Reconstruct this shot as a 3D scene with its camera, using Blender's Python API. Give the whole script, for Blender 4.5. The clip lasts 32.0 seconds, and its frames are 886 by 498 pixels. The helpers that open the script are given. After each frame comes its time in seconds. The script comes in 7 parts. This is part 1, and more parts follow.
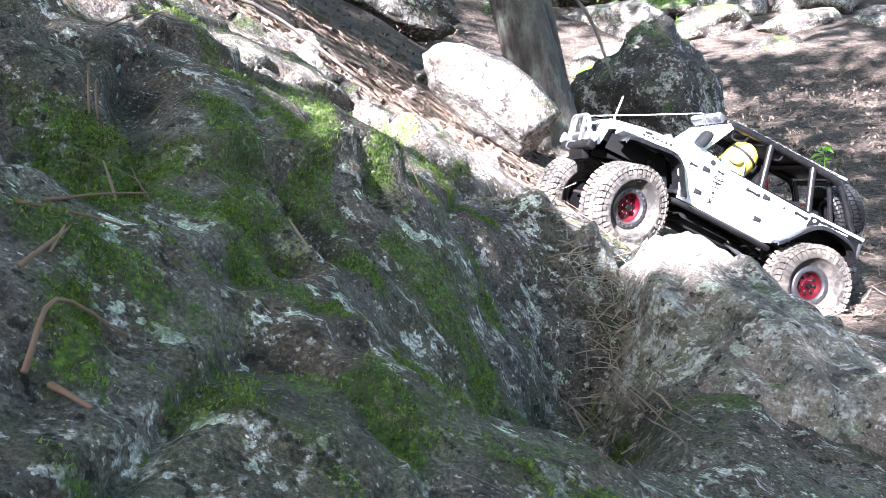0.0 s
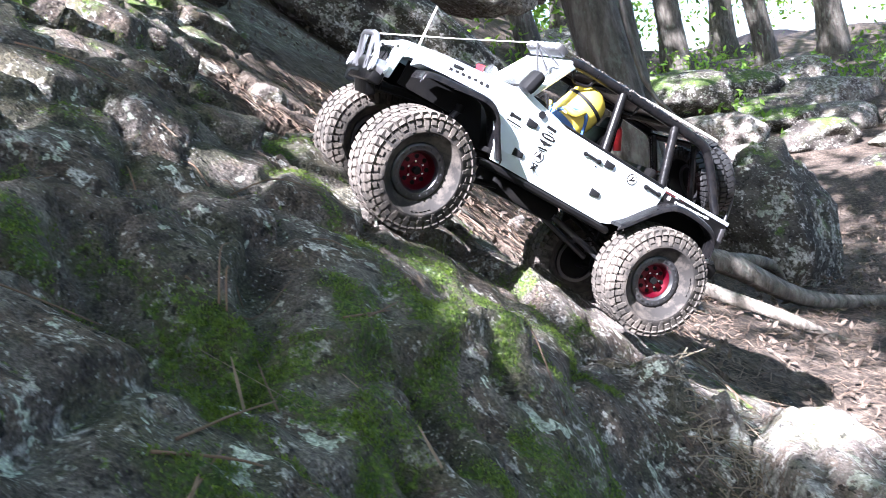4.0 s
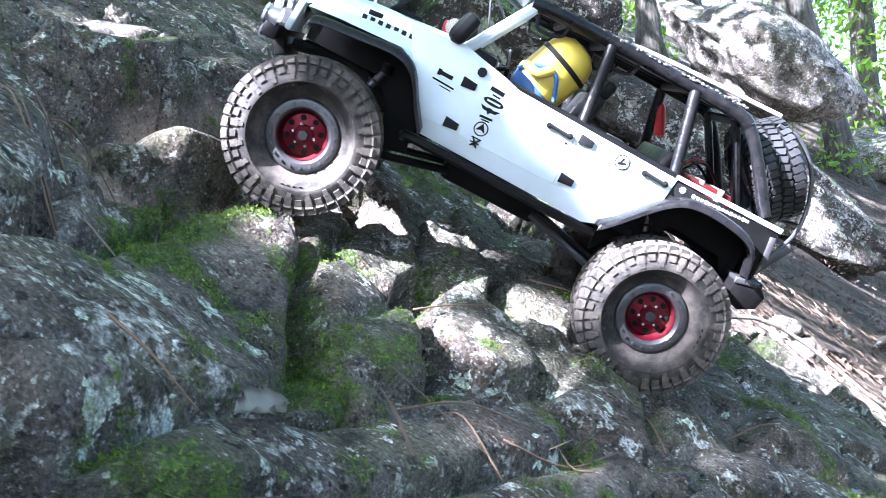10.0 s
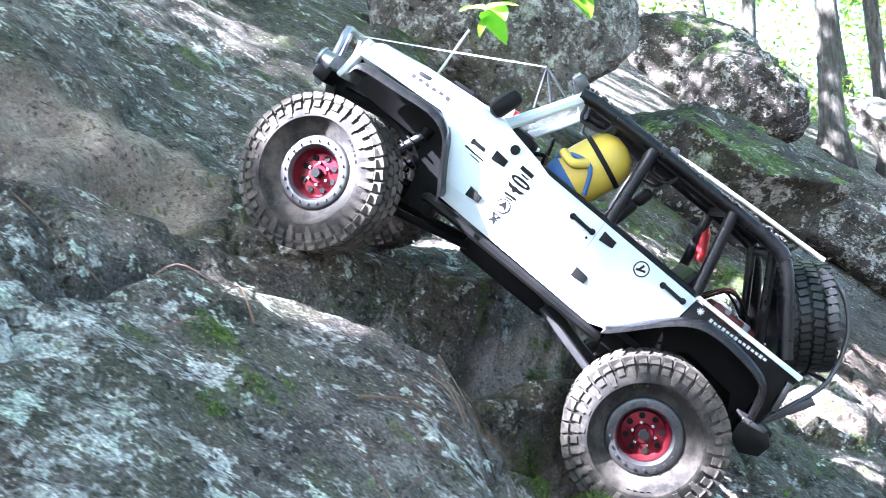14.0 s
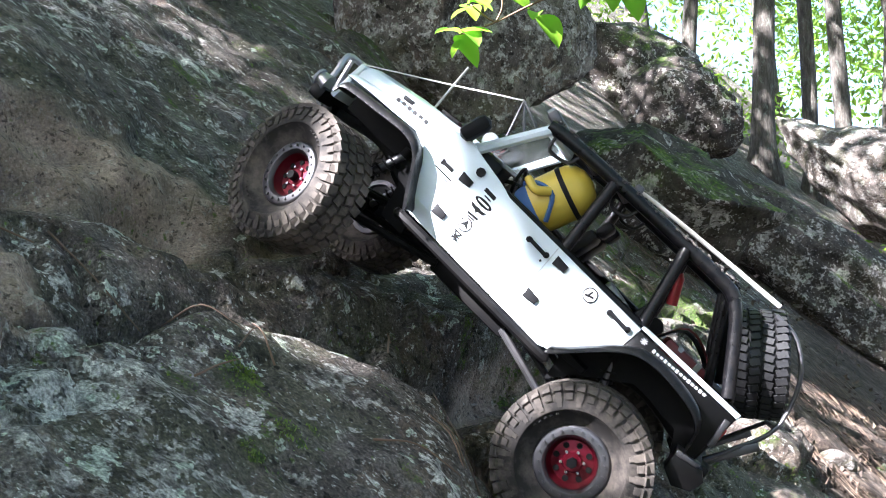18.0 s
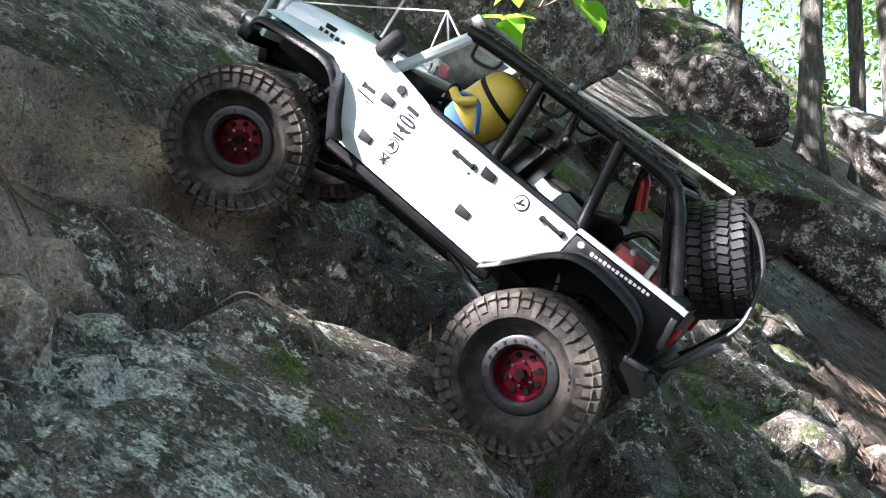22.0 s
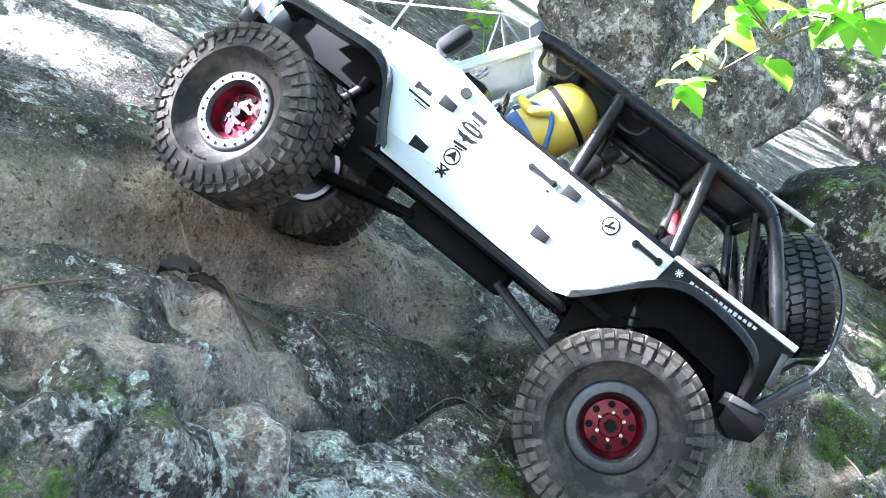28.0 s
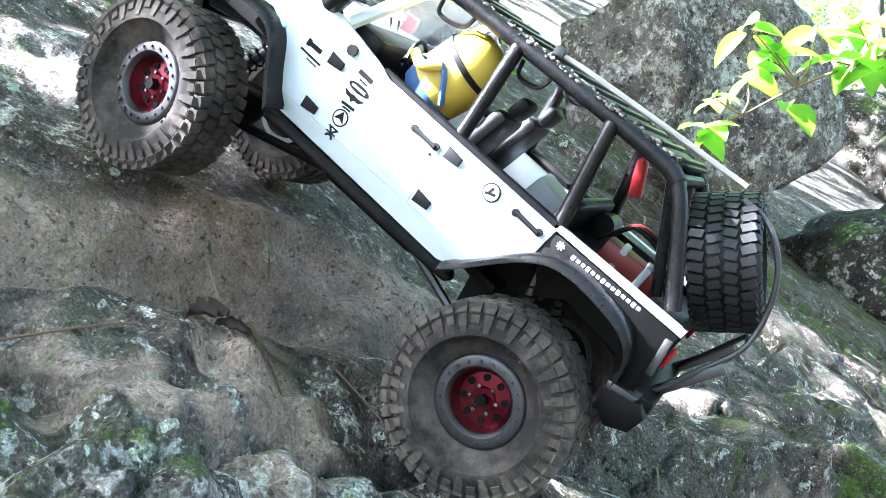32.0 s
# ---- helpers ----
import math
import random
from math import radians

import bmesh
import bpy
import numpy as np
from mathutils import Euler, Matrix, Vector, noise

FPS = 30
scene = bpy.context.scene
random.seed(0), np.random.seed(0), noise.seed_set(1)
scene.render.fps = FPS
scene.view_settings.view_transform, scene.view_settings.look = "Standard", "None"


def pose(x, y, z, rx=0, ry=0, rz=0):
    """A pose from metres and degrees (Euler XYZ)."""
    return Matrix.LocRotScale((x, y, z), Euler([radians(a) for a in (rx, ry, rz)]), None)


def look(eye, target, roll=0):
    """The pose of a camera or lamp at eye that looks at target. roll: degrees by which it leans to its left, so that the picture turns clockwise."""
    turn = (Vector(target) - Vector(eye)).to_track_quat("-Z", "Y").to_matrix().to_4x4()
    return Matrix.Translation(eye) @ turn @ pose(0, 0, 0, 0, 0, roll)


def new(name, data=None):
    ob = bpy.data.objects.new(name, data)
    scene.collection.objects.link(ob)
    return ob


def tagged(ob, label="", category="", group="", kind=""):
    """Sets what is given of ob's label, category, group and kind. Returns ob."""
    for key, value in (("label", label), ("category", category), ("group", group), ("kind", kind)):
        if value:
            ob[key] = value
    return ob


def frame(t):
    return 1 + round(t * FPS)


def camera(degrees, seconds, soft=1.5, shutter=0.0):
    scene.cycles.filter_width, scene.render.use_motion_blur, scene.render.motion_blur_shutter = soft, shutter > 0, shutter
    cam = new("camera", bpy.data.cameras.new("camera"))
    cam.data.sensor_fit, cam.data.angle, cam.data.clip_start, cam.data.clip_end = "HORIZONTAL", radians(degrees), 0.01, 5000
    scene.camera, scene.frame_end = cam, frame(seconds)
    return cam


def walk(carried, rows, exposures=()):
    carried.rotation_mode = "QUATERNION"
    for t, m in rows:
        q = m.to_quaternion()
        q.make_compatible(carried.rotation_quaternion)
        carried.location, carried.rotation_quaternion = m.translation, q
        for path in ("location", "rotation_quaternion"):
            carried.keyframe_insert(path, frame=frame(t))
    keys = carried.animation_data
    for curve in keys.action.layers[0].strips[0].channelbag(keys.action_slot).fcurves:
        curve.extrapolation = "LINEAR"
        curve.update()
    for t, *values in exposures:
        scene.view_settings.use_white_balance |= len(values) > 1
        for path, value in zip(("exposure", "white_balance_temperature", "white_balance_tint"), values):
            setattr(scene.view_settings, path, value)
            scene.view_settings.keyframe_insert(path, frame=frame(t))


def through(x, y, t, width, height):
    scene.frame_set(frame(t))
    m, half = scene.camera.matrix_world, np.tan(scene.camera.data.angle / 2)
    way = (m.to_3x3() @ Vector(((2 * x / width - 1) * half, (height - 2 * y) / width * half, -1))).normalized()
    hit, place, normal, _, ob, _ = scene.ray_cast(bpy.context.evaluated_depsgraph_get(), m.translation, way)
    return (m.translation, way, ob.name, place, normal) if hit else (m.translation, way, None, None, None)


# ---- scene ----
cam = camera(52.3, 32.0, 0.6, 0.4)
METRES, EYE, TILT, LEAN, TURN = 0.82, 0.6, -14.0, 9.0, 0.0
ROWS = [
    (0.0, 0.0, 0.0, 0.0, 0.0, 0.0, -0.0),
    (0.5, -0.0005, 0.0129, -0.0029, 0.89, 0.18, -0.4),
    (1.0, 0.0033, 0.022, -0.0022, 1.38, 0.43, -0.59),
    (1.5, 0.0127, 0.0352, 0.0049, 1.48, 0.76, -0.67),
    (2.0, 0.0145, 0.0491, 0.0202, 1.57, 1.21, -0.71),
    (2.5, 0.0032, 0.0573, 0.0405, 1.94, 2.05, -0.91),
    (3.0, -0.0103, 0.0606, 0.0594, 2.85, 3.42, -1.3),
    (3.5, -0.0199, 0.0503, 0.0737, 4.03, 4.88, -1.57),
    (4.0, -0.0384, 0.0371, 0.0831, 5.62, 5.95, -2.0),
    (4.5, -0.0629, 0.0272, 0.1013, 7.71, 6.57, -2.56),
    (6.5, -0.1361, -0.0234, 0.1403, 12.1, 8.03, -5.28),
    (7.0, -0.1507, -0.0247, 0.1533, 12.67, 8.34, -5.74),
    (7.5, -0.1708, -0.0292, 0.1654, 13.6, 8.55, -6.28),
    (8.0, -0.1946, -0.0356, 0.1802, 15.17, 8.82, -6.81),
    (8.5, -0.2196, -0.0382, 0.1905, 17.59, 9.07, -7.24),
    (9.0, -0.2425, -0.0425, 0.2049, 18.93, 9.48, -7.41),
    (9.5, -0.2587, -0.048, 0.2171, 20.18, 9.6, -7.44),
    (10.0, -0.2795, -0.0604, 0.2284, 21.31, 9.47, -7.38),
    (10.5, -0.3053, -0.0738, 0.2423, 22.35, 9.53, -8.35),
    (11.0, -0.3301, -0.0904, 0.2579, 24.92, 10.03, -8.89),
    (11.5, -0.3435, -0.1132, 0.2755, 26.27, 10.56, -9.17),
    (12.0, -0.3561, -0.142, 0.2932, 27.08, 11.19, -9.29),
    (12.5, -0.3754, -0.1689, 0.3053, 27.01, 11.81, -9.31),
    (13.0, -0.4025, -0.1965, 0.3216, 27.24, 12.31, -9.62),
    (13.5, -0.4297, -0.2213, 0.3436, 28.28, 12.57, -10.05),
    (14.0, -0.4533, -0.2464, 0.3653, 30.09, 12.39, -10.54),
    (14.5, -0.4734, -0.2674, 0.3822, 31.64, 12.31, -11.01),
    (16.5, -0.5032, -0.3379, 0.3958, 30.48, 12.86, -12.53),
    (17.0, -0.494, -0.3463, 0.3973, 28.3, 12.69, -12.65),
    (17.5, -0.4902, -0.3487, 0.3985, 26.0, 12.71, -12.57),
    (18.0, -0.4885, -0.3458, 0.3954, 24.91, 12.54, -12.65),
    (18.5, -0.4844, -0.345, 0.3935, 24.4, 11.79, -12.84),
    (19.0, -0.4878, -0.3447, 0.3942, 24.75, 11.08, -12.86),
    (19.5, -0.4917, -0.3443, 0.3954, 25.69, 10.73, -13.16),
    (20.0, -0.4919, -0.3451, 0.3954, 26.7, 10.62, -13.41),
    (20.5, -0.4928, -0.3443, 0.3951, 27.17, 10.61, -13.64),
    (21.0, -0.4948, -0.3455, 0.3968, 27.23, 10.68, -13.69),
    (21.5, -0.4939, -0.3454, 0.3963, 27.32, 10.9, -13.76),
    (22.0, -0.4952, -0.3459, 0.3975, 27.19, 11.17, -13.72),
    (22.5, -0.5056, -0.3496, 0.4045, 27.48, 11.75, -13.8),
    (23.0, -0.5172, -0.3492, 0.4093, 29.04, 12.73, -14.04),
    (23.5, -0.5199, -0.3484, 0.4128, 31.2, 13.19, -14.35),
    (24.0, -0.5221, -0.347, 0.4216, 33.28, 13.12, -14.37),
    (24.5, -0.5245, -0.3501, 0.4294, 35.44, 12.66, -14.29),
    (25.0, -0.5264, -0.3552, 0.432, 36.97, 12.41, -14.27),
    (25.5, -0.5301, -0.361, 0.4368, 37.46, 12.34, -14.39),
    (26.0, -0.5311, -0.3621, 0.4358, 37.93, 12.15, -14.19),
    (26.5, -0.5349, -0.364, 0.4341, 38.17, 11.84, -14.03),
    (28.5, -0.5404, -0.3721, 0.4337, 37.52, 11.83, -14.62),
    (29.0, -0.5404, -0.3731, 0.4343, 37.41, 11.84, -14.79),
    (29.5, -0.5404, -0.3753, 0.4361, 37.37, 11.9, -14.99),
    (30.0, -0.542, -0.377, 0.4372, 37.44, 12.25, -15.15),
    (30.5, -0.5412, -0.3776, 0.4374, 37.66, 12.58, -15.32),
    (31.0, -0.543, -0.3783, 0.4383, 37.84, 12.9, -15.43),
    (31.5, -0.5419, -0.3804, 0.4396, 38.19, 13.22, -15.58),
    (32.0, -0.5423, -0.3831, 0.4416, 38.61, 13.67, -15.61),
]
EXPOSURES = ((0.0, 3.95, 5500, 20), (2.5, 4.13, 5500, 20), (4.5, 3.4, 5500, 20), (7.0, 4.52, 5350, 20), (9.0, 4.45, 5200, 21), (10.5, 4.57, 5120, 21), (13.0, 4.97, 5120, 20), (16.5, 4.22, 5550, 17), (18.0, 3.62, 5650, 18), (19.0, 3.07, 5750, 19), (22.0, 3.32, 5750, 18), (24.0, 3.42, 5650, 16), (25.5, 3.82, 5500, 14), (28.5, 4.97, 5250, 17), (30.0, 4.97, 5250, 17), (32.0, 4.92, 5350, 16))
walk(cam, [(t, pose(0, 0, EYE, TILT, LEAN, TURN) @ pose(METRES * x, METRES * y, METRES * z, 90 + pitch, roll, yaw)) for t, x, y, z, yaw, pitch, roll in ROWS], EXPOSURES)

from mathutils.bvhtree import BVHTree

# ---- light ----
SUN_WAY = Vector((-0.33, -0.66, 0.68)).normalized()
world = bpy.data.worlds.new("sky")
scene.world = world
world.use_nodes = True
wn = world.node_tree
sky = wn.nodes.new("ShaderNodeTexSky")
sky.sky_type = "NISHITA"
sky.sun_disc = False
sky.sun_elevation = math.asin(SUN_WAY.z)
sky.sun_rotation = math.atan2(SUN_WAY.x, SUN_WAY.y)
sky.dust_density = 2.0
wn.nodes["Background"].inputs["Strength"].default_value = 0.050
wn.links.new(sky.outputs["Color"], wn.nodes["Background"].inputs["Color"])
sun_lamp = bpy.data.lights.new("sun", "SUN")
sun_lamp.energy, sun_lamp.angle, sun_lamp.color = 5.0, radians(0.6), (1.0, 0.94, 0.84)
sun = new("sun", sun_lamp)
sun.matrix_world = look(SUN_WAY * 20, (0, 0, 0))


# ---- noise in bulk ----
def lattice(i, j, k, seed):
    h = (i * 374761393 + j * 668265263 + k * 1274126177 + seed * 974634541) & 0xFFFFFFFF
    h = ((h ^ (h >> 13)) * 1103515245) & 0xFFFFFFFF
    h = ((h ^ (h >> 16)) * 2654435761) & 0xFFFFFFFF
    return ((h ^ (h >> 15)) & 0xFFFF) / 32767.5 - 1.0


def vnoise(p, seed=0):
    b = np.floor(p).astype(np.int64)
    f = p - b
    f = f * f * f * (f * (f * 6 - 15) + 10)
    i, j, k = b[:, 0], b[:, 1], b[:, 2]
    out = np.zeros(len(p))
    for a in (0, 1):
        wa = f[:, 0] if a else 1 - f[:, 0]
        for c in (0, 1):
            wc = f[:, 1] if c else 1 - f[:, 1]
            for e in (0, 1):
                we = f[:, 2] if e else 1 - f[:, 2]
                out += wa * wc * we * lattice(i + a, j + c, k + e, seed)
    return out


def fbm(p, octaves=4, seed=0, gain=0.5):
    out, amp = np.zeros(len(p)), 1.0
    for o in range(octaves):
        out += amp * vnoise(p * 2 ** o, seed + o)
        amp *= gain
    return out


def ridged(p, octaves=3, seed=0):
    out, amp = np.zeros(len(p)), 1.0
    for o in range(octaves):
        out += amp * (1 - 2 * np.abs(vnoise(p * 2 ** o, seed + o)))
        amp *= 0.5
    return out


def smooth(a, b, x):
    t = np.clip((x - a) / (b - a), 0, 1)
    return t * t * (3 - 2 * t)


# ---- materials ----
class Nodes:
    """A small builder of node materials."""

    def __init__(self, name, rough=0.6, metal=0.0):
        self.mat = bpy.data.materials.new(name)
        self.mat.use_nodes = True
        self.t = self.mat.node_tree
        self.b = self.t.nodes["Principled BSDF"]
        self.b.inputs["Roughness"].default_value, self.b.inputs["Metallic"].default_value = rough, metal
        self.co = self.t.nodes.new("ShaderNodeTexCoord").outputs["Object"]

    def node(self, kind, **values):
        n = self.t.nodes.new(kind)
        for key, v in values.items():
            n.inputs[key.replace("_", " ")].default_value = v
        return n

    def link(self, a, b):
        self.t.links.new(a, b)

    def noise(self, scale, detail=4.0, rough=0.55, stretch=None, co=None):
        n = self.node("ShaderNodeTexNoise", Scale=scale, Detail=detail, Roughness=rough)
        src = co or self.co
        if stretch:
            m = self.node("ShaderNodeMapping")
            m.inputs["Scale"].default_value = stretch
            self.link(src, m.inputs["Vector"])
            src = m.outputs["Vector"]
        self.link(src, n.inputs["Vector"])
        return n.outputs["Fac"]

    def ramp(self, fac, *stops):
        r = self.t.nodes.new("ShaderNodeValToRGB")
        while len(r.color_ramp.elements) < len(stops):
            r.color_ramp.elements.new(0.5)
        for el, (pos, col) in zip(r.color_ramp.elements, stops):
            el.position = pos
            el.color = (*col, 1) if not isinstance(col, (int, float)) else (col, col, col, 1)
        self.link(fac, r.inputs["Fac"])
        return r.outputs["Color"]

    def mix(self, fac, a, b, mode="MIX"):
        m = self.t.nodes.new("ShaderNodeMix")
        m.data_type, m.blend_type = "RGBA", mode
        for sock, v in ((m.inputs["Factor"], fac), (m.inputs["A"], a), (m.inputs["B"], b)):
            if isinstance(v, (int, float)):
                sock.default_value = v if sock.type == "VALUE" else (v, v, v, 1)
            elif isinstance(v, tuple):
                sock.default_value = (*v, 1)
            else:
                self.link(v, sock)
        return m.outputs["Result"]

    def math(self, op, a, b=0.0, clamp=False):
        m = self.t.nodes.new("ShaderNodeMath")
        m.operation, m.use_clamp = op, clamp
        for sock, v in zip(m.inputs, (a, b)):
            if isinstance(v, (int, float)):
                sock.default_value = v
            else:
                self.link(v, sock)
        return m.outputs["Value"]

    def colour(self, v):
        if isinstance(v, tuple):
            self.b.inputs["Base Color"].default_value = (*v, 1)
        else:
            self.link(v, self.b.inputs["Base Color"])

    def rough(self, v):
        self.link(v, self.b.inputs["Roughness"])

    def bump(self, height, strength=0.5, dist=0.01, prior=None):
        n = self.node("ShaderNodeBump", Strength=strength, Distance=dist)
        self.link(height, n.inputs["Height"])
        if prior:
            self.link(prior, n.inputs["Normal"])
        self.link(n.outputs["Normal"], self.b.inputs["Normal"])
        return n.outputs["Normal"]


def rock_material(name, tone=1.0, moss=0.5, lichen=0.5, cover=False, warm=0.0, size=1.0):
    """Weathered gneiss: grey and brown mottling, pale lichen crusts, moss on what faces up, needle litter where cover says."""
    m = Nodes(name, 0.9)
    if size != 1.0:
        wide = m.t.nodes.new("ShaderNodeMapping")
        wide.inputs["Scale"].default_value = (1 / size, 1 / size, 1 / size)
        m.link(m.co, wide.inputs["Vector"])
        m.co = wide.outputs["Vector"]
    broad, mid, fine, grain = m.noise(3.0), m.noise(14.0, 5, 0.62), m.noise(60.0, 3, 0.65), m.noise(430.0, 2.5, 0.7)
    stone = m.ramp(mid, (0.30, (0.032 * tone, 0.026 * tone, 0.023 * tone)), (0.46, (0.082 * tone, 0.069 * tone, 0.061 * tone)),
                   (0.60, (0.130 * tone, 0.113 * tone, 0.099 * tone)), (0.8, (0.210 * tone, 0.187 * tone, 0.165 * tone)))
    brown = m.ramp(fine, (0.3, (0.046 * tone, 0.034 * tone, 0.027 * tone)), (0.7, (0.140 * tone, 0.106 * tone, 0.082 * tone)))
    soil = m.math("MULTIPLY", m.ramp(m.noise(17.0, 4, 0.65), (0.49, 0.0), (0.53, 1.0)), m.ramp(broad, (0.36 - warm, 0.25), (0.58 - warm, 1.0)))
    base = m.mix(m.math("MULTIPLY", soil, 0.85), stone, brown)
    algae = m.ramp(m.noise(11.0, 4, 0.7), (0.50, 0.0), (0.56, 1.0))
    base = m.mix(m.math("MULTIPLY", algae, 0.5), base, (0.070 * tone, 0.072 * tone, 0.042 * tone))
    if cover:
        at = m.t.nodes.new("ShaderNodeVertexColor")
        at.layer_name = "cover"
        sp = m.t.nodes.new("ShaderNodeSeparateColor")
        m.link(at.outputs["Color"], sp.inputs["Color"])
        bare = m.math("MULTIPLY", sp.outputs["Blue"], m.ramp(m.noise(18.0, 5, 0.7), (0.30, 0.5), (0.55, 1.0)))
        soil_col = m.mix(m.math("ADD", m.math("MULTIPLY", fine, 0.6), m.math("MULTIPLY", grain, 0.4)), (0.190, 0.130, 0.098), (0.62, 0.475, 0.38))
        soil_col = m.mix(m.ramp(m.noise(150.0, 3, 0.75), (0.36, 0.75), (0.44, 0.0)), soil_col, (0.030, 0.021, 0.015))
        soil_col = m.mix(m.ramp(m.noise(85.0, 4, 0.75), (0.60, 0.0), (0.66, 0.7)), soil_col, (0.50, 0.46, 0.40))
    # grey crusts of lichen, thick here and thin there; alpha also pales the sunlit upper face
    thick = m.ramp(m.noise(4.5, 4, 0.6), (0.36, 0.0), (0.64, 1.0))
    lift = m.math("MULTIPLY", thick, 0.085)
    if cover:
        lift = m.math("ADD", lift, m.math("MULTIPLY", m.math("SUBTRACT", at.outputs["Alpha"], bare), 0.10))
    crust = m.math("ADD", m.math("ADD", m.math("MULTIPLY", m.noise(34.0, 5, 0.78), 0.70), m.math("MULTIPLY", m.noise(150.0, 1.5, 0.6), 0.30)), lift)
    lic = m.ramp(crust, (0.605 - 0.06 * lichen, 0.0), (0.635 - 0.06 * lichen, 1.0))
    pale = m.ramp(m.noise(75.0, 2, 0.7), (0.36, (0.104, 0.094, 0.084)), (0.48, (0.20, 0.186, 0.170)), (0.64, (0.42, 0.40, 0.37)))
    base = m.mix(m.math("MULTIPLY", lic, min(1.0, 0.70 + 0.2 * lichen)), base, pale)
    mint = m.math("ADD", m.noise(31.0, 4, 0.66), m.math("MULTIPLY", thick, 0.05))
    if cover:
        mint = m.math("ADD", mint, m.math("MULTIPLY", at.outputs["Alpha"], 0.05))
    mint = m.ramp(mint, (0.660 - 0.02 * lichen, 0.0), (0.672 - 0.02 * lichen, 1.0))
    base = m.mix(m.math("MULTIPLY", mint, 0.8 if cover else 0.6), base, (0.46, 0.50, 0.42) if cover else (0.33, 0.36, 0.29))
    # broad pale rosettes with broken rims
    rose = m.math("ADD", m.math("MULTIPLY", m.noise(17.0, 5, 0.68), 0.70), m.math("MULTIPLY", m.noise(120.0, 3, 0.7), 0.30))
    if cover:
        rose = m.math("ADD", rose, m.math("MULTIPLY", m.math("SUBTRACT", at.outputs["Alpha"], bare), 0.09))
    rose = m.ramp(rose, (0.592 - 0.03 * lichen, 0.0), (0.606 - 0.03 * lichen, 1.0))
    base = m.mix(m.math("MULTIPLY", rose, 0.88 if cover else 0.45), base, m.ramp(m.noise(60.0, 3, 0.7), (0.35, (0.24, 0.225, 0.205)), (0.6, (0.52, 0.50, 0.46))))
    fleck = m.ramp(m.noise(240.0, 2, 0.6), (0.64, 0.0), (0.67, 1.0))
    base = m.mix(m.math("MULTIPLY", fleck, 0.55), base, (0.36, 0.36, 0.34))
    base = m.mix(0.8 if cover else 0.45, base, m.ramp(grain, (0.30, 0.25), (0.42, 0.65), (0.54, 1.15), (0.68, 2.0)), "MULTIPLY")
    # Mottling and dark pit spots, painted in to stand for shading of the relief.
    blotch = m.ramp(m.noise(52.0, 3, 0.75), (0.36, 0.30), (0.42, 0.75), (0.54, 1.1), (0.68, 1.5))
    base = m.mix(0.8, base, blotch, "MULTIPLY")
    hole = m.ramp(m.noise(95.0, 2.5, 0.65), (0.335, 0.14), (0.375, 1.0))
    base = m.mix(0.9, base, hole, "MULTIPLY")
    if cover:
        soil_col = m.mix(0.7, soil_col, m.ramp(m.math("ADD", m.math("MULTIPLY", m.noise(330.0, 4, 0.8), 0.6), m.math("MULTIPLY", m.noise(24.0, 5, 0.7), 0.4)), (0.36, 0.3), (0.45, 0.7), (0.53, 1.1), (0.64, 2.0)), "MULTIPLY")
        base = m.mix(m.math("MULTIPLY", bare, 0.9), base, soil_col)
    # moss
    geo = m.t.nodes.new("ShaderNodeNewGeometry")
    up = m.t.nodes.new("ShaderNodeSeparateXYZ")
    m.link(geo.outputs["Normal"], up.inputs["Vector"])
    mn = m.math("ADD", m.math("MULTIPLY", m.noise(7.0, 6, 0.68), 0.6), m.math("MULTIPLY", m.noise(24.0, 5, 0.7), 0.4))
    level = m.math("ADD", m.math("MULTIPLY", up.outputs["Z"], 0.16), mn)
    if cover:
        tuft = m.math("ADD", m.math("MULTIPLY", m.noise(30.0, 4, 0.75), 0.55), m.math("MULTIPLY", m.noise(150.0, 2, 0.7), 0.45))
        mo = m.ramp(m.math("ADD", sp.outputs["Green"], m.math("MULTIPLY", m.math("SUBTRACT", tuft, 0.5), 4.4)), (0.40, 0.0), (0.72, 0.9), (1.2, 1.0))
    else:
        mo = m.ramp(level, (0.80 - 0.16 * moss, 0.0), (0.87 - 0.16 * moss, 1.0))
    if cover:
        film = m.ramp(m.math("ADD", sp.outputs["Green"], m.math("MULTIPLY", m.math("SUBTRACT", m.noise(26.0, 6, 0.75), 0.5), 1.3)), (0.10, 0.0), (0.45, 0.62))
        base = m.mix(m.math("MULTIPLY", film, m.ramp(m.noise(190.0, 2, 0.7), (0.36, 0.2), (0.54, 1.0))), base, (0.050, 0.062, 0.019))
    mo = m.math("MULTIPLY", mo, m.ramp(m.noise(240.0, 1.5, 0.7), (0.32, 0.1), (0.5, 1.0)))
    green = m.ramp(m.math("ADD", m.math("MULTIPLY", m.noise(300.0, 1.0, 0.7), 0.5), m.math("MULTIPLY", m.noise(40.0, 5, 0.7), 0.5)), (0.32, (0.010, 0.020, 0.005)), (0.46, (0.036, 0.066, 0.010)), (0.56, (0.078, 0.125, 0.018)), (0.68, (0.16, 0.215, 0.038)))
    base = m.mix(mo, base, green)
    height = m.math("ADD", m.math("MULTIPLY", fine, 0.55), m.math("MULTIPLY", grain, 0.32 if cover else 0.12))
    height = m.math("ADD", height, m.math("MULTIPLY", m.noise(140.0, 4, 0.72), 0.75 if cover else 0.50))
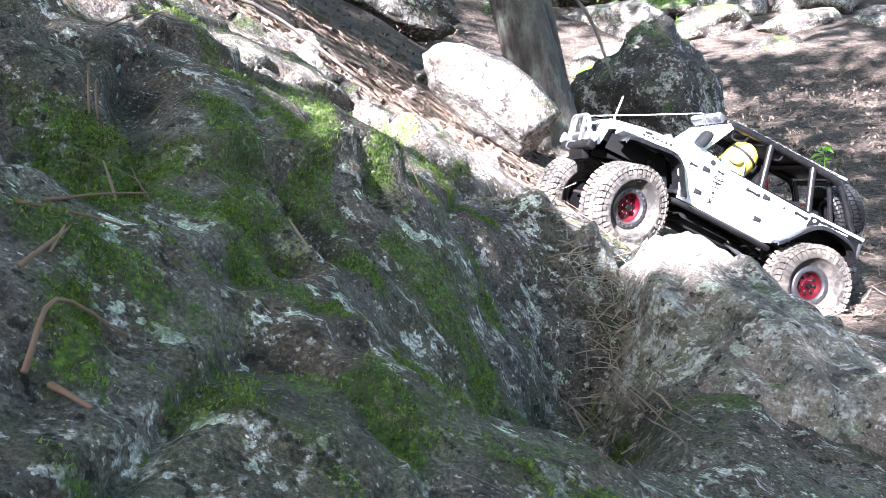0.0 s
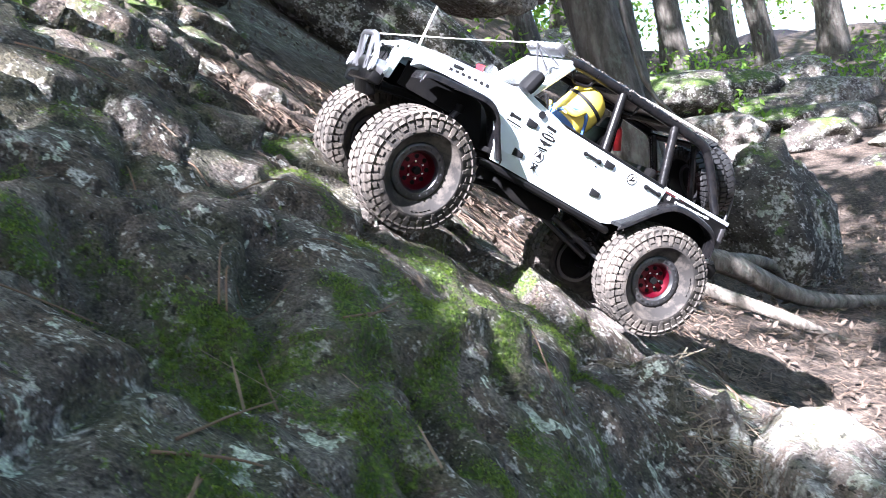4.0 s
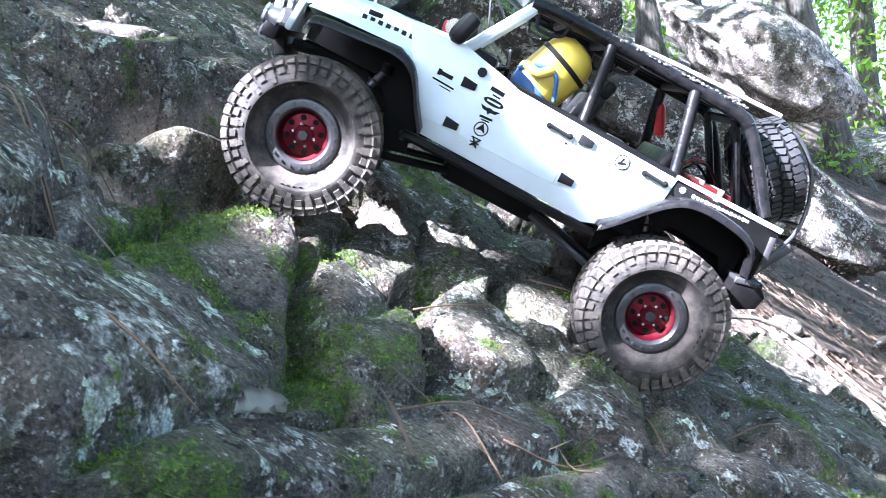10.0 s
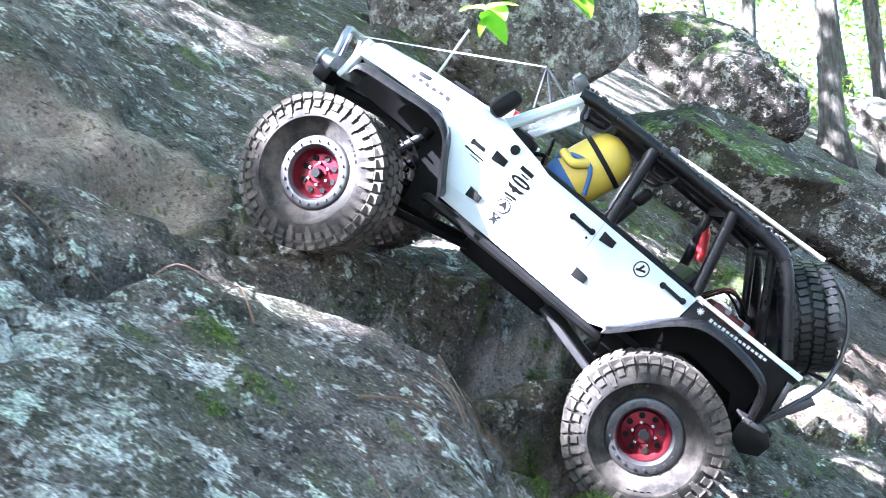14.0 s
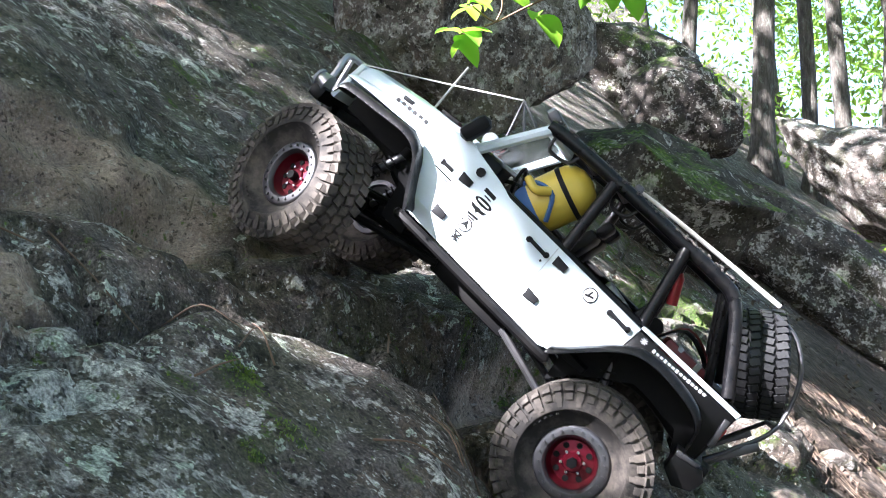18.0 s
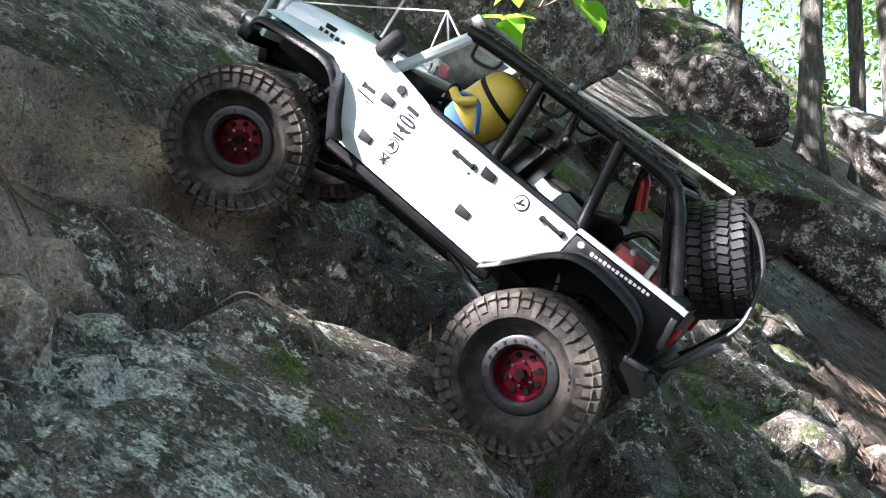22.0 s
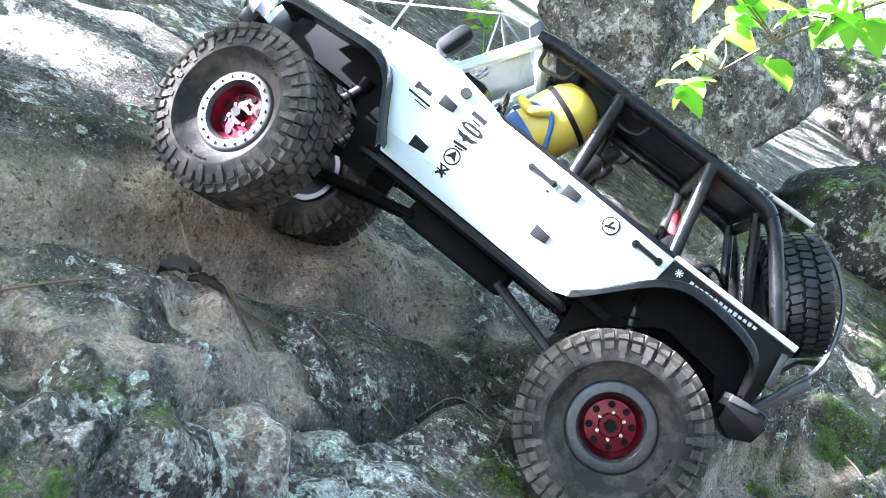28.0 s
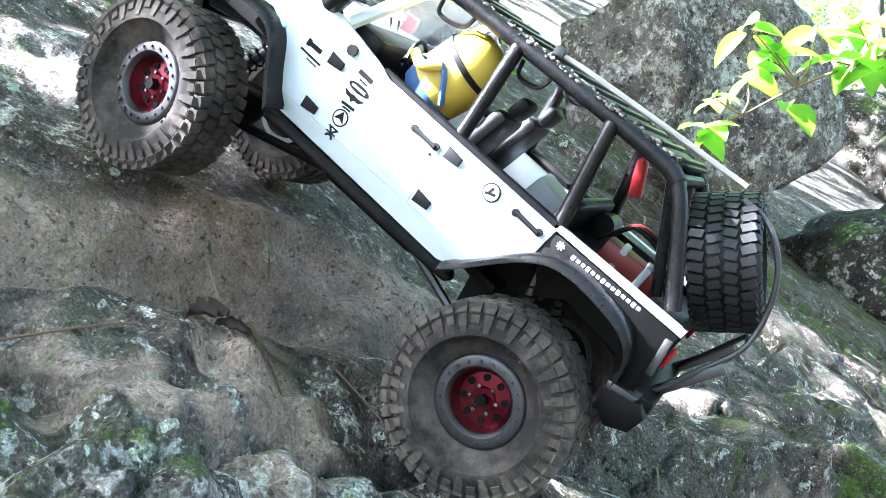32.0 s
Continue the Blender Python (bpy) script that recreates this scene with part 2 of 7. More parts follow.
    if cover:
        lit = m.ramp(m.math("ADD", sp.outputs["Red"], m.math("MULTIPLY", m.math("SUBTRACT", m.noise(20.0, 5), 0.5), 0.9)), (0.42, 0.0), (0.55, 1.0))
        duff = m.ramp(m.math("ADD", m.math("MULTIPLY", m.noise(70.0, 3, 0.8), 0.55), m.math("MULTIPLY", m.noise(9.0, 5, 0.7), 0.45)), (0.36, (0.010, 0.008, 0.0065)), (0.47, (0.042, 0.030, 0.023)), (0.56, (0.105, 0.080, 0.062)), (0.66, (0.22, 0.185, 0.155)))
        base = m.mix(lit, base, duff)
    m.colour(base)
    m.bump(height, 1.0, 0.009)
    m.b.inputs["Specular IOR Level"].default_value = 0.3
    return m.mat


def plain(name, col, rough=0.5, metal=0.0, dirt=0.0, dirt_col=(0.20, 0.15, 0.11), coat=0.0, bump=0.0, scale=60.0, shine=0.5):
    """One substance, with fine variation and a film of dust."""
    m = Nodes(name, rough, metal)
    n = m.noise(scale, 5, 0.65)
    lo, hi = tuple(c * 0.82 for c in col), tuple(min(1.0, c * 1.12) for c in col)
    base = m.mix(n, lo, hi)
    if dirt:
        d = m.math("MULTIPLY", m.ramp(m.noise(scale * 0.4, 6, 0.7), (0.42, 0.0), (0.75, 1.0)), dirt)
        base = m.mix(d, base, dirt_col)
    m.colour(base)
    m.rough(m.ramp(n, (0.2, max(0.02, rough - 0.08)), (0.8, min(1.0, rough + 0.1))))
    m.b.inputs["Specular IOR Level"].default_value = shine
    if coat:
        m.b.inputs["Coat Weight"].default_value = coat
        m.b.inputs["Coat Roughness"].default_value = 0.08
    if bump:
        m.bump(n, bump, 0.001)
    return m.mat


def bark_material(name, light=1.0, lichen=0.5):
    m = Nodes(name, 0.92)
    furrow = m.noise(42.0, 6, 0.70, (1.0, 1.0, 0.20))
    fine = m.noise(120.0, 4, 0.6, (1, 1, 0.4))
    base = m.ramp(furrow, (0.3, (0.022 * light, 0.018 * light, 0.015 * light)), (0.5, (0.100 * light, 0.086 * light, 0.072 * light)), (0.72, (0.23 * light, 0.205 * light, 0.178 * light)))
    crust = m.ramp(m.noise(38.0, 5, 0.75, (1, 1, 0.5)), (0.58 - 0.12 * lichen, 0.0), (0.68 - 0.12 * lichen, 1.0))
    base = m.mix(m.math("MULTIPLY", crust, m.ramp(m.noise(5.0, 3), (0.35, 0.1), (0.6, 0.75))), base, (0.19, 0.22, 0.18))
    m.colour(base)
    m.bump(m.math("ADD", furrow, m.math("MULTIPLY", fine, 0.3)), 0.9, 0.012)
    return m.mat


def leaf_material(name, dark, bright, through=0.5):
    m = Nodes(name, 0.45)
    isl = m.t.nodes.new("ShaderNodeNewGeometry").outputs["Random Per Island"]
    col = m.mix(isl, dark, bright)
    m.colour(col)
    tr = m.t.nodes.new("ShaderNodeBsdfTranslucent")
    m.link(m.mix(0.35, col, (0.45, 0.62, 0.05)), tr.inputs["Color"])
    mx = m.t.nodes.new("ShaderNodeMixShader")
    mx.inputs["Fac"].default_value = through
    m.link(m.b.outputs["BSDF"], mx.inputs[1])
    m.link(tr.outputs["BSDF"], mx.inputs[2])
    m.link(mx.outputs["Shader"], m.t.nodes["Material Output"].inputs["Surface"])
    return m.mat


def litter_material(name, a, b):
    m = Nodes(name, 0.8)
    isl = m.t.nodes.new("ShaderNodeNewGeometry").outputs["Random Per Island"]
    m.colour(m.mix(isl, a, b))
    return m.mat


MAT_GROUND = rock_material("outcrop_rock", 1.0, 0.50, 0.6, cover=True, warm=0.06)
# Dark mossy stone, its tone lowered further for the tree shade on it.
MAT_SHADEROCK = rock_material("shade_dark_mossy_rock", 0.5, 1.3, 0.3, size=2.6)
MAT_ROCK = rock_material("grey_rock", 1.35, 0.55, 0.9, size=1.8)
MAT_MOSSROCK = rock_material("mossy_rock", 0.6, 1.15, 0.5, size=1.8)
MAT_PALE = rock_material("pale_rock", 1.5, 0.45, 0.8, warm=0.1)
MAT_BLOCK = rock_material("block_rock", 1.3, 0.25, 0.6)
MAT_BESIDE = rock_material("mossy_lichen_rock", 1.7, 0.75, 1.1)
MAT_BARK = bark_material("lichen_bark", 0.8, 0.55)
MAT_BARK_FAR = bark_material("grey_bark", 0.75, 0.35)
MAT_ROOT = bark_material("root_bark", 1.5, 0.4)
MAT_TWIG = plain("dead_twig", (0.16, 0.10, 0.065), 0.85)
MAT_NEEDLE = litter_material("fallen_needles", (0.07, 0.043, 0.029), (0.20, 0.140, 0.100))
MAT_STRAW = litter_material("pine_straw", (0.17, 0.130, 0.090), (0.34, 0.28, 0.21))
MAT_DEADLEAF = litter_material("dead_leaves", (0.045, 0.033, 0.026), (0.16, 0.118, 0.092))
MAT_PALELEAF = litter_material("pale_dead_leaf", (0.30, 0.28, 0.25), (0.42, 0.40, 0.36))
MAT_LEAF = leaf_material("shrub_leaf", (0.13, 0.36, 0.025), (0.24, 0.52, 0.05), 0.55)
# Dark leaf of the unseen crowns and canopy added to block sun and sky.
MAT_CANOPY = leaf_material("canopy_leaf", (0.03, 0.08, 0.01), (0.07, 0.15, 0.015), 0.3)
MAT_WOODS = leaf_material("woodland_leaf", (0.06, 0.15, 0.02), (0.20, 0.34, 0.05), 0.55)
MAT_GRASS = leaf_material("moss_tuft", (0.020, 0.042, 0.006), (0.13, 0.19, 0.022), 0.3)


# ---- mesh helpers ----
def mesh(name, verts, faces, mat, flat=False, parent=None):
    me = bpy.data.meshes.new(name)
    me.from_pydata([tuple(v) for v in verts], [], [tuple(f) for f in faces])
    me.materials.append(mat)
    if not flat:
        me.polygons.foreach_set("use_smooth", [True] * len(me.polygons))
    ob = new(name, me)
    if parent:
        ob.parent = parent
    return ob


def part(name, bm, mat, parent, label="", smooth_angle=38):
    """Link a bmesh as one mesh object under a thing or a part."""
    me = bpy.data.meshes.new(name)
    bmesh.ops.recalc_face_normals(bm, faces=bm.faces[:])
    for f in bm.faces:
        f.smooth = True
    for e in bm.edges:
        if len(e.link_faces) == 2 and e.calc_face_angle(0) > radians(smooth_angle):
            e.smooth = False
    bm.to_mesh(me)
    bm.free()
    for one in mat if isinstance(mat, (list, tuple)) else [mat]:
        me.materials.append(one)
    ob = new(name, me)
    ob.parent = parent
    if label:
        tagged(ob, label)
    return ob


def box(bm, size, at=(0, 0, 0), turn=(0, 0, 0), bevel=0.0):
    m = pose(*at, *turn) @ Matrix.Diagonal((*size, 1))
    made = bmesh.ops.create_cube(bm, size=1.0, matrix=m)["verts"]
    if bevel:
        edges = list({e for v in made for e in v.link_edges})
        bmesh.ops.bevel(bm, geom=edges, offset=bevel, segments=2, affect="EDGES", profile=0.5)


def disc(bm, r, depth, at, axis="Y", n=24, r2=None):
    turn = {"Y": (90, 0, 0), "X": (0, 90, 0), "Z": (0, 0, 0)}[axis]
    bmesh.ops.create_cone(bm, cap_ends=True, segments=n, radius1=r, radius2=r if r2 is None else r2, depth=depth, matrix=pose(*at, *turn))


def tube(bm, pts, r, n=8, r_end=None, cap=True):
    """A round bar along a line of points; r may taper to r_end."""
    pts = [Vector(p) for p in pts]
    rings, side = [], None
    for i, p in enumerate(pts):
        d = (pts[min(i + 1, len(pts) - 1)] - pts[max(i - 1, 0)]).normalized()
        if side is None:
            side = d.orthogonal().normalized()
        side = (side - d * side.dot(d)).normalized()
        up = d.cross(side)
        rad = r if r_end is None else r + (r_end - r) * i / max(1, len(pts) - 1)
        rings.append([bm.verts.new(p + (side * math.cos(a) + up * math.sin(a)) * rad) for a in (2 * math.pi * k / n for k in range(n))])
    for a, b in zip(rings, rings[1:]):
        for k in range(n):
            bm.faces.new((a[k], a[(k + 1) % n], b[(k + 1) % n], b[k]))
    if cap:
        bm.faces.new(rings[0][::-1])
        bm.faces.new(rings[-1])


def arc(pts, steps=5):
    """Round a polyline by Catmull-Rom."""
    p = [Vector(q) for q in pts]
    p = [p[0] * 2 - p[1], *p, p[-1] * 2 - p[-2]]
    out = []
    for a, b, c, d in zip(p, p[1:], p[2:], p[3:]):
        for k in range(steps):
            t = k / steps
            out.append(0.5 * (2 * b + (c - a) * t + (2 * a - 5 * b + 4 * c - d) * t * t + (3 * b - a - 3 * c + d) * t ** 3))
    return [*out, p[-2]]


def prism(bm, outline, y0, y1, bevel=0.0):
    """A plate: an outline in x and z, from y0 to y1."""
    a = [bm.verts.new((x, y0, z)) for x, z in outline]
    b = [bm.verts.new((x, y1, z)) for x, z in outline]
    n = len(outline)
    faces = [bm.faces.new(a), bm.faces.new(b[::-1])]
    faces += [bm.faces.new((a[i], b[i], b[(i + 1) % n], a[(i + 1) % n])) for i in range(n)]
    if bevel:
        bmesh.ops.bevel(bm, geom=list({e for f in faces[:2] for e in f.edges}), offset=bevel, segments=2, affect="EDGES", profile=0.5)


def lathe(bm, profile, n=48):
    """Turn a profile of (radius, y) round the y axis."""
    rings = [[bm.verts.new((r * math.cos(a), y, r * math.sin(a))) for a in (2 * math.pi * k / n for k in range(n))] for r, y in profile]
    for a, b in zip(rings, rings[1:]):
        for k in range(n):
            bm.faces.new((a[k], a[(k + 1) % n], b[(k + 1) % n], b[k]))
    return rings


# ---- ground: a steep outcrop that runs out on a forest floor ----
HUMMOCKS = (
    (-0.30, 1.00, 0.25, 0.062), (-0.90, 0.00, 0.25, 0.012), (0.40, 1.40, 0.16, -0.066), (-0.24, 0.76, 0.09, 0.016), (-0.09, 0.71, 0.07, 0.018),
    (-0.25, 0.53, 0.040, -0.050), (0.04, 0.60, 0.055, -0.05), (0.08, 0.80, 0.05, -0.15), (0.055, 0.68, 0.045, -0.13), (0.03, 0.56, 0.04, -0.10),
    (0.075, 0.96, 0.022, 0.050), (-0.55, 0.44, 0.07, -0.040), (-0.47, 0.60, 0.06, -0.016), (-0.27, 0.68, 0.05, -0.012), (-0.72, 0.22, 0.08, -0.020), (-0.60, 0.67, 0.05, -0.022), (-0.12, 0.66, 0.03, -0.014),
)
# slabs and blocks that stand out of the face: plan corners in order, how far they stand out, how round their edge is, depth of the joint round them
SLABS = (
    (((-0.765, -0.10), (-0.790, 0.30), (-0.765, 0.375), (-0.700, 0.470), (-0.662, 0.455), (-0.605, 0.375), (-0.590, 0.20), (-0.590, -0.10)), 0.020, 0.009, 0.008),
    (((-0.570, 0.20), (-0.588, 0.42), (-0.612, 0.560), (-0.600, 0.625), (-0.552, 0.560), (-0.503, 0.478), (-0.478, 0.36), (-0.470, 0.20)), 0.016, 0.007, 0.020),
    (((-0.540, 0.545), (-0.536, 0.605), (-0.482, 0.612), (-0.448, 0.535), (-0.478, 0.492), (-0.508, 0.515)), 0.012, 0.006, 0.012),
    (((-0.480, 0.625), (-0.478, 0.705), (-0.432, 0.700), (-0.402, 0.640), (-0.432, 0.590)), 0.014, 0.006, 0.010),
    (((-0.640, 0.640), (-0.635, 0.740), (-0.578, 0.705), (-0.560, 0.630), (-0.590, 0.610)), 0.014, 0.007, 0.012),
    (((-0.455, 0.740), (-0.440, 0.830), (-0.380, 0.800), (-0.400, 0.735)), 0.016, 0.006, 0.010),
    (((-0.500, 0.25), (-0.445, 0.47), (-0.395, 0.600), (-0.365, 0.585), (-0.400, 0.44), (-0.455, 0.25)), 0.010, 0.007, 0.008),
    (((-0.450, 0.20), (-0.392, 0.43), (-0.340, 0.590), (-0.292, 0.560), (-0.330, 0.40), (-0.385, 0.20)), 0.012, 0.008, 0.009),
    (((-0.385, 0.605), (-0.390, 0.700), (-0.345, 0.720), (-0.322, 0.640)), 0.012, 0.006, 0.010),
    (((-0.330, 0.20), (-0.285, 0.44), (-0.262, 0.50), (-0.230, 0.46), (-0.270, 0.20)), 0.012, 0.008, 0.008),
    (((-0.292, 0.670), (-0.290, 0.730), (-0.255, 0.760), (-0.232, 0.720), (-0.258, 0.675)), 0.014, 0.006, 0.008),
    (((-0.255, 0.780), (-0.262, 0.900), (-0.205, 0.920), (-0.190, 0.820)), 0.012, 0.008, 0.009),
    (((-0.700, 0.560), (-0.700, 0.670), (-0.672, 0.690), (-0.640, 0.660), (-0.650, 0.580)), 0.022, 0.009, 0.006),
    (((-1.20, -0.20), (-1.20, 0.40), (-1.02, 0.480), (-0.925, 0.372), (-0.962, 0.25), (-0.972, -0.20)), 0.018, 0.010, 0.000),
    (((-0.880, -0.20), (-0.888, 0.05), (-0.878, 0.120), (-0.850, 0.155), (-0.795, 0.150), (-0.740, 0.090), (-0.715, -0.20)), 0.014, 0.008, 0.005),
    (((-0.745, 0.880), (-0.740, 1.010), (-0.690, 1.020), (-0.665, 0.920)), 0.018, 0.009, 0.012),
    (((-0.560, 1.020), (-0.570, 1.150), (-0.490, 1.140), (-0.470, 1.040)), 0.035, 0.010, 0.012),
)
# hollows: plan centre, half axes, turn of the long axis from y, depth
HOLLOWS = (
    (-0.708, 0.535, 0.026, 0.060, -10, 0.060), (-0.708, 0.650, 0.028, 0.080, 4, 0.070), (-0.690, 0.770, 0.026, 0.055, -8, 0.035), (-0.628, 0.560, 0.030, 0.080, -22, 0.060),
    (-0.930, 0.045, 0.026, 0.110, 0, 0.030), (-0.915, 0.205, 0.030, 0.080, -8, 0.048), (-0.945, 0.300, 0.018, 0.045, -20, 0.030), (-0.880, 0.365, 0.030, 0.050, 12, 0.042), (-0.860, 0.490, 0.020, 0.050, 10, 0.022),
    (-0.113, 0.592, 0.012, 0.045, 15, 0.030), (-0.068, 0.702, 0.014, 0.018, 0, 0.028), (-0.115, 0.520, 0.010, 0.013, 0, 0.022), (-0.300, 0.560, 0.020, 0.050, 20, 0.030), (-0.225, 0.640, 0.020, 0.060, 10, 0.034),
)
# the overhanging lip over the dark hollow, and the mossy crest of the lowest rock: plan lines, width, how far they stand out
LIPS = (
    (((-0.790, 0.450), (-0.772, 0.520), (-0.741, 0.625), (-0.728, 0.760), (-0.745, 0.850)), 0.020, 0.034),
    (((-0.175, 0.590), (-0.141, 0.646), (-0.100, 0.715), (-0.070, 0.745)), 0.012, 0.020),
    (((-0.985, 0.02), (-0.978, 0.16), (-0.955, 0.26), (-0.920, 0.375)), 0.016, 0.012),
)


def ground_z(x, y):
    """Height of the ground without its relief."""
    x, y = np.asarray(x, float), np.asarray(y, float)
    z = 0.30 * np.logaddexp(0, (0.30 - 0.93 * x) / 0.30)
    z = 12 * np.tanh(z / 12)
    for cx, cy, s, h in HUMMOCKS:
        z = z + h * np.exp(-((x - cx) ** 2 + (y - cy) ** 2) / (2 * s * s))
    rise = 0.6 * np.logaddexp(0, (y - 3.9) / 0.6)
    z = z + 0.26 * 9 * np.tanh(rise / 9) * (0.70 + 0.30 * smooth(2.5, -0.5, x))
    return z


def rock_forms(x, y):
    """Relief of the slabs, hollows and lips, and masks of joints, hollows and slab tops."""
    out, joint, deep, top = (np.zeros(len(x)) for _ in range(4))
    for corners, rise, edge, gap in SLABS:
        near = np.nonzero((np.abs(x - np.mean([c[0] for c in corners])) < 0.45) & (np.abs(y - np.mean([c[1] for c in corners])) < 0.6))[0]
        px, py = x[near], y[near]
        mid = np.mean(corners, 0)
        sd = np.full(len(near), -9.0)
        for (ax, ay), (bx, by) in zip(corners, corners[1:] + corners[:1]):
            nx, ny = by - ay, ax - bx
            ln = math.hypot(nx, ny)
            side = (nx * (px - ax) + ny * (py - ay)) / ln
            if nx * (mid[0] - ax) + ny * (mid[1] - ay) > 0:
                side = -side
            sd = np.maximum(sd, side)
        inner = smooth(edge, -edge, sd)
        groove = np.exp(-((sd - edge * 0.9) / 0.0065) ** 2)
        out[near] += rise * inner * (1 + 0.10 * np.clip(-sd / 0.03, 0, 1)) - gap * groove
        joint[near] = np.maximum(joint[near], groove * min(1.0, gap / 0.015))
        top[near] = np.maximum(top[near], inner)
    for cx, cy, rx, ry, turn, depth in HOLLOWS:
        c, s = math.cos(radians(turn)), math.sin(radians(turn))
        u, v = ((x - cx) * c + (y - cy) * s) / rx, ((y - cy) * c - (x - cx) * s) / ry
        # the uphill rim is the sharper one
        well = np.exp(-(np.where(u < 0, u * 1.35, u * 0.85) ** 2 + v * v) ** 1.4)
        out -= depth * well
        deep = np.maximum(deep, well)
    for line, width, rise in LIPS:
        d = np.full(len(x), 9.0)
        for (ax, ay), (bx, by) in zip(line, line[1:]):
            t = np.clip(((x - ax) * (bx - ax) + (y - ay) * (by - ay)) / ((bx - ax) ** 2 + (by - ay) ** 2), 0, 1)
            px, py = x - ax - t * (bx - ax), y - ay - t * (by - ay)
            d = np.minimum(d, np.hypot(np.where(px < 0, px * 0.55, px * 1.25), py))
        out += rise * np.exp(-(d / width) ** 2)
    return out, joint, deep, top


def at_ground(x, y, up=0.0):
    return Vector((x, y, float(ground_z(x, y)) + up))


def cells(p, size, seed):
    """Cells of a broken surface: distance to the nearest and second seed (in cells), a level and a lean for each cell."""
    q = p / size
    b = np.floor(q).astype(np.int64)
    f1, f2 = np.full(len(q), 9.0), np.full(len(q), 9.0)
    level, lean = np.zeros(len(q)), np.zeros(len(q))
    for i in (-1, 0, 1):
        for j in (-1, 0, 1):
            ci, cj, k0 = b[:, 0] + i, b[:, 1] + j, np.zeros(len(q), np.int64)
            dx = q[:, 0] - (ci + 0.5 + 0.40 * lattice(ci, cj, k0, seed))
            dy = q[:, 1] - (cj + 0.5 + 0.40 * lattice(ci, cj, k0 + 1, seed))
            d = np.hypot(dx, dy)
            first = d < f1
            f2 = np.where(first, f1, np.minimum(f2, d))
            f1 = np.where(first, d, f1)
            level = np.where(first, lattice(ci, cj, k0 + 2, seed), level)
            lean = np.where(first, dx * lattice(ci, cj, k0 + 3, seed) + dy * lattice(ci, cj, k0 + 4, seed), lean)
    return f1, f2, level, lean


ROCK = []


def on_rock(x, y, up=0.012):
    """The rock's own surface, with its relief, at x and y."""
    hit = ROCK[0].ray_cast(Vector((x, y, 4.0)), Vector((0, 0, -1)))[0]
    return (hit if hit else at_ground(x, y)) + Vector((0, 0, up))


MOSS_SPOTS = (
    (-0.226, 0.596, 0.022, 0.03), (-0.120, 0.680, 0.016, 0.06), (-0.159, 0.602, 0.020, 0.03), (-0.245, 0.525, 0.022, 0.04), (-0.218, 0.480, 0.020, 0.05), (-0.007, 0.870, 0.014, 0.06),
    (-0.040, 0.655, 0.020, 0.05), (-0.078, 0.545, 0.016, 0.03), (-0.135, 0.504, 0.018, 0.03), (-0.165, 0.346, 0.020, 0.05), (0.085, 0.800, 0.02, 0.04), (-0.336, 0.545, 0.018, 0.04), (-0.262, 0.585, 0.024, 0.05),
    (-0.172, 0.640, 0.016, 0.05), (-0.186, 0.374, 0.026, 0.04), (-0.745, 0.03, 0.009, 0.02), (-0.775, 0.10, 0.008, 0.03), (-0.80, 0.20, 0.008, 0.03), (-0.105, 0.667, 0.014, 0.04), (-0.070, 0.721, 0.012, 0.03), (-0.029, 0.622, 0.016, 0.07), (-0.053, 0.390, 0.012, 0.05), (-0.010, 0.790, 0.014, 0.06), (-0.600, 0.470, 0.014, 0.06), (-0.630, 0.560, 0.022, 0.05), (-0.490, 0.475, 0.010, 0.03), (-0.355, 0.530, 0.010, 0.04), (-0.240, 0.840, 0.02, 0.04),
)


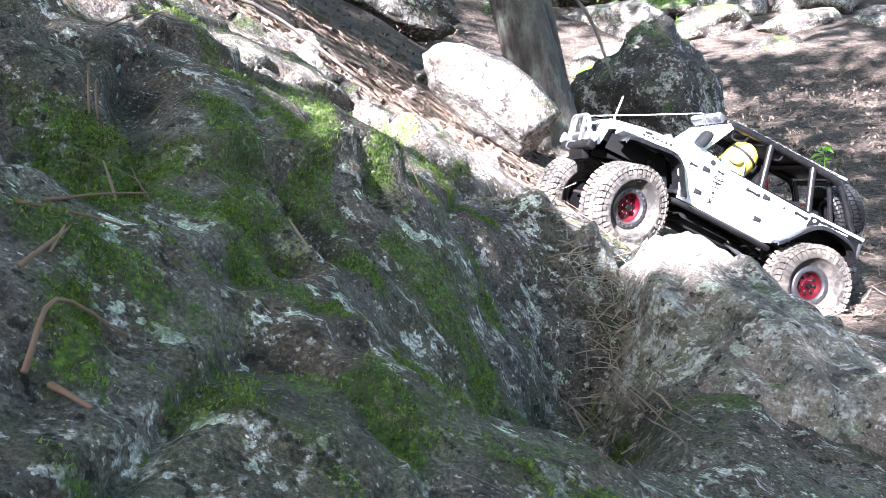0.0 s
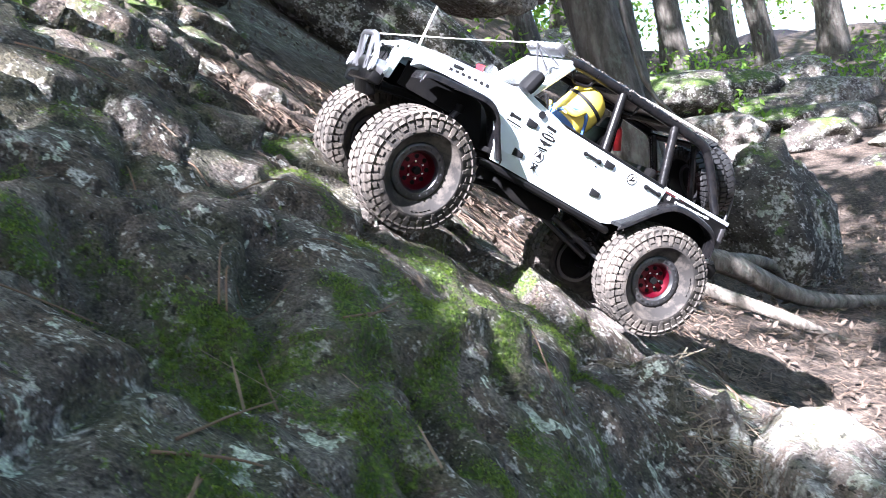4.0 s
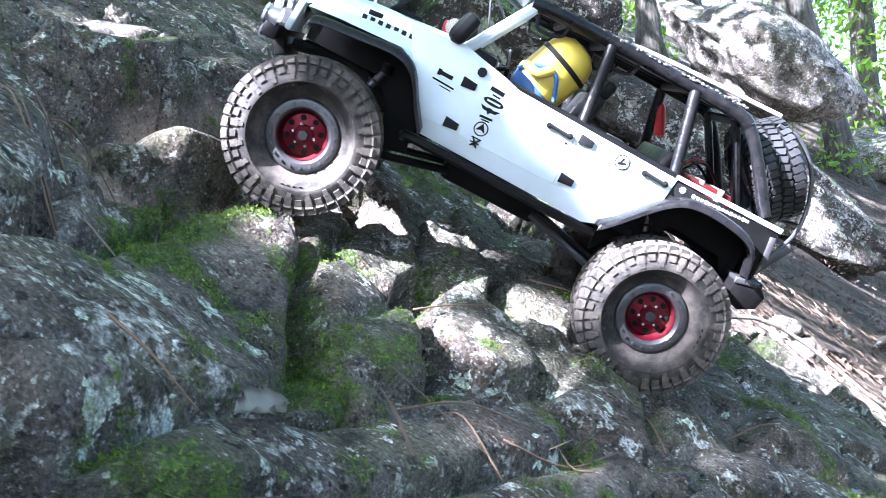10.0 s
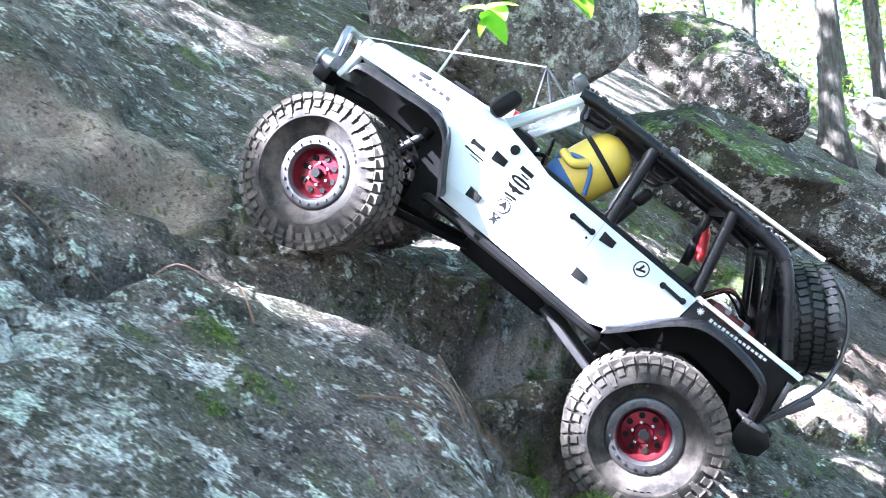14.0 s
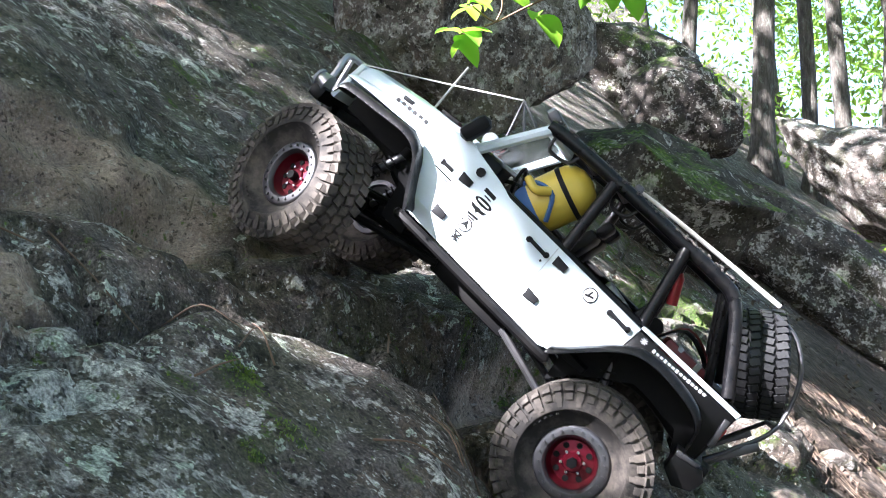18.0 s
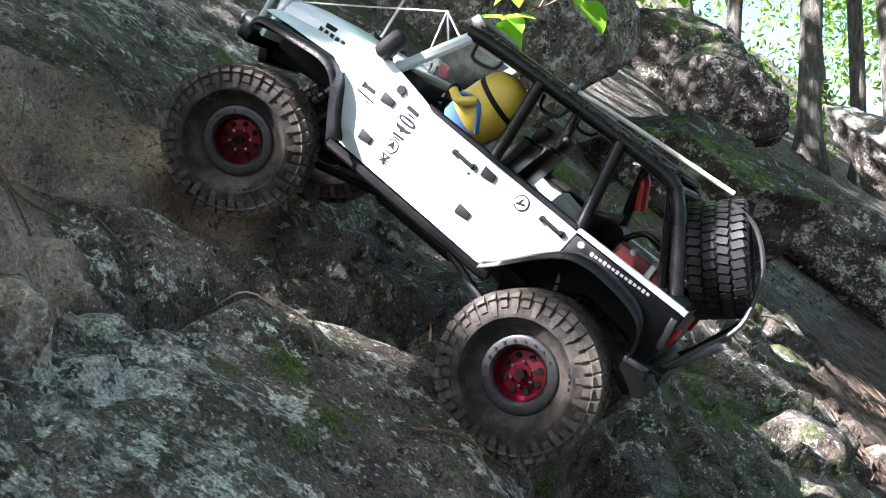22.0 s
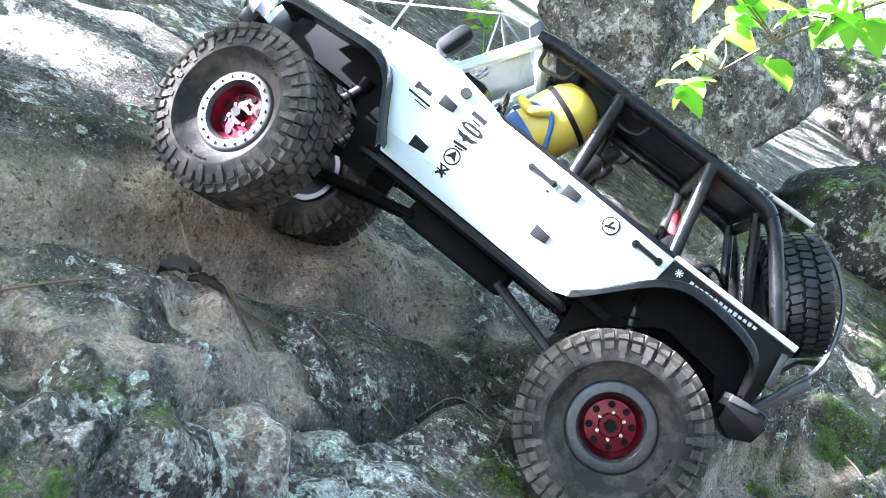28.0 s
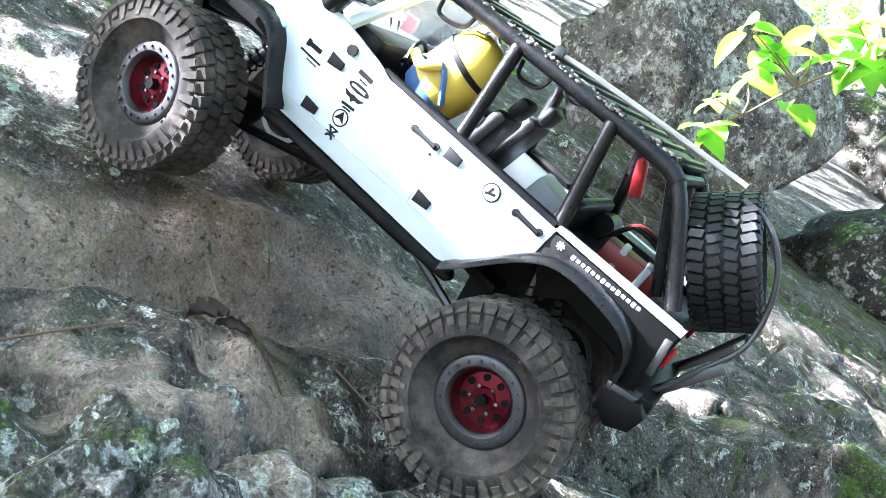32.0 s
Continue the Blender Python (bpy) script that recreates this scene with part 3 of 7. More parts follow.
def build_ground():
    def axis(lo, hi, step, far):
        core = list(np.arange(lo, hi + step / 2, step))
        left, right, s = [], [], step
        a, b = core[0], core[-1]
        while b < far:
            s *= 1.07
            a, b = a - s, b + s
            left.append(a)
            right.append(b)
        return np.array(left[::-1] + core + right)

    xs, ys = axis(-1.35, 0.40, 0.0036, 300), axis(-0.12, 2.00, 0.0044, 300)
    X, Y = (a.ravel() for a in np.meshgrid(xs, ys))
    z = ground_z(X, Y)
    p = np.stack([X, Y, z], 1)
    near = np.exp(-np.maximum(0, np.hypot(X + 0.4, Y - 0.6) - 1.5) / 3)
    litter = np.clip(smooth(0.15, 0.5, X) * smooth(0.9, 1.25, Y) + smooth(1.22, 1.5, Y) * smooth(-0.75, -0.45, X) + smooth(1.75, 2.3, Y) * (0.30 + 0.45 * smooth(-0.7, 0.1, X))
                     + smooth(0.55, 0.75, X) - smooth(-1.0, -1.6, X) * 0.3, 0, 1)
    litter = np.maximum(litter, 0.75 * np.exp(-((X + 0.55 * (Y - 1.0) + 0.98) / 0.10) ** 2) * smooth(0.95, 1.3, Y))
    rock = 1 - 0.75 * litter
    warp = np.stack([fbm(p * 2.3, 3, 11), fbm(p * 2.3, 3, 21), fbm(p * 2.3, 3, 31)], 1) * 0.12
    q = p + 0.25 * warp
    cell = np.maximum(np.gradient(xs)[None, :], np.gradient(ys)[:, None]).ravel()
    fade = np.clip(0.014 / cell, 0, 1)
    close = np.clip(0.0055 / cell, 0, 1) ** 2
    jag = np.stack([fbm(p * 9, 3, 71), fbm(p * 9, 3, 75)], 1) * 0.008
    forms, joint, deep, top = rock_forms(X + jag[:, 0], Y + jag[:, 1])
    steep = smooth(0.45, 0.0, X) * near
    # fine relief lies on the formed surface, so that it does not stretch on its steep sides
    p = np.stack([X + forms * 0.62 * steep, Y, z + forms * (1 - 0.24 * steep)], 1)
    q = p + 0.25 * warp
    upper = smooth(-0.82, -1.0, X)
    knob = np.exp(-(((X + 0.80) / 0.10) ** 2 + ((Y - 0.03) / 0.20) ** 2) ** 2)
    lumpy = 1 - 0.55 * top * (1 - knob)
    relief = 0.011 * fbm(q * 3.6, 3, 1) + close * (0.006 * ridged(q * 8.0, 3, 5) * lumpy * (1 - 0.5 * upper) + 0.0036 * fbm(q * 26, 2, 9) * lumpy + 0.0012 * fbm(p * 62, 1, 14) + 0.005 * (0.5 - np.abs(fbm(q * 15, 2, 12))) * lumpy)
    relief += knob * (0.013 * fbm(p * 15, 2, 121) + 0.009 * fbm(p * 31, 2, 126) + 0.006 * ridged(p * 28, 2, 124)) + forms
    # fine cracks, and cells of broken rock away from the slabs
    crack = np.exp(-(vnoise(q * np.array([5.0, 3.4, 6.0]), 41) / 0.050) ** 2) * smooth(-0.2, 0.4, vnoise(q * 3, 44))
    relief -= 0.013 * crack * (1 - 0.6 * upper) * close
    plan = np.stack([X * 1.37, Y], 1) + jag * 1.6
    f1, f2, level, lean = cells(plan @ np.array([[0.88, -0.47], [0.47, 0.88]]), 0.075, 81)
    broken = (1 - top) * smooth(-0.20, -0.30, X) * smooth(-0.95, -0.75, X) * near
    split = smooth(0.12, 0.0, f2 - f1) * smooth(-0.3, 0.3, vnoise(p * 7, 79))
    broken = np.maximum(broken, 0.7 * knob)
    relief += broken * (0.010 * level + 0.22 * 0.075 * lean - 0.014 * split)
    g1, g2, level2, lean2 = cells((plan + jag) @ np.array([[0.6, -0.8], [0.8, 0.6]]), 0.26, 86)
    split2 = smooth(0.05, 0.0, g2 - g1) * smooth(-0.3, 0.3, vnoise(p * 5, 78))
    away = smooth(0.85, 1.1, Y) * smooth(0.2, 0.0, X) * near
    relief += away * (0.030 * level2 + 0.10 * 0.26 * lean2 - 0.025 * split2)
    # the upper face weathers into long shelves
    u = (z + 0.22 * Y + 0.45 * warp[:, 0]) * 8.5
    w = u - np.floor(u)
    shelf = smooth(-0.90, -1.02, X) * smooth(1.1, 0.7, Y)
    relief += 0.013 * shelf * smooth(-0.5, 0.3, vnoise(q * 2.6, 77)) * (smooth(0.0, 0.25, w) * (1 - 0.9 * smooth(0.25, 1.0, w)) - 0.45)
    pits = np.maximum(0, vnoise(p * 19, 51) - 0.42) + 0.6 * np.maximum(0, vnoise(p * 38, 53) - 0.5)
    relief -= 0.026 * pits * rock * (1 - 0.6 * top) * close
    # moss: named cushions, the joints, and a thin scatter low on the face
    grow = np.zeros(len(X))
    for cx, cy, rx, ry in MOSS_SPOTS:
        dx = X - cx + 0.45 * (Y - cy) + 2.0 * jag[:, 0]
        grow = np.maximum(grow, np.exp(-((dx / rx) ** 2 + ((Y - cy + 2.0 * jag[:, 1]) / ry) ** 2)))
    grow = 1.25 * grow + 0.34 * joint * smooth(-0.72, -0.60, X) + 0.26 * split * broken + 0.5 * split2 * away + 0.35 * crack * smooth(-0.9, -0.4, X) * fade
    grow += 0.30 * smooth(1.0, 1.6, Y) + 0.4 * smooth(1.2, 1.7, Y) * smooth(-0.3, -0.7, X) + 0.42 * np.exp(-(((X + 0.13) / 0.22) ** 2 + ((Y - 0.50) / 0.30) ** 2)) + 0.10
    grow -= 0.30 * smooth(-0.66, -0.85, X) * smooth(1.5, 1.2, Y) + 0.9 * smooth(-0.02, 0.06, X) * smooth(0.74, 0.82, Y) * smooth(1.2, 1.0, Y) * smooth(0.78, 0.86, Y)
    patch = 0.5 + fade * (0.26 * fbm(q * 7.5, 4, 91) + 0.36 * fbm(p * np.array([22, 36, 22]), 3, 96))
    grow = grow * (0.45 + 0.55 * fade)
    moss = 0.70 * smooth(0.60, 1.10, patch + 0.40 * grow) * rock
    relief += moss * (0.003 + 0.003 * fbm(p * 55, 1, 99))
    bare = np.maximum(deep, 0.8 * np.exp(-((X + 0.945 - 0.06 * (Y - 0.1)) / 0.05) ** 2) * smooth(0.50, 0.40, Y)) * smooth(-0.3, -0.5, X)
    bare = smooth(0.22, 0.7, np.maximum(bare, 0.62 * knob * smooth(-0.05, 0.30, fbm(p * 13, 3, 133))) + 0.28 * fade * fbm(q * 12, 3, 131))
    relief += bare * (0.0045 * fbm(p * 34, 2, 135) - 0.010 * np.maximum(0, vnoise(p * 26, 137) - 0.35))
    # Lichen amount; the upper-face term also puts sunlit paleness into the colour.
    crust = 0.20 * knob + 0.28 * top * smooth(-0.58, -0.62, X) * smooth(-0.80, -0.77, X) * smooth(0.52, 0.46, Y) + 0.35 * smooth(-0.99, -1.08, X) * smooth(0.9, 0.6, Y) - 0.25 - 0.5 * deep
    far = 1 - near
    relief = relief * (0.25 + 0.75 * rock) * near * np.clip(0.012 / cell, 0, 1)
    z = z + far * (0.12 * fbm(p * 0.9, 4, 61) + 0.25 * fbm(p * 0.21, 3, 66) * smooth(5, 20, np.hypot(X, Y)))
    # relief stands out square to the slope
    X, Y, z = X + relief * 0.62 * steep, Y, z + relief * (1 - 0.24 * steep)
    nx, ny = len(xs), len(ys)
    i = np.arange(nx * ny).reshape(ny, nx)
    quads = np.stack([i[:-1, :-1], i[:-1, 1:], i[1:, 1:], i[1:, :-1]], -1).reshape(-1, 4)
    me = bpy.data.meshes.new("ground")
    me.vertices.add(nx * ny)
    me.vertices.foreach_set("co", np.stack([X, Y, z], 1).ravel().astype(np.float32))
    me.loops.add(quads.size)
    me.loops.foreach_set("vertex_index", quads.ravel().astype(np.int32))
    me.polygons.add(len(quads))
    me.polygons.foreach_set("loop_start", (np.arange(len(quads)) * 4).astype(np.int32))
    me.polygons.foreach_set("loop_total", np.full(len(quads), 4, np.int32))
    me.polygons.foreach_set("use_smooth", np.ones(len(quads), bool))
    me.update()
    me.validate()
    layer = me.color_attributes.new("cover", "FLOAT_COLOR", "POINT")
    layer.data.foreach_set("color", np.stack([litter, np.clip(moss, 0, 1), bare, np.clip(crust, -1, 1)], 1).ravel().astype(np.float32))
    me.materials.append(MAT_GROUND)
    ob = new("ground", me)
    tagged(ob, "grey lichen-crusted rock outcrop above a needle-strewn forest floor", "rock face", kind="structure")
    core = ((X > -1.7) & (X < 1.0) & (Y > -0.5) & (Y < 2.6))[quads].all(1)
    ROCK.append(BVHTree.FromPolygons(np.stack([X, Y, z], 1).tolist(), quads[core].tolist()))
    # moss cushions: short shoots on the mossy places
    rnd = np.random.RandomState(77)
    inside = (X > -0.80) & (X < 0.10) & (Y > 0.2) & (Y < 1.15)
    likely = np.where(inside, np.clip(moss - 0.20, 0, 1) ** 1.3, 0) * (0.25 + smooth(-0.1, 0.5, fbm(p * 55, 2, 151)))
    n = 52000
    pick = rnd.choice(len(X), n, p=likely / likely.sum())
    c = np.stack([X, Y, z], 1)[pick] + rnd.uniform(-0.0025, 0.0025, (n, 3))
    d = rnd.normal(size=(n, 3)) * 0.7 + np.array([0.35, -0.2, 1.0])
    d *= rnd.uniform(0.0014, 0.0036, (n, 1)) / np.linalg.norm(d, axis=1)[:, None]
    w = np.cross(d, rnd.normal(size=(n, 3)))
    w *= 0.0007 / (np.linalg.norm(w, axis=1)[:, None] + 1e-9)
    i = np.arange(n) * 3
    tufts = mesh("moss", np.stack([c - w, c + w, c + d], 1).reshape(-1, 3), np.stack([i, i + 1, i + 2], 1), MAT_GRASS, True)
    tagged(tufts, "bright green moss cushions growing on the rock", "moss", kind="stuff")
    return ob


build_ground()


# ---- boulders ----
def boulder(at, size, turn=(0, 0, 0), seed=0, mat=None, label="", cuts=10, rough=1.0, detail=5, name="boulder", category="boulder", group=""):
    """A rounded block of rock: a ball with planed-off sides and broken relief, sunk in the ground."""
    bm = bmesh.new()
    bmesh.ops.create_icosphere(bm, subdivisions=detail, radius=1.0)
    p = np.array([v.co for v in bm.verts])
    rnd = np.random.RandomState(seed)
    for _ in range(cuts):
        n = rnd.normal(size=3)
        n /= np.linalg.norm(n)
        over = np.maximum(0, p @ n - rnd.uniform(0.55, 0.85))
        p -= over[:, None] * n * 0.92
    dirs = p / np.linalg.norm(p, axis=1)[:, None]
    rel = 0.10 * fbm(p * 1.6, 3, seed + 3) + 0.045 * ridged(p * 4.0, 3, seed + 7) * rough + 0.018 * fbm(p * 13, 3, seed + 9) * rough
    rel -= 0.06 * rough * np.exp(-(vnoise(p * 2.3, seed + 15) / 0.05) ** 2)
    p = (p + dirs * rel[:, None]) * np.array(size)
    for v, c in zip(bm.verts, p):
        v.co = c
    ob = part(name, bm, mat or MAT_ROCK, None, "", 180)
    ob.matrix_basis = pose(*at, *turn)
    tagged(ob, label, category, group)
    return ob


# beside the start of the climb
boulder((0.20, 0.83, -0.05), (0.19, 0.32, 0.41), (0, 8, 8), 5, MAT_BESIDE, "large rounded boulder with moss and lichen below the outcrop", 5, 0.45, 6)
boulder((0.075, 1.68, 0.44), (0.155, 0.08, 0.075), (0, 44, 20), 8, MAT_PALE, "long pale sunlit rock leaning against a tree", 6, 0.5, 4)
boulder((0.64, 2.92, 0.20), (0.30, 0.25, 0.30), (0, 10, 30), 12, MAT_MOSSROCK, "dark moss-capped boulder on the forest floor", 8, 0.8)
boulder((0.115, 0.94, 0.325), (0.03, 0.03, 0.045), (0, 20, 10), 15, MAT_PALE, "small broken pale stone wedged between two boulders", 9, 1.0, 4, "stone", "stone")
# behind the climb
boulder((-1.34, 1.90, 1.80), (0.42, 0.34, 0.36), (0, 20, 40), 41, MAT_ROCK, "big pale boulder with lichen above the slope", 9, 0.7)
boulder((-0.96, 2.35, 1.35), (0.34, 0.3, 0.25), (10, 30, 0), 43, MAT_SHADEROCK, "mossy boulder half sunk in the slope", 9, 0.8)
boulder((-1.98, 5.3, 2.28), (0.66, 0.6, 0.52), (0, 10, 20), 45, MAT_SHADEROCK, "dark mossy boulder on the wooded slope", 10, 1.0)
boulder((-1.48, 5.1, 2.08), (0.34, 0.40, 0.40), (0, 0, 50), 47, MAT_SHADEROCK, "dark mossy boulder on the wooded slope", 10, 1.0)
boulder((-0.45, 5.35, 1.70), (0.60, 0.45, 0.26), (0, 38, 5), 49, MAT_ROCK, "pale overhanging boulder on the wooded slope", 9, 0.8)
boulder((-0.62, 3.7, 1.12), (0.85, 0.30, 0.20), (0, 38, 15), 52, MAT_MOSSROCK, "long moss-covered ledge of rock on the slope", 8, 0.8)
for k, (x, y, s) in enumerate(((1.6, 4.6, 0.16), (1.95, 5.2, 0.22), (2.3, 5.0, 0.2), (1.4, 6.0, 0.3), (2.0, 6.6, 0.4), (2.9, 6.2, 0.35), (0.9, 6.4, 0.45), (0.2, 7.0, 0.5), (1.1, 5.0, 0.18), (2.5, 3.9, 0.15),
                                 (0.75, 4.4, 0.22), (1.0, 5.6, 0.30), (1.5, 5.4, 0.25), (1.75, 5.9, 0.28), (2.2, 5.7, 0.26), (1.3, 6.9, 0.38), (1.9, 7.4, 0.4), (2.7, 7.0, 0.35), (0.35, 5.4, 0.24), (0.55, 6.1, 0.28), (3.2, 5.4, 0.24), (2.6, 4.8, 0.2))):
    boulder(at_ground(x, y, s * 0.1), (s * 1.2, s, s * 0.55), (0, 0, 47 * k), 70 + k, MAT_ROCK if k % 3 else MAT_MOSSROCK, "half-buried grey stone on the forest floor", 9, 0.8, 4, "stone", "stone", "stones on the forest floor")


# ---- trees ----
def leaf_mesh(name, spots, size, mat, parent, seed, label="", kind=""):
    """Many small leaves, each a bent pair of triangles, round the given spots."""
    rnd = np.random.RandomState(seed)
    n = len(spots)
    a = rnd.normal(size=(n, 3))
    a /= np.linalg.norm(a, axis=1)[:, None]
    b = np.cross(a, rnd.normal(size=(n, 3)))
    b /= np.linalg.norm(b, axis=1)[:, None] + 1e-9
    ln = size * rnd.uniform(0.6, 1.3, (n, 1))
    up = np.cross(a, b) * ln * 0.12
    c = np.asarray(spots)
    v = np.stack([c - a * ln, c + b * ln * 0.42 + up, c + a * ln, c - b * ln * 0.42 + up], 1).reshape(-1, 3)
    i = np.arange(n) * 4
    f = np.concatenate([np.stack([i, i + 1, i + 2], 1), np.stack([i, i + 2, i + 3], 1)])
    ob = mesh(name, v, f, mat, True, parent)
    if label:
        tagged(ob, label, kind=kind)
    return ob


def clump_spots(centres, radius, count, seed):
    rnd = np.random.RandomState(seed)
    c = np.asarray(centres)[rnd.randint(len(centres), size=count)]
    d = rnd.normal(size=(count, 3))
    return c + d * radius * np.array([1, 1, 0.55])


def tree(base, top, r0, r1, mat, label, seed=0, crown=(), leaf=0.05, leaves=0, leaf_mat=None, spread=0.4, bend=0.0, limbs=3, gaps=()):
    """A tapered, slightly bent trunk with limbs that end in leaf clumps."""
    rnd = random.Random(seed)
    root = new("tree")
    root.matrix_basis = pose(*base)
    base, top = Vector(base), Vector(top)
    span = top - base
    bm = bmesh.new()
    line = []
    for k in range(9):
        t = k / 8
        line.append(span * t + Vector((math.sin(t * 5 + seed), math.cos(t * 4 + seed), 0)) * 0.02 * span.length * (0.4 + bend) * t)
    line[0].z -= 0.12
    pts = arc(line, 3)
    tube(bm, pts, r0 * 1.12, 14, r1)
    for v in bm.verts:
        low = max(0.0, 1 - v.co.z / (r0 * 5))
        v.co.xy += (v.co - pts[0]).xy * 0.5 * low * low
    rel = fbm(np.array([v.co for v in bm.verts]) * (0.6 / r0), 3, seed)
    for v, d in zip(bm.verts, rel):
        v.co += v.normal * d * r0 * 0.12
    part("trunk", bm, mat, root, "", 180)
    tips = []
    for k in range(limbs):
        t = rnd.uniform(0.55, 0.95)
        p = pts[int(t * (len(pts) - 1))]
        out = Vector((rnd.uniform(-1, 1), rnd.uniform(-1, 1), rnd.uniform(0.1, 0.7))) * span.length * 0.28
        bm = bmesh.new()
        tube(bm, arc([p, p + out * 0.5 + Vector((0, 0, 0.05)), p + out], 4), r1 * 0.6, 6, r1 * 0.12)
        part("limb", bm, mat, root, "", 180)
        tips.append(p + out)
    for c in crown:
        p = pts[-2]
        mid = [p.lerp(Vector(c) - base, f) + base + Vector((0, 0, 0.2 * f * (1 - f))) for f in (0.5, 0.6, 0.7, 0.8, 0.85, 0.9, 0.95, 1.0)]
        tips.append(Vector(c) - base)
        if any(((q - Vector(g)) - SUN_WAY * (q - Vector(g)).dot(SUN_WAY)).length < r + 0.03 for g, r in gaps for q in mid):
            continue
        bm = bmesh.new()
        tube(bm, arc([p, (p + Vector(c) - base) * 0.5 + Vector((0, 0, 0.1)), Vector(c) - base], 4), r1 * 0.6 if len(crown) < 9 else 0.011, 6, r1 * 0.1 if len(crown) < 9 else 0.003)
        part("limb", bm, mat, root, "", 180)
    if leaves:
        spots = clump_spots([tuple(t) for t in tips], spread, leaves, seed)
        for g, r in gaps:
            off = spots + np.array(base) - np.array(g)
            ray = np.array(SUN_WAY)
            off = off - (off @ ray)[:, None] * ray
            spots = spots[np.linalg.norm(off, axis=1) > r * (1 + 0.35 * vnoise(spots * 9, seed))]
        crown_ob = leaf_mesh("crown", spots, leaf, leaf_mat or MAT_WOODS, root, seed)
        tagged(crown_ob, "green leafy crown with gaps", kind="stuff")
    tagged(root, label, "tree", "trees of the wood")
    return root


# two stems behind the start of the climb
tree(at_ground(0.225, 2.06), (-0.17, 2.35, 2.9), 0.054, 0.046, MAT_BARK, "leaning tree trunk with grey-green lichen on its bark", 3)
tree(at_ground(0.275, 2.22), (0.02, 2.5, 3.0), 0.026, 0.020, MAT_BARK, "slim lichen-grey tree trunk beside a thicker one", 4)
# trunks up the slope and on the floor
FAR_TREES = ((-1.13, 6.2, 0.07, 0.25, 6.0), (-0.85, 6.6, 0.05, 0.1, 6.0), (-0.65, 7.4, 0.06, 0.0, 6.5), (-1.75, 6.9, 0.055, 0.55, 5.0), (0.05, 6.3, 0.075, -0.9, 5.5),
             (-0.35, 8.6, 0.08, 0.2, 7.0), (0.75, 7.2, 0.09, -0.8, 6.0), (1.25, 8.2, 0.10, -0.6, 7.0), (1.9, 7.6, 0.08, -0.9, 6.0), (2.7, 8.6, 0.11, -0.4, 7.0),
             (-2.4, 8.0, 0.09, 0.2, 6.0), (3.4, 7.0, 0.1, -0.7, 6.0), (0.4, 10.5, 0.12, 0.1, 8.0), (-1.5, 10.0, 0.10, -0.2, 8.0), (2.2, 11.0, 0.12, 0.2, 8.0), (4.6, 9.5, 0.13, 0.1, 8.0))
for k, (x, y, r, lean, h) in enumerate(FAR_TREES):
    b = at_ground(x, y)
    crown = [(x + lean + dx, y + dy, b.z + h * f) for dx, dy, f in ((-0.7, 0.3, 0.8), (0.6, -0.4, 0.9), (0.1, 0.7, 1.0), (0.3, -0.2, 0.7))]
    tree(b, (x + lean, y, b.z + h * 0.9), r, r * 0.55, MAT_BARK_FAR, "grey woodland tree trunk with a light green crown", 20 + k, crown, 0.045, 2200, MAT_WOODS, 0.5, 0.8)
# unseen tall trees added uphill, so that their crowns shade the climb
def over(spots, height):
    """Crown centres that stand between the sun and the given places."""
    return [tuple(Vector(q) + SUN_WAY * height * (1 + 0.12 * math.sin(7 * k))) for k, q in enumerate(spots)]


SHADED = ((-0.15, 0.50, 0.5), (-0.30, 0.42, 0.6), (0.0, 0.45, 0.4), (-0.45, 0.32, 0.75), (-0.62, 0.18, 0.9), (-0.90, 0.0, 1.1), (-0.78, 0.15, 1.05), (-1.02, 0.42, 1.2), (-0.97, 0.68, 1.15),
          (-0.95, 0.24, 1.1), (-1.15, 0.1, 1.3), (-0.42, 0.52, 0.7), (-0.60, 0.34, 0.9), (-1.1, 0.95, 1.4), (-0.05, 0.66, 0.4), (-0.62, 0.95, 0.9), (-0.25, 0.60, 0.55), (-0.88, 0.86, 1.1), (-0.2, 0.25, 0.5), (-1.3, 0.55, 1.5),
          (-0.70, 0.66, 1.0), (-0.33, 0.25, 0.6), (-1.25, 1.4, 1.5), (-1.0, 1.7, 1.3), (0.18, 0.55, 0.25), (0.10, 0.5, 0.3), (0.27, 0.52, 0.2), (-0.88, 0.27, 1.13), (-0.86, 0.34, 1.12), (-0.92, 0.20, 1.17), (-0.84, 0.2, 1.1), (-0.90, 0.45, 1.14), (0.0, 0.75, 0.42), (0.03, 0.68, 0.38), (-0.03, 0.85, 0.47), (-0.10, 0.93, 0.52), (-0.48, 0.32, 0.78), (-0.42, 0.28, 0.72), (-0.50, 0.40, 0.80), (-0.70, 0.88, 0.97), (-0.62, 0.45, 0.92), (-0.20, 0.80, 0.55), (-0.60, 0.56, 0.88), (-0.63, 0.62, 0.90), (-0.67, 0.70, 0.93), (-0.58, 0.66, 0.86))
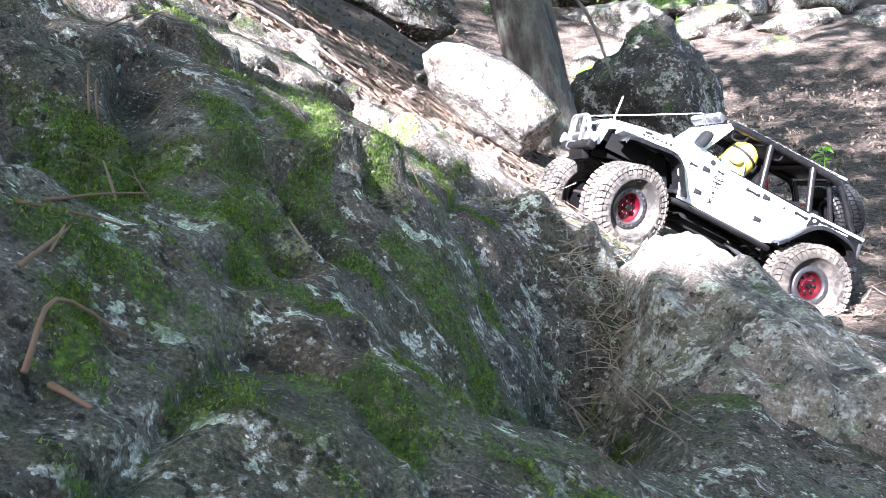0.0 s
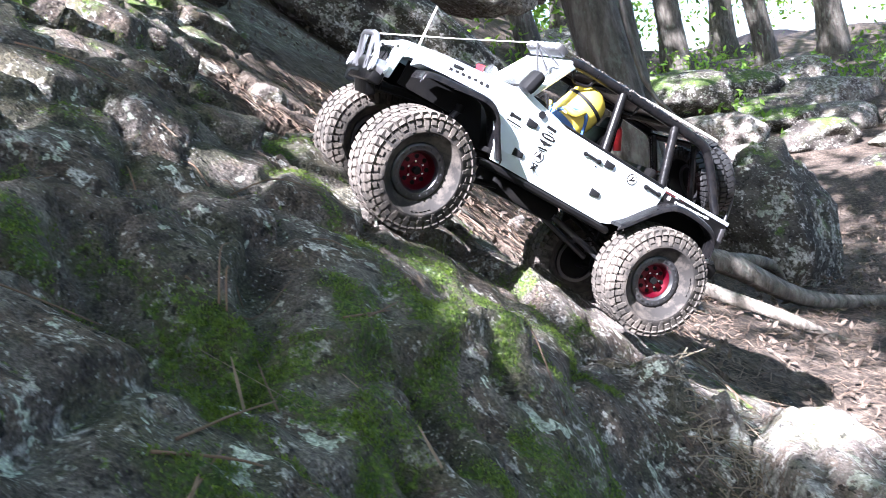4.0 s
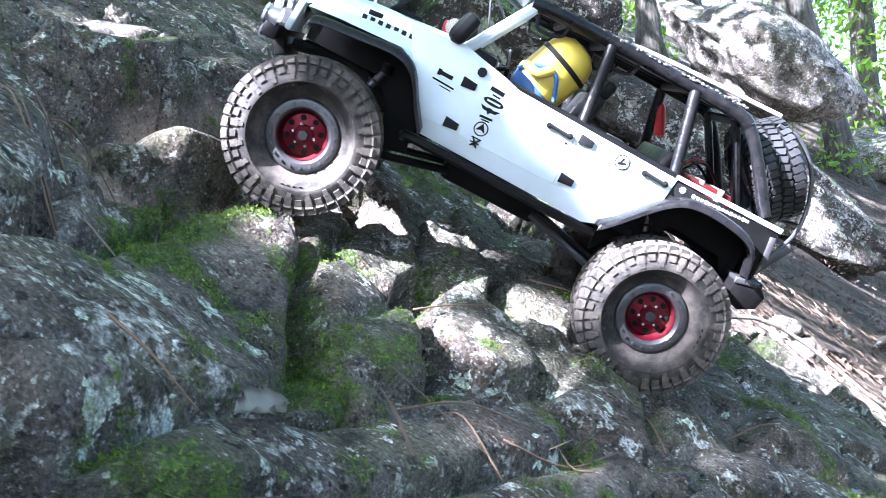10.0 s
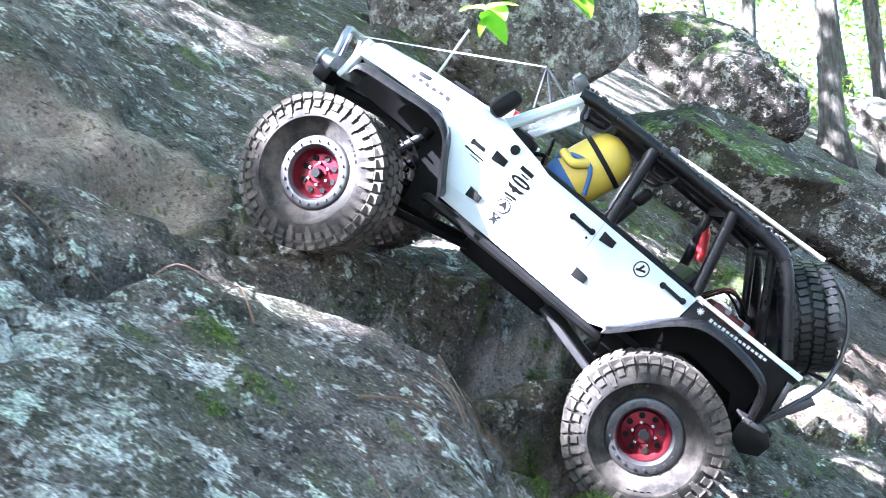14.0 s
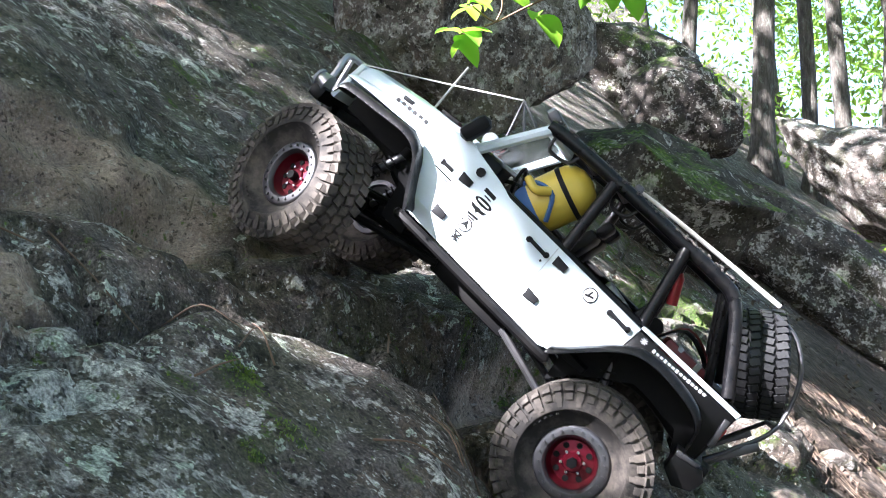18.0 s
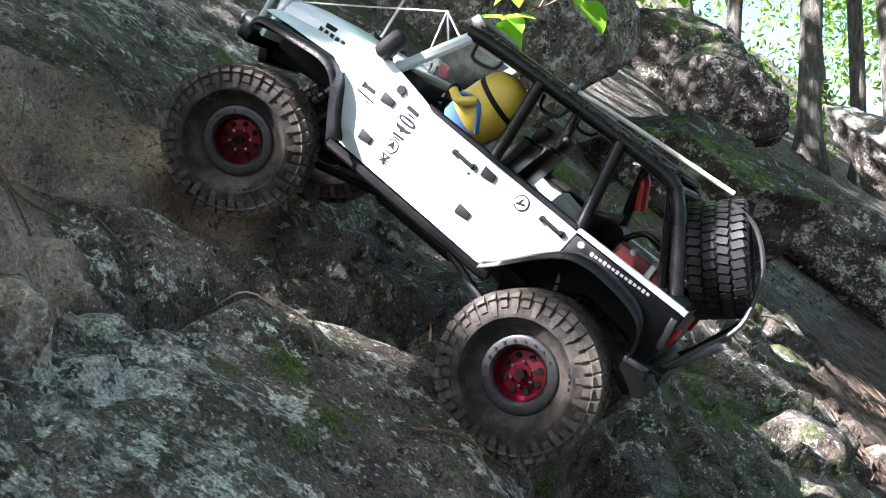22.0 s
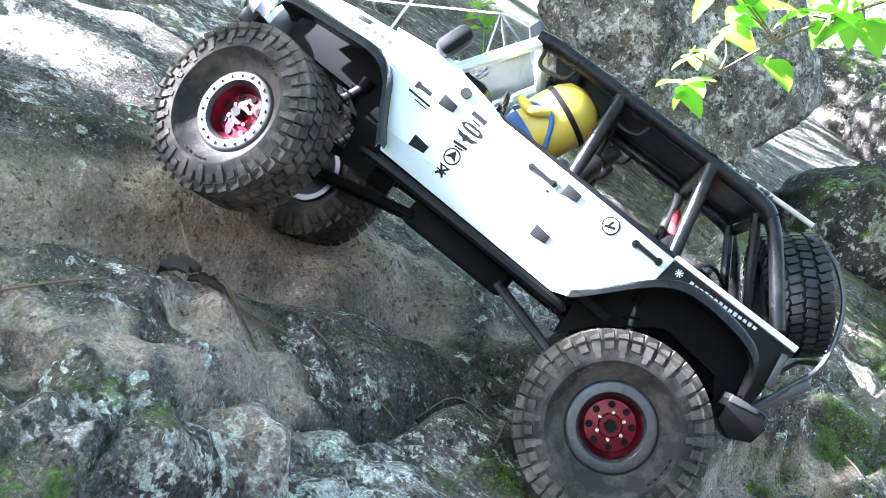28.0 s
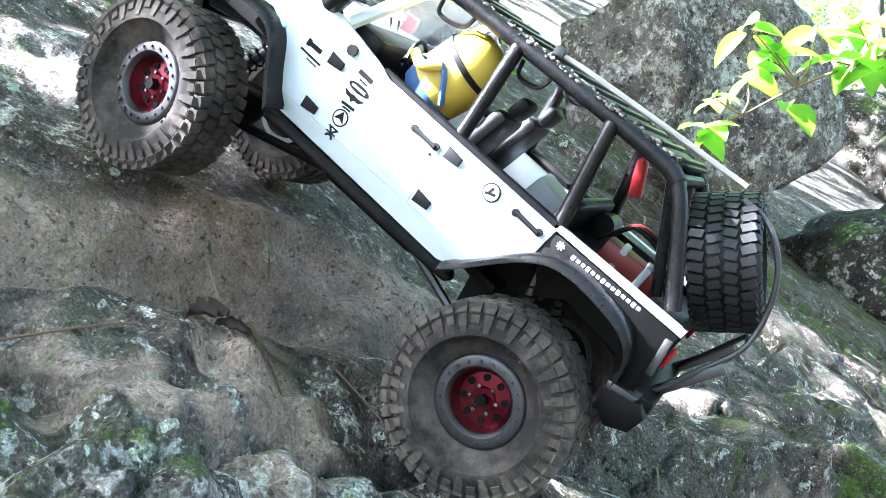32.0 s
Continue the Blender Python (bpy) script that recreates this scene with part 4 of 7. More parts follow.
# openings cut in the added leaves, each to let the sun reach a chosen place
OPENINGS = (
    # the start of the climb
    ((0.40, 1.27, 0.22), 0.15), ((0.24, 1.26, 0.38), 0.20), ((0.10, 1.16, 0.48), 0.14), ((0.00, 1.10, 0.52), 0.13), ((0.07, 1.05, 0.48), 0.10), ((-0.10, 1.00, 0.68), 0.09), ((0.20, 0.90, 0.36), 0.075), ((-0.08, 0.86, 0.50), 0.035), ((-0.20, 0.95, 0.60), 0.06), ((-0.13, 0.88, 0.54), 0.045), ((-0.09, 0.69, 0.535), 0.028), ((-0.24, 0.71, 0.63), 0.022), ((-0.33, 0.77, 0.70), 0.028),
    # bonnet, then front wheel, door panels and rear wheel higher up
    ((-0.30, 0.90, 0.90), 0.05), ((-0.40, 0.80, 1.00), 0.05), ((-0.52, 0.80, 0.93), 0.05), ((-0.58, 0.55, 0.95), 0.028), ((-0.70, 0.45, 1.07), 0.034), ((-0.76, 0.41, 1.14), 0.045), ((-0.87, 0.14, 1.26), 0.05),
    ((-0.70, 0.46, 1.17), 0.055), ((-0.61, 0.45, 1.07), 0.045), ((-0.71, 0.38, 1.19), 0.045), ((-0.66, 0.42, 1.12), 0.05), ((-0.56, 0.48, 0.92), 0.032), ((-0.61, 0.46, 0.97), 0.034), ((-0.62, 0.39, 1.01), 0.03),
    # spots on the rock
    ((-0.58, 0.62, 0.87), 0.012), ((-0.50, 0.60, 0.79), 0.012), ((-0.43, 0.62, 0.75), 0.036), ((-0.50, 1.05, 0.86), 0.045), ((-0.71, 0.76, 0.985), 0.025), ((-0.725, 0.965, 0.98), 0.04), ((-0.44, 0.33, 0.75), 0.030), ((-0.40, 0.45, 0.72), 0.026), ((-0.36, 0.55, 0.68), 0.026), ((-0.27, 0.72, 0.64), 0.025),
    ((-0.38, 0.76, 0.74), 0.03), ((-0.855, 0.61, 1.09), 0.025), ((-0.80, 0.44, 1.07), 0.018), ((-0.80, 0.745, 1.03), 0.03), ((-0.60, 0.88, 0.88), 0.03), ((-0.79, 0.76, 1.03), 0.04),
    ((-1.12, 0.36, 1.33), 0.045), ((-1.10, 0.12, 1.36), 0.05), ((-1.06, 0.24, 1.30), 0.03), ((-1.17, 0.25, 1.40), 0.04), ((-1.04, 0.06, 1.29), 0.025),
    # the shrub
    ((-0.95, 1.20, 1.57), 0.12), ((-0.86, 1.28, 1.64), 0.14), ((-0.75, 1.37, 1.66), 0.12),
)
FLOOR = ((-1.7, 1.8, 1.9), (-1.5, 1.5, 1.7), (-1.9, 2.2, 2.1), (-1.6, 2.0, 1.85), (-1.4, 1.3, 1.6), (1.0, 5.5, 0.6), (1.6, 5.6, 0.6), (2.0, 6.2, 0.8), (0.8, 6.5, 0.9), (2.6, 5.6, 0.6), (1.4, 6.6, 0.9), (0.5, 5.6, 0.7), (2.2, 7.0, 1.0), (0.75, 1.95, 0.12), (1.1, 2.2, 0.08), (0.65, 2.55, 0.14), (1.0, 3.0, 0.1), (1.5, 2.7, 0.06), (1.4, 3.4, 0.06), (0.35, 2.2, 0.8), (0.9, 1.5, 0.08), (1.3, 1.7, 0.06), (0.2, 2.9, 0.3), (-0.3, 3.1, 0.7), (-0.8, 3.0, 1.1),
         (-0.7, 3.8, 1.3), (-1.2, 4.9, 1.9), (-0.4, 4.6, 1.2), (1.6, 4.2, 0.1), (2.2, 3.6, 0.05), (2.2, 4.8, 0.2), (1.2, 4.2, 0.15), (-0.1, 2.4, 0.6), (0.1, 2.1, 1.0), (0.2, 2.05, 0.6), (0.0, 2.2, 1.3), (0.15, 2.0, 0.8), (-0.5, 2.0, 0.9), (-0.9, 2.3, 1.3), (-1.1, 1.9, 1.4), (-1.3, 2.4, 1.7), (-1.0, 2.8, 1.5), (-0.8, 1.6, 1.15), (-1.4, 1.6, 1.6), (-1.3, 3.3, 1.8), (-1.2, 2.6, 1.6), (-1.3, 3.0, 1.75), (-1.1, 3.4, 1.65), (-1.0, 2.3, 1.4), (-1.4, 2.8, 1.85), (-1.5, 3.6, 2.0), (-0.9, 3.3, 1.45), (-0.42, 5.2, 2.2), (-0.2, 5.0, 1.9), (-0.6, 5.2, 2.3), (-1.2, 2.1, 1.5), (-1.45, 2.2, 1.75), (-0.5, 2.6, 0.8), (-0.38, 2.9, 0.85), (-0.6, 3.4, 1.2), (-0.55, 2.3, 0.85))
# Unseen trees, added only to block the sun between the openings.
CROWN = over(SHADED, 4.0)
tree(at_ground(-3.3, -1.6), (-2.6, -1.1, 3.6), 0.12, 0.06, MAT_BARK_FAR, "unseen tall tree added on the hillside to shade the rock", 91, CROWN[::2], 0.045, 5800, MAT_CANOPY, 0.13, gaps=OPENINGS)
tree(at_ground(-3.5, 0.6), (-2.9, 0.0, 3.6), 0.11, 0.05, MAT_BARK_FAR, "unseen tall tree added on the hillside to shade the rock", 93, CROWN[1::2], 0.045, 5800, MAT_CANOPY, 0.13, gaps=OPENINGS)
tree(at_ground(-4.2, 3.2), (-3.4, 2.2, 5.6), 0.13, 0.06, MAT_BARK_FAR, "unseen tall tree added on the hillside to shade the rock", 95, ((-3.0, 1.4, 5.2), (-2.6, 2.2, 5.0), (-3.4, 2.6, 5.6), (-2.4, 1.2, 4.8), (-2.9, 3.4, 5.3)), 0.065, 3000, MAT_CANOPY, 0.42)
tree(at_ground(-2.9, 2.6), (-2.0, 1.6, 4.2), 0.11, 0.05, MAT_BARK_FAR, "unseen tall tree added on the hillside to dapple the forest floor", 96, over(FLOOR, 4.6), 0.060, 17000, MAT_CANOPY, 0.20, gaps=OPENINGS)
tree(at_ground(1.8, -2.6), (1.2, -2.2, 5.2), 0.12, 0.06, MAT_BARK_FAR, "unseen tall tree added behind the path", 97, ((0.6, -2.6, 4.8), (1.6, -1.8, 5.2), (0.2, -1.7, 5.0), (-0.5, -2.4, 5.2)), 0.07, 1800, MAT_CANOPY, 0.5)


def woods():
    """Far woodland foliage beyond the trunks, and low brush."""
    rnd = np.random.RandomState(5)
    centres = []
    for _ in range(150):
        x, y = rnd.uniform(-7, 9), rnd.uniform(9, 17)
        centres.append((x, y, float(ground_z(x, y)) + rnd.uniform(0.2, 5.5)))
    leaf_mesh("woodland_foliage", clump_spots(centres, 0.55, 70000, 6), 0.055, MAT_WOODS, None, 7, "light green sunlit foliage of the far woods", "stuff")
    low = []
    for _ in range(60):
        x, y = rnd.uniform(-3, 5), rnd.uniform(5.5, 9)
        low.append((x, y, float(ground_z(x, y)) + 0.1))
    leaf_mesh("undergrowth", clump_spots(low, 0.16, 5500, 8), 0.03, MAT_WOODS, None, 9, "low green undergrowth between the stones", "stuff")


woods()


def canopy():
    """Unseen leaves added overhead and behind the path to dim the sky; the sun's own way in stays with the trees above.
    """
    rnd = np.random.RandomState(41)
    way = np.array(SUN_WAY)
    centres = []
    while len(centres) < 190:
        a, r = rnd.uniform(0, 2 * math.pi), rnd.uniform(0.0, 7.5)
        c = np.array([-0.3 + r * math.cos(a), 0.6 + r * math.sin(a), rnd.uniform(5.5, 8.0)])
        if len(centres) >= 80:
            r = rnd.uniform(4.8, 8.0)
            c = np.array([-0.3 + r * math.cos(a), 0.6 + r * math.sin(a), rnd.uniform(0.4, 6.0)])
            if c[1] > 3.2 or c[0] < -2.0 or c[2] < float(ground_z(c[0], c[1])) + 0.3:
                continue
        off = c - np.array([-0.3, 0.9, 0.7])
        if np.linalg.norm(off - (off @ way) * way) > 1.9:
            centres.append(tuple(c))
    leaf_mesh("unseen_canopy", clump_spots(centres, 0.55, 42000, 42), 0.100, MAT_CANOPY, None, 43, "unseen dense green leaf canopy added to dim the sky over the clearing", "stuff")


canopy()


def litter():
    """Fallen needles and dead leaves on the floor and in the hollows."""
    rnd = np.random.RandomState(17)
    pts = np.concatenate([rnd.uniform((0.15, 1.05), (1.7, 3.6), (5200, 2)), rnd.uniform((-0.55, 1.3), (0.3, 2.6), (5200, 2)), rnd.uniform((-1.4, 1.3), (-0.8, 2.4), (1500, 2)), rnd.uniform((0.05, 0.55), (0.14, 0.9), (90, 2)), rnd.uniform((-1.2, 0.1), (0.0, 1.2), (90, 2))])
    n = len(pts)
    z = ground_z(pts[:, 0], pts[:, 1]) + rnd.uniform(0.002, 0.016, n)
    a = rnd.uniform(0, math.pi, n)
    d = np.stack([np.cos(a), np.sin(a), -0.9 * np.cos(a) * (pts[:, 0] < 0.2)], 1)
    ln = rnd.uniform(0.012, 0.034, n)[:, None]
    w = np.stack([-np.sin(a), np.cos(a), np.zeros(n)], 1) * 0.0008
    c = np.stack([pts[:, 0], pts[:, 1], z], 1)
    bow = np.array([0, 0, 0.006]) * rnd.uniform(-0.5, 1, (n, 1))
    v = np.stack([c - d * ln - w, c - d * ln + w, c + w * 1.2 + bow, c - w * 1.2 + bow, c + d * ln + w * 0.4, c + d * ln - w * 0.4], 1).reshape(-1, 3)
    i = np.arange(n) * 6
    f = np.concatenate([np.stack([i, i + 1, i + 2, i + 3], 1), np.stack([i + 3, i + 2, i + 4, i + 5], 1)])
    ob = mesh("pine_needles", v, f, MAT_NEEDLE, True)
    straw = bmesh.new()
    for _ in range(170):
        x, y = rnd.uniform(0.085, 0.150), rnd.uniform(0.80, 0.98)
        a, ln = rnd.uniform(0, 6.28), rnd.uniform(0.012, 0.028)
        p = on_rock(x, y, rnd.uniform(0.002, 0.022))
        d = Vector((math.cos(a), math.sin(a), rnd.uniform(-0.5, 0.5))) * ln
        tube(straw, [p - d, p + Vector((0, 0, 0.003)), p + d], 0.0006, 3)
    tagged(part("straw", straw, MAT_STRAW, None), "tangle of pale dry pine straw between two boulders", "needles", kind="stuff")
    tagged(ob, "scattered reddish-brown fallen pine needles", "needles", kind="stuff")
    pts = np.concatenate([rnd.uniform((0.3, 1.1), (2.2, 4.5), (6500, 2)), rnd.uniform((-0.5, 1.3), (0.3, 2.8), (900, 2)), rnd.uniform((-1.5, 1.4), (-0.7, 3.0), (350, 2)), rnd.uniform((-0.9, 2.6), (0.6, 5.0), (1500, 2))])
    spots = np.stack([pts[:, 0], pts[:, 1], ground_z(pts[:, 0], pts[:, 1]) + 0.012], 1)
    leaf_mesh("dead_leaves", spots, 0.0095, MAT_DEADLEAF, None, 23, "curled brown dead leaves on the ground", "stuff")


litter()
# small stones in the litter of the slope behind the climb
rnd = random.Random(31)
for k in range(26):
    x, y, r = rnd.uniform(-0.55, 0.30), rnd.uniform(1.38, 2.5), rnd.uniform(0.012, 0.035)
    boulder(at_ground(x, y, r * 0.1), (r * 1.3, r, r * 0.6), (0, 35, 61 * k), 200 + k % 6, (MAT_ROCK, MAT_BLOCK, MAT_MOSSROCK)[k % 3], "small grey stone half sunk in the needles", 9, 0.8, 3, "stone", "stone", "small stones on the slope")


def stick(name, pts, r, label, mat=None, taper=0.4, category="twig", group="twigs on the rock"):
    bm = bmesh.new()
    tube(bm, arc(pts, 4), r, 6, r * taper)
    ob = part(name, bm, mat or MAT_TWIG, None, "", 180)
    return tagged(ob, label, category, group)


# roots and fallen branches
stick("tree_root", [at_ground(0.20, 2.05, 0.05), (0.34, 2.10, 0.30), (0.55, 2.25, 0.16), (0.78, 2.42, 0.09), (1.0, 2.55, 0.05)], 0.032, "thick grey root running out from the tree", MAT_ROOT, 0.35, "root", "roots")
stick("tree_root", [at_ground(0.24, 2.08, 0.06), (0.40, 2.2, 0.28), (0.52, 2.4, 0.22), (0.6, 2.6, 0.12)], 0.022, "grey root running out from the tree", MAT_ROOT, 0.35, "root", "roots")
stick("tree_root", [at_ground(0.22, 2.0, 0.03), (0.42, 1.95, 0.2), (0.6, 1.98, 0.1), (0.85, 2.1, 0.06)], 0.018, "thin grey root on the forest floor", MAT_ROOT, 0.3, "root", "roots")
stick("dead_branch", [(0.17, 1.98, 0.98), (0.205, 1.97, 0.72), (0.30, 1.96, 0.58), (0.34, 1.95, 0.43)], 0.006, "bare hanging dead branch", MAT_ROOT, 0.5, "branch", "branches")
stick("dead_branch", [on_rock(-0.36, 1.25, 0.02), on_rock(-0.26, 1.32, 0.03), on_rock(-0.12, 1.4, 0.02)], 0.004, "grey dead branch lying on the needles", MAT_ROOT, 0.5, "branch", "branches")
for k, (x, y, r, up) in enumerate(((-0.795, 0.435, 0.012, 0.006), (-0.86, 0.61, 0.014, 0.006), (-0.84, 0.63, 0.009, 0.006), (-0.83, 0.735, 0.015, 0.006), (-0.79, 0.75, 0.011, 0.006), (-0.82, 0.50, 0.008, 0.008), (-0.77, 0.55, 0.008, 0.008))):
    boulder(on_rock(x, y, up * 0.3), (r * 1.5, r, r * 0.7), (0, 40, 40 * k), 140 + k, MAT_BLOCK, "small crusty sunlit lump on the rock face", 14, 3.0, 4, "stone", "stone", "crusty lumps")
stick("dead_branch", [on_rock(-0.172, 0.33, 0.006), on_rock(-0.18, 0.42, 0.006)], 0.0013, "dry brown fallen branch on the mossy rock", MAT_TWIG, 0.35, "branch", "branches")
stick("dead_branch", [on_rock(-0.155, 0.295, 0.003), on_rock(-0.138, 0.285, 0.003)], 0.0015, "dark knotty dead stick on the mossy rock", MAT_TWIG, 0.6, "branch", "branches")
stick("dead_branch", [on_rock(-0.16, 0.29, 0.01), on_rock(-0.157, 0.32, 0.012), on_rock(-0.145, 0.345, 0.01)], 0.0014, "thin dry fallen twig on the mossy rock", MAT_TWIG, 0.4, "branch", "branches")
stick("dead_root", [on_rock(-0.866, 0.152, 0.006), on_rock(-0.866, 0.163, 0.007), on_rock(-0.860, 0.172, 0.006), on_rock(-0.858, 0.192, 0.007), on_rock(-0.852, 0.218, 0.004)], 0.0016, "dark dead root creeping over the soil", MAT_TWIG, 0.4, "root", "roots on the rock")
stick("dead_root", [on_rock(-0.866, 0.160, 0.006), on_rock(-0.858, 0.168, 0.008), on_rock(-0.850, 0.178, 0.004)], 0.0012, "thin dark dead root creeping over the soil", MAT_TWIG, 0.4, "root", "roots on the rock")
stick("dry_stalk", [on_rock(-0.850, -0.02, 0.006), on_rock(-0.842, 0.03, 0.007), on_rock(-0.836, 0.062, 0.006)], 0.0010, "tan dry stalk lying across the lichen", MAT_TWIG, 0.6, "stalk", "stalks on the rock")
stick("dead_branch", [on_rock(-0.49, 0.31, 0.008), on_rock(-0.47, 0.312, 0.01), on_rock(-0.45, 0.315, 0.008)], 0.0009, "thin dead stick on the block", MAT_TWIG, 0.5, "branch", "branches")
TWIGS = ((-0.235, 0.615, 100, 0.03), (-0.232, 0.63, 60, 0.045), (-0.19, 0.465, 85, 0.055), (-0.19, 0.73, 20, 0.016), (-0.155, 0.65, 70, 0.03), (-0.36, 0.565, 140, 0.028), (-0.405, 0.505, 155, 0.028), (-0.47, 0.65, 120, 0.022),
         (-0.31, 0.78, 150, 0.014), (-0.285, 0.79, 150, 0.012), (-0.635, 0.41, 160, 0.03), (-0.65, 0.445, 150, 0.036), (-0.745, 0.325, 150, 0.02), (-0.605, 0.275, 155, 0.022), (-0.755, 0.52, 140, 0.035), (-0.635, 0.415, 155, 0.03), (-0.36, 0.56, 60, 0.05), (-0.41, 0.52, 40, 0.045), (-0.46, 0.64, 65, 0.04), (-0.30, 0.50, 50, 0.04), (-0.24, 0.62, 100, 0.035), (-0.20, 0.55, 115, 0.04), (-0.15, 0.66, 70, 0.03), (-0.25, 0.80, 35, 0.04),
         (-0.33, 0.7, 120, 0.03), (-0.75, 0.32, 110, 0.03), (-0.73, 0.26, 95, 0.025), (-0.78, 0.30, 20, 0.03), (-0.64, 0.36, 60, 0.035), (-0.60, 0.30, 100, 0.03), (-0.55, 0.28, 80, 0.025), (-0.28, 0.42, 35, 0.05),
         (-0.17, 0.42, 60, 0.045), (-0.05, 0.75, 130, 0.03), (-0.40, 0.78, 30, 0.04), (-0.68, 0.5, 45, 0.03), (-0.89, 0.16, 70, 0.04), (-0.82, 0.24, 15, 0.035))
for k, (x, y, a, ln) in enumerate(TWIGS):
    d = Vector((math.cos(radians(a)), math.sin(radians(a)))) * ln
    mid = on_rock(x, y, 0.006)
    stick("pine_twig", [on_rock(x - d.x, y - d.y, 0.003), mid, on_rock(x + d.x, y + d.y, 0.004)], 0.0009, "thin reddish dry pine twig lying on the rock", MAT_NEEDLE if k % 2 else MAT_TWIG, 0.5)
def dead_leaf(x, y, turn, size, mat, label, seed):
    """A dry lobed leaf, curled along its rib."""
    rnd = random.Random(seed)
    bm = bmesh.new()
    rows = []
    for i in range(11):
        t = i / 10
        w = size * 0.30 * math.sin(math.pi * t ** 0.9) * (1.0 + 0.45 * math.sin(i * 2.2)) + size * 0.015
        rows.append([bm.verts.new((size * (t - 0.5), s * w * (1 - 0.15 * abs(s)), size * (0.16 * abs(s) ** 1.5 + 0.10 * math.sin(3.2 * t) + rnd.uniform(-0.03, 0.03)))) for s in (-1, -0.5, 0, 0.5, 1)])
    for a, b in zip(rows, rows[1:]):
        for k in range(4):
            bm.faces.new((a[k], a[k + 1], b[k + 1], b[k]))
    bmesh.ops.solidify(bm, geom=bm.faces[:], thickness=0.0006)
    ob = part("dead_leaf", bm, mat, None, "", 180)
    ob.matrix_basis = Matrix.Translation(on_rock(x, y, 0.004)) @ pose(0, 0, 0, 0, 40, 0) @ pose(0, 0, 0, 0, 0, turn)
    tagged(ob, label, "leaf", "dead leaves on the rock")


dead_leaf(-0.452, 0.362, 80, 0.036, MAT_PALELEAF, "pale curled dead leaf on the rock", 1)
dead_leaf(-0.862, 0.125, 95, 0.034, MAT_DEADLEAF, "brown curled oak leaf caught on the rock", 2)
dead_leaf(-0.866, 0.148, 60, 0.026, MAT_DEADLEAF, "brown curled oak leaf caught on the rock", 3)
dead_leaf(-0.70, 0.66, 30, 0.016, MAT_DEADLEAF, "tan crumpled dead leaf on the rock", 4)


def shrub():
    """A broad-leaved branch that reaches over the slope from the leaning tree."""
    root = new("shrub_branch")
    foot = Vector((0.02, 2.24, 1.88))
    root.matrix_basis = pose(*foot)
    tip, far = Vector((-0.99, 1.19, 1.515)), Vector((-0.77, 1.36, 1.63))
    ends = [Vector(q) for q in ((-0.972, 1.196, 1.567), (-0.914, 1.223, 1.684), (-0.888, 1.252, 1.646), (-0.928, 1.226, 1.609), (-0.835, 1.292, 1.674), (-0.81, 1.322, 1.627), (-0.776, 1.341, 1.69), (-0.75, 1.37, 1.62), (-0.70, 1.40, 1.72))]
    lines = {"main": [foot, Vector((-0.25, 1.90, 1.81)), Vector((-0.52, 1.58, 1.73)), far, Vector((-0.865, 1.283, 1.585)), Vector((-0.94, 1.23, 1.54)), tip]}
    for k, q in enumerate(ends):
        near_line = min(lines["main"][3:6], key=lambda m: (m - q).length)
        lines[k] = [near_line, (near_line + q) * 0.5 + Vector((0.006, 0.004, -0.008)), q]
    for k, line in lines.items():
        bm = bmesh.new()
        tube(bm, arc([p - foot for p in line], 5), 0.0038 if k == "main" else 0.002, 6, 0.0014)
        part("stem", bm, MAT_TWIG, root, "", 180)
    bm = bmesh.new()
    L, wd = 0.082, 0.046
    rows = []
    for i in range(9):
        t = i / 8
        w = wd * 0.5 * (math.sin(math.pi * t ** 0.85) ** 0.7 + 0.02)
        rows.append([bm.verts.new((s * w, L * t, 0.010 * (abs(s) ** 1.5) * math.sin(math.pi * t) - 0.028 * t * t + 0.0012 * math.sin(9 * t) * abs(s))) for s in (-1, -0.5, 0, 0.5, 1)])
    for a, b in zip(rows, rows[1:]):
        for j in range(4):
            bm.faces.new((a[j], a[j + 1], b[j + 1], b[j]))
    proto = part("leaf", bm, MAT_LEAF, root, "", 180)
    data = proto.data
    rnd = random.Random(4)
    spots = []
    for c, n, s in ((tip, 5, 0.80), *((q, 4, 0.80 + 0.03 * k) for k, q in enumerate(ends)), (far, 3, 1.1), (Vector((-0.887, 1.272, 1.56)), 2, 0.9)):
        for k in range(n):
            spots.append((c + Vector((rnd.uniform(-1, 1), rnd.uniform(-1, 1), rnd.uniform(-1, 1))) * 0.012, 360 * k / n + rnd.uniform(-20, 20), rnd.uniform(-25, 15), rnd.uniform(-25, 25), s * rnd.uniform(0.65, 1.1)))
    for k, (p, turn, lift, roll, s) in enumerate(spots):
        ob = proto if k == 0 else new("leaf", data)
        ob.parent = root
        ob.matrix_basis = Matrix.Translation(p - foot) @ pose(0, 0, 0, lift, roll, turn) @ Matrix.Scale(s, 4)
    tagged(root, "bright green broad-leaved shrub branch with thin brown stems", "shrub")


shrub()


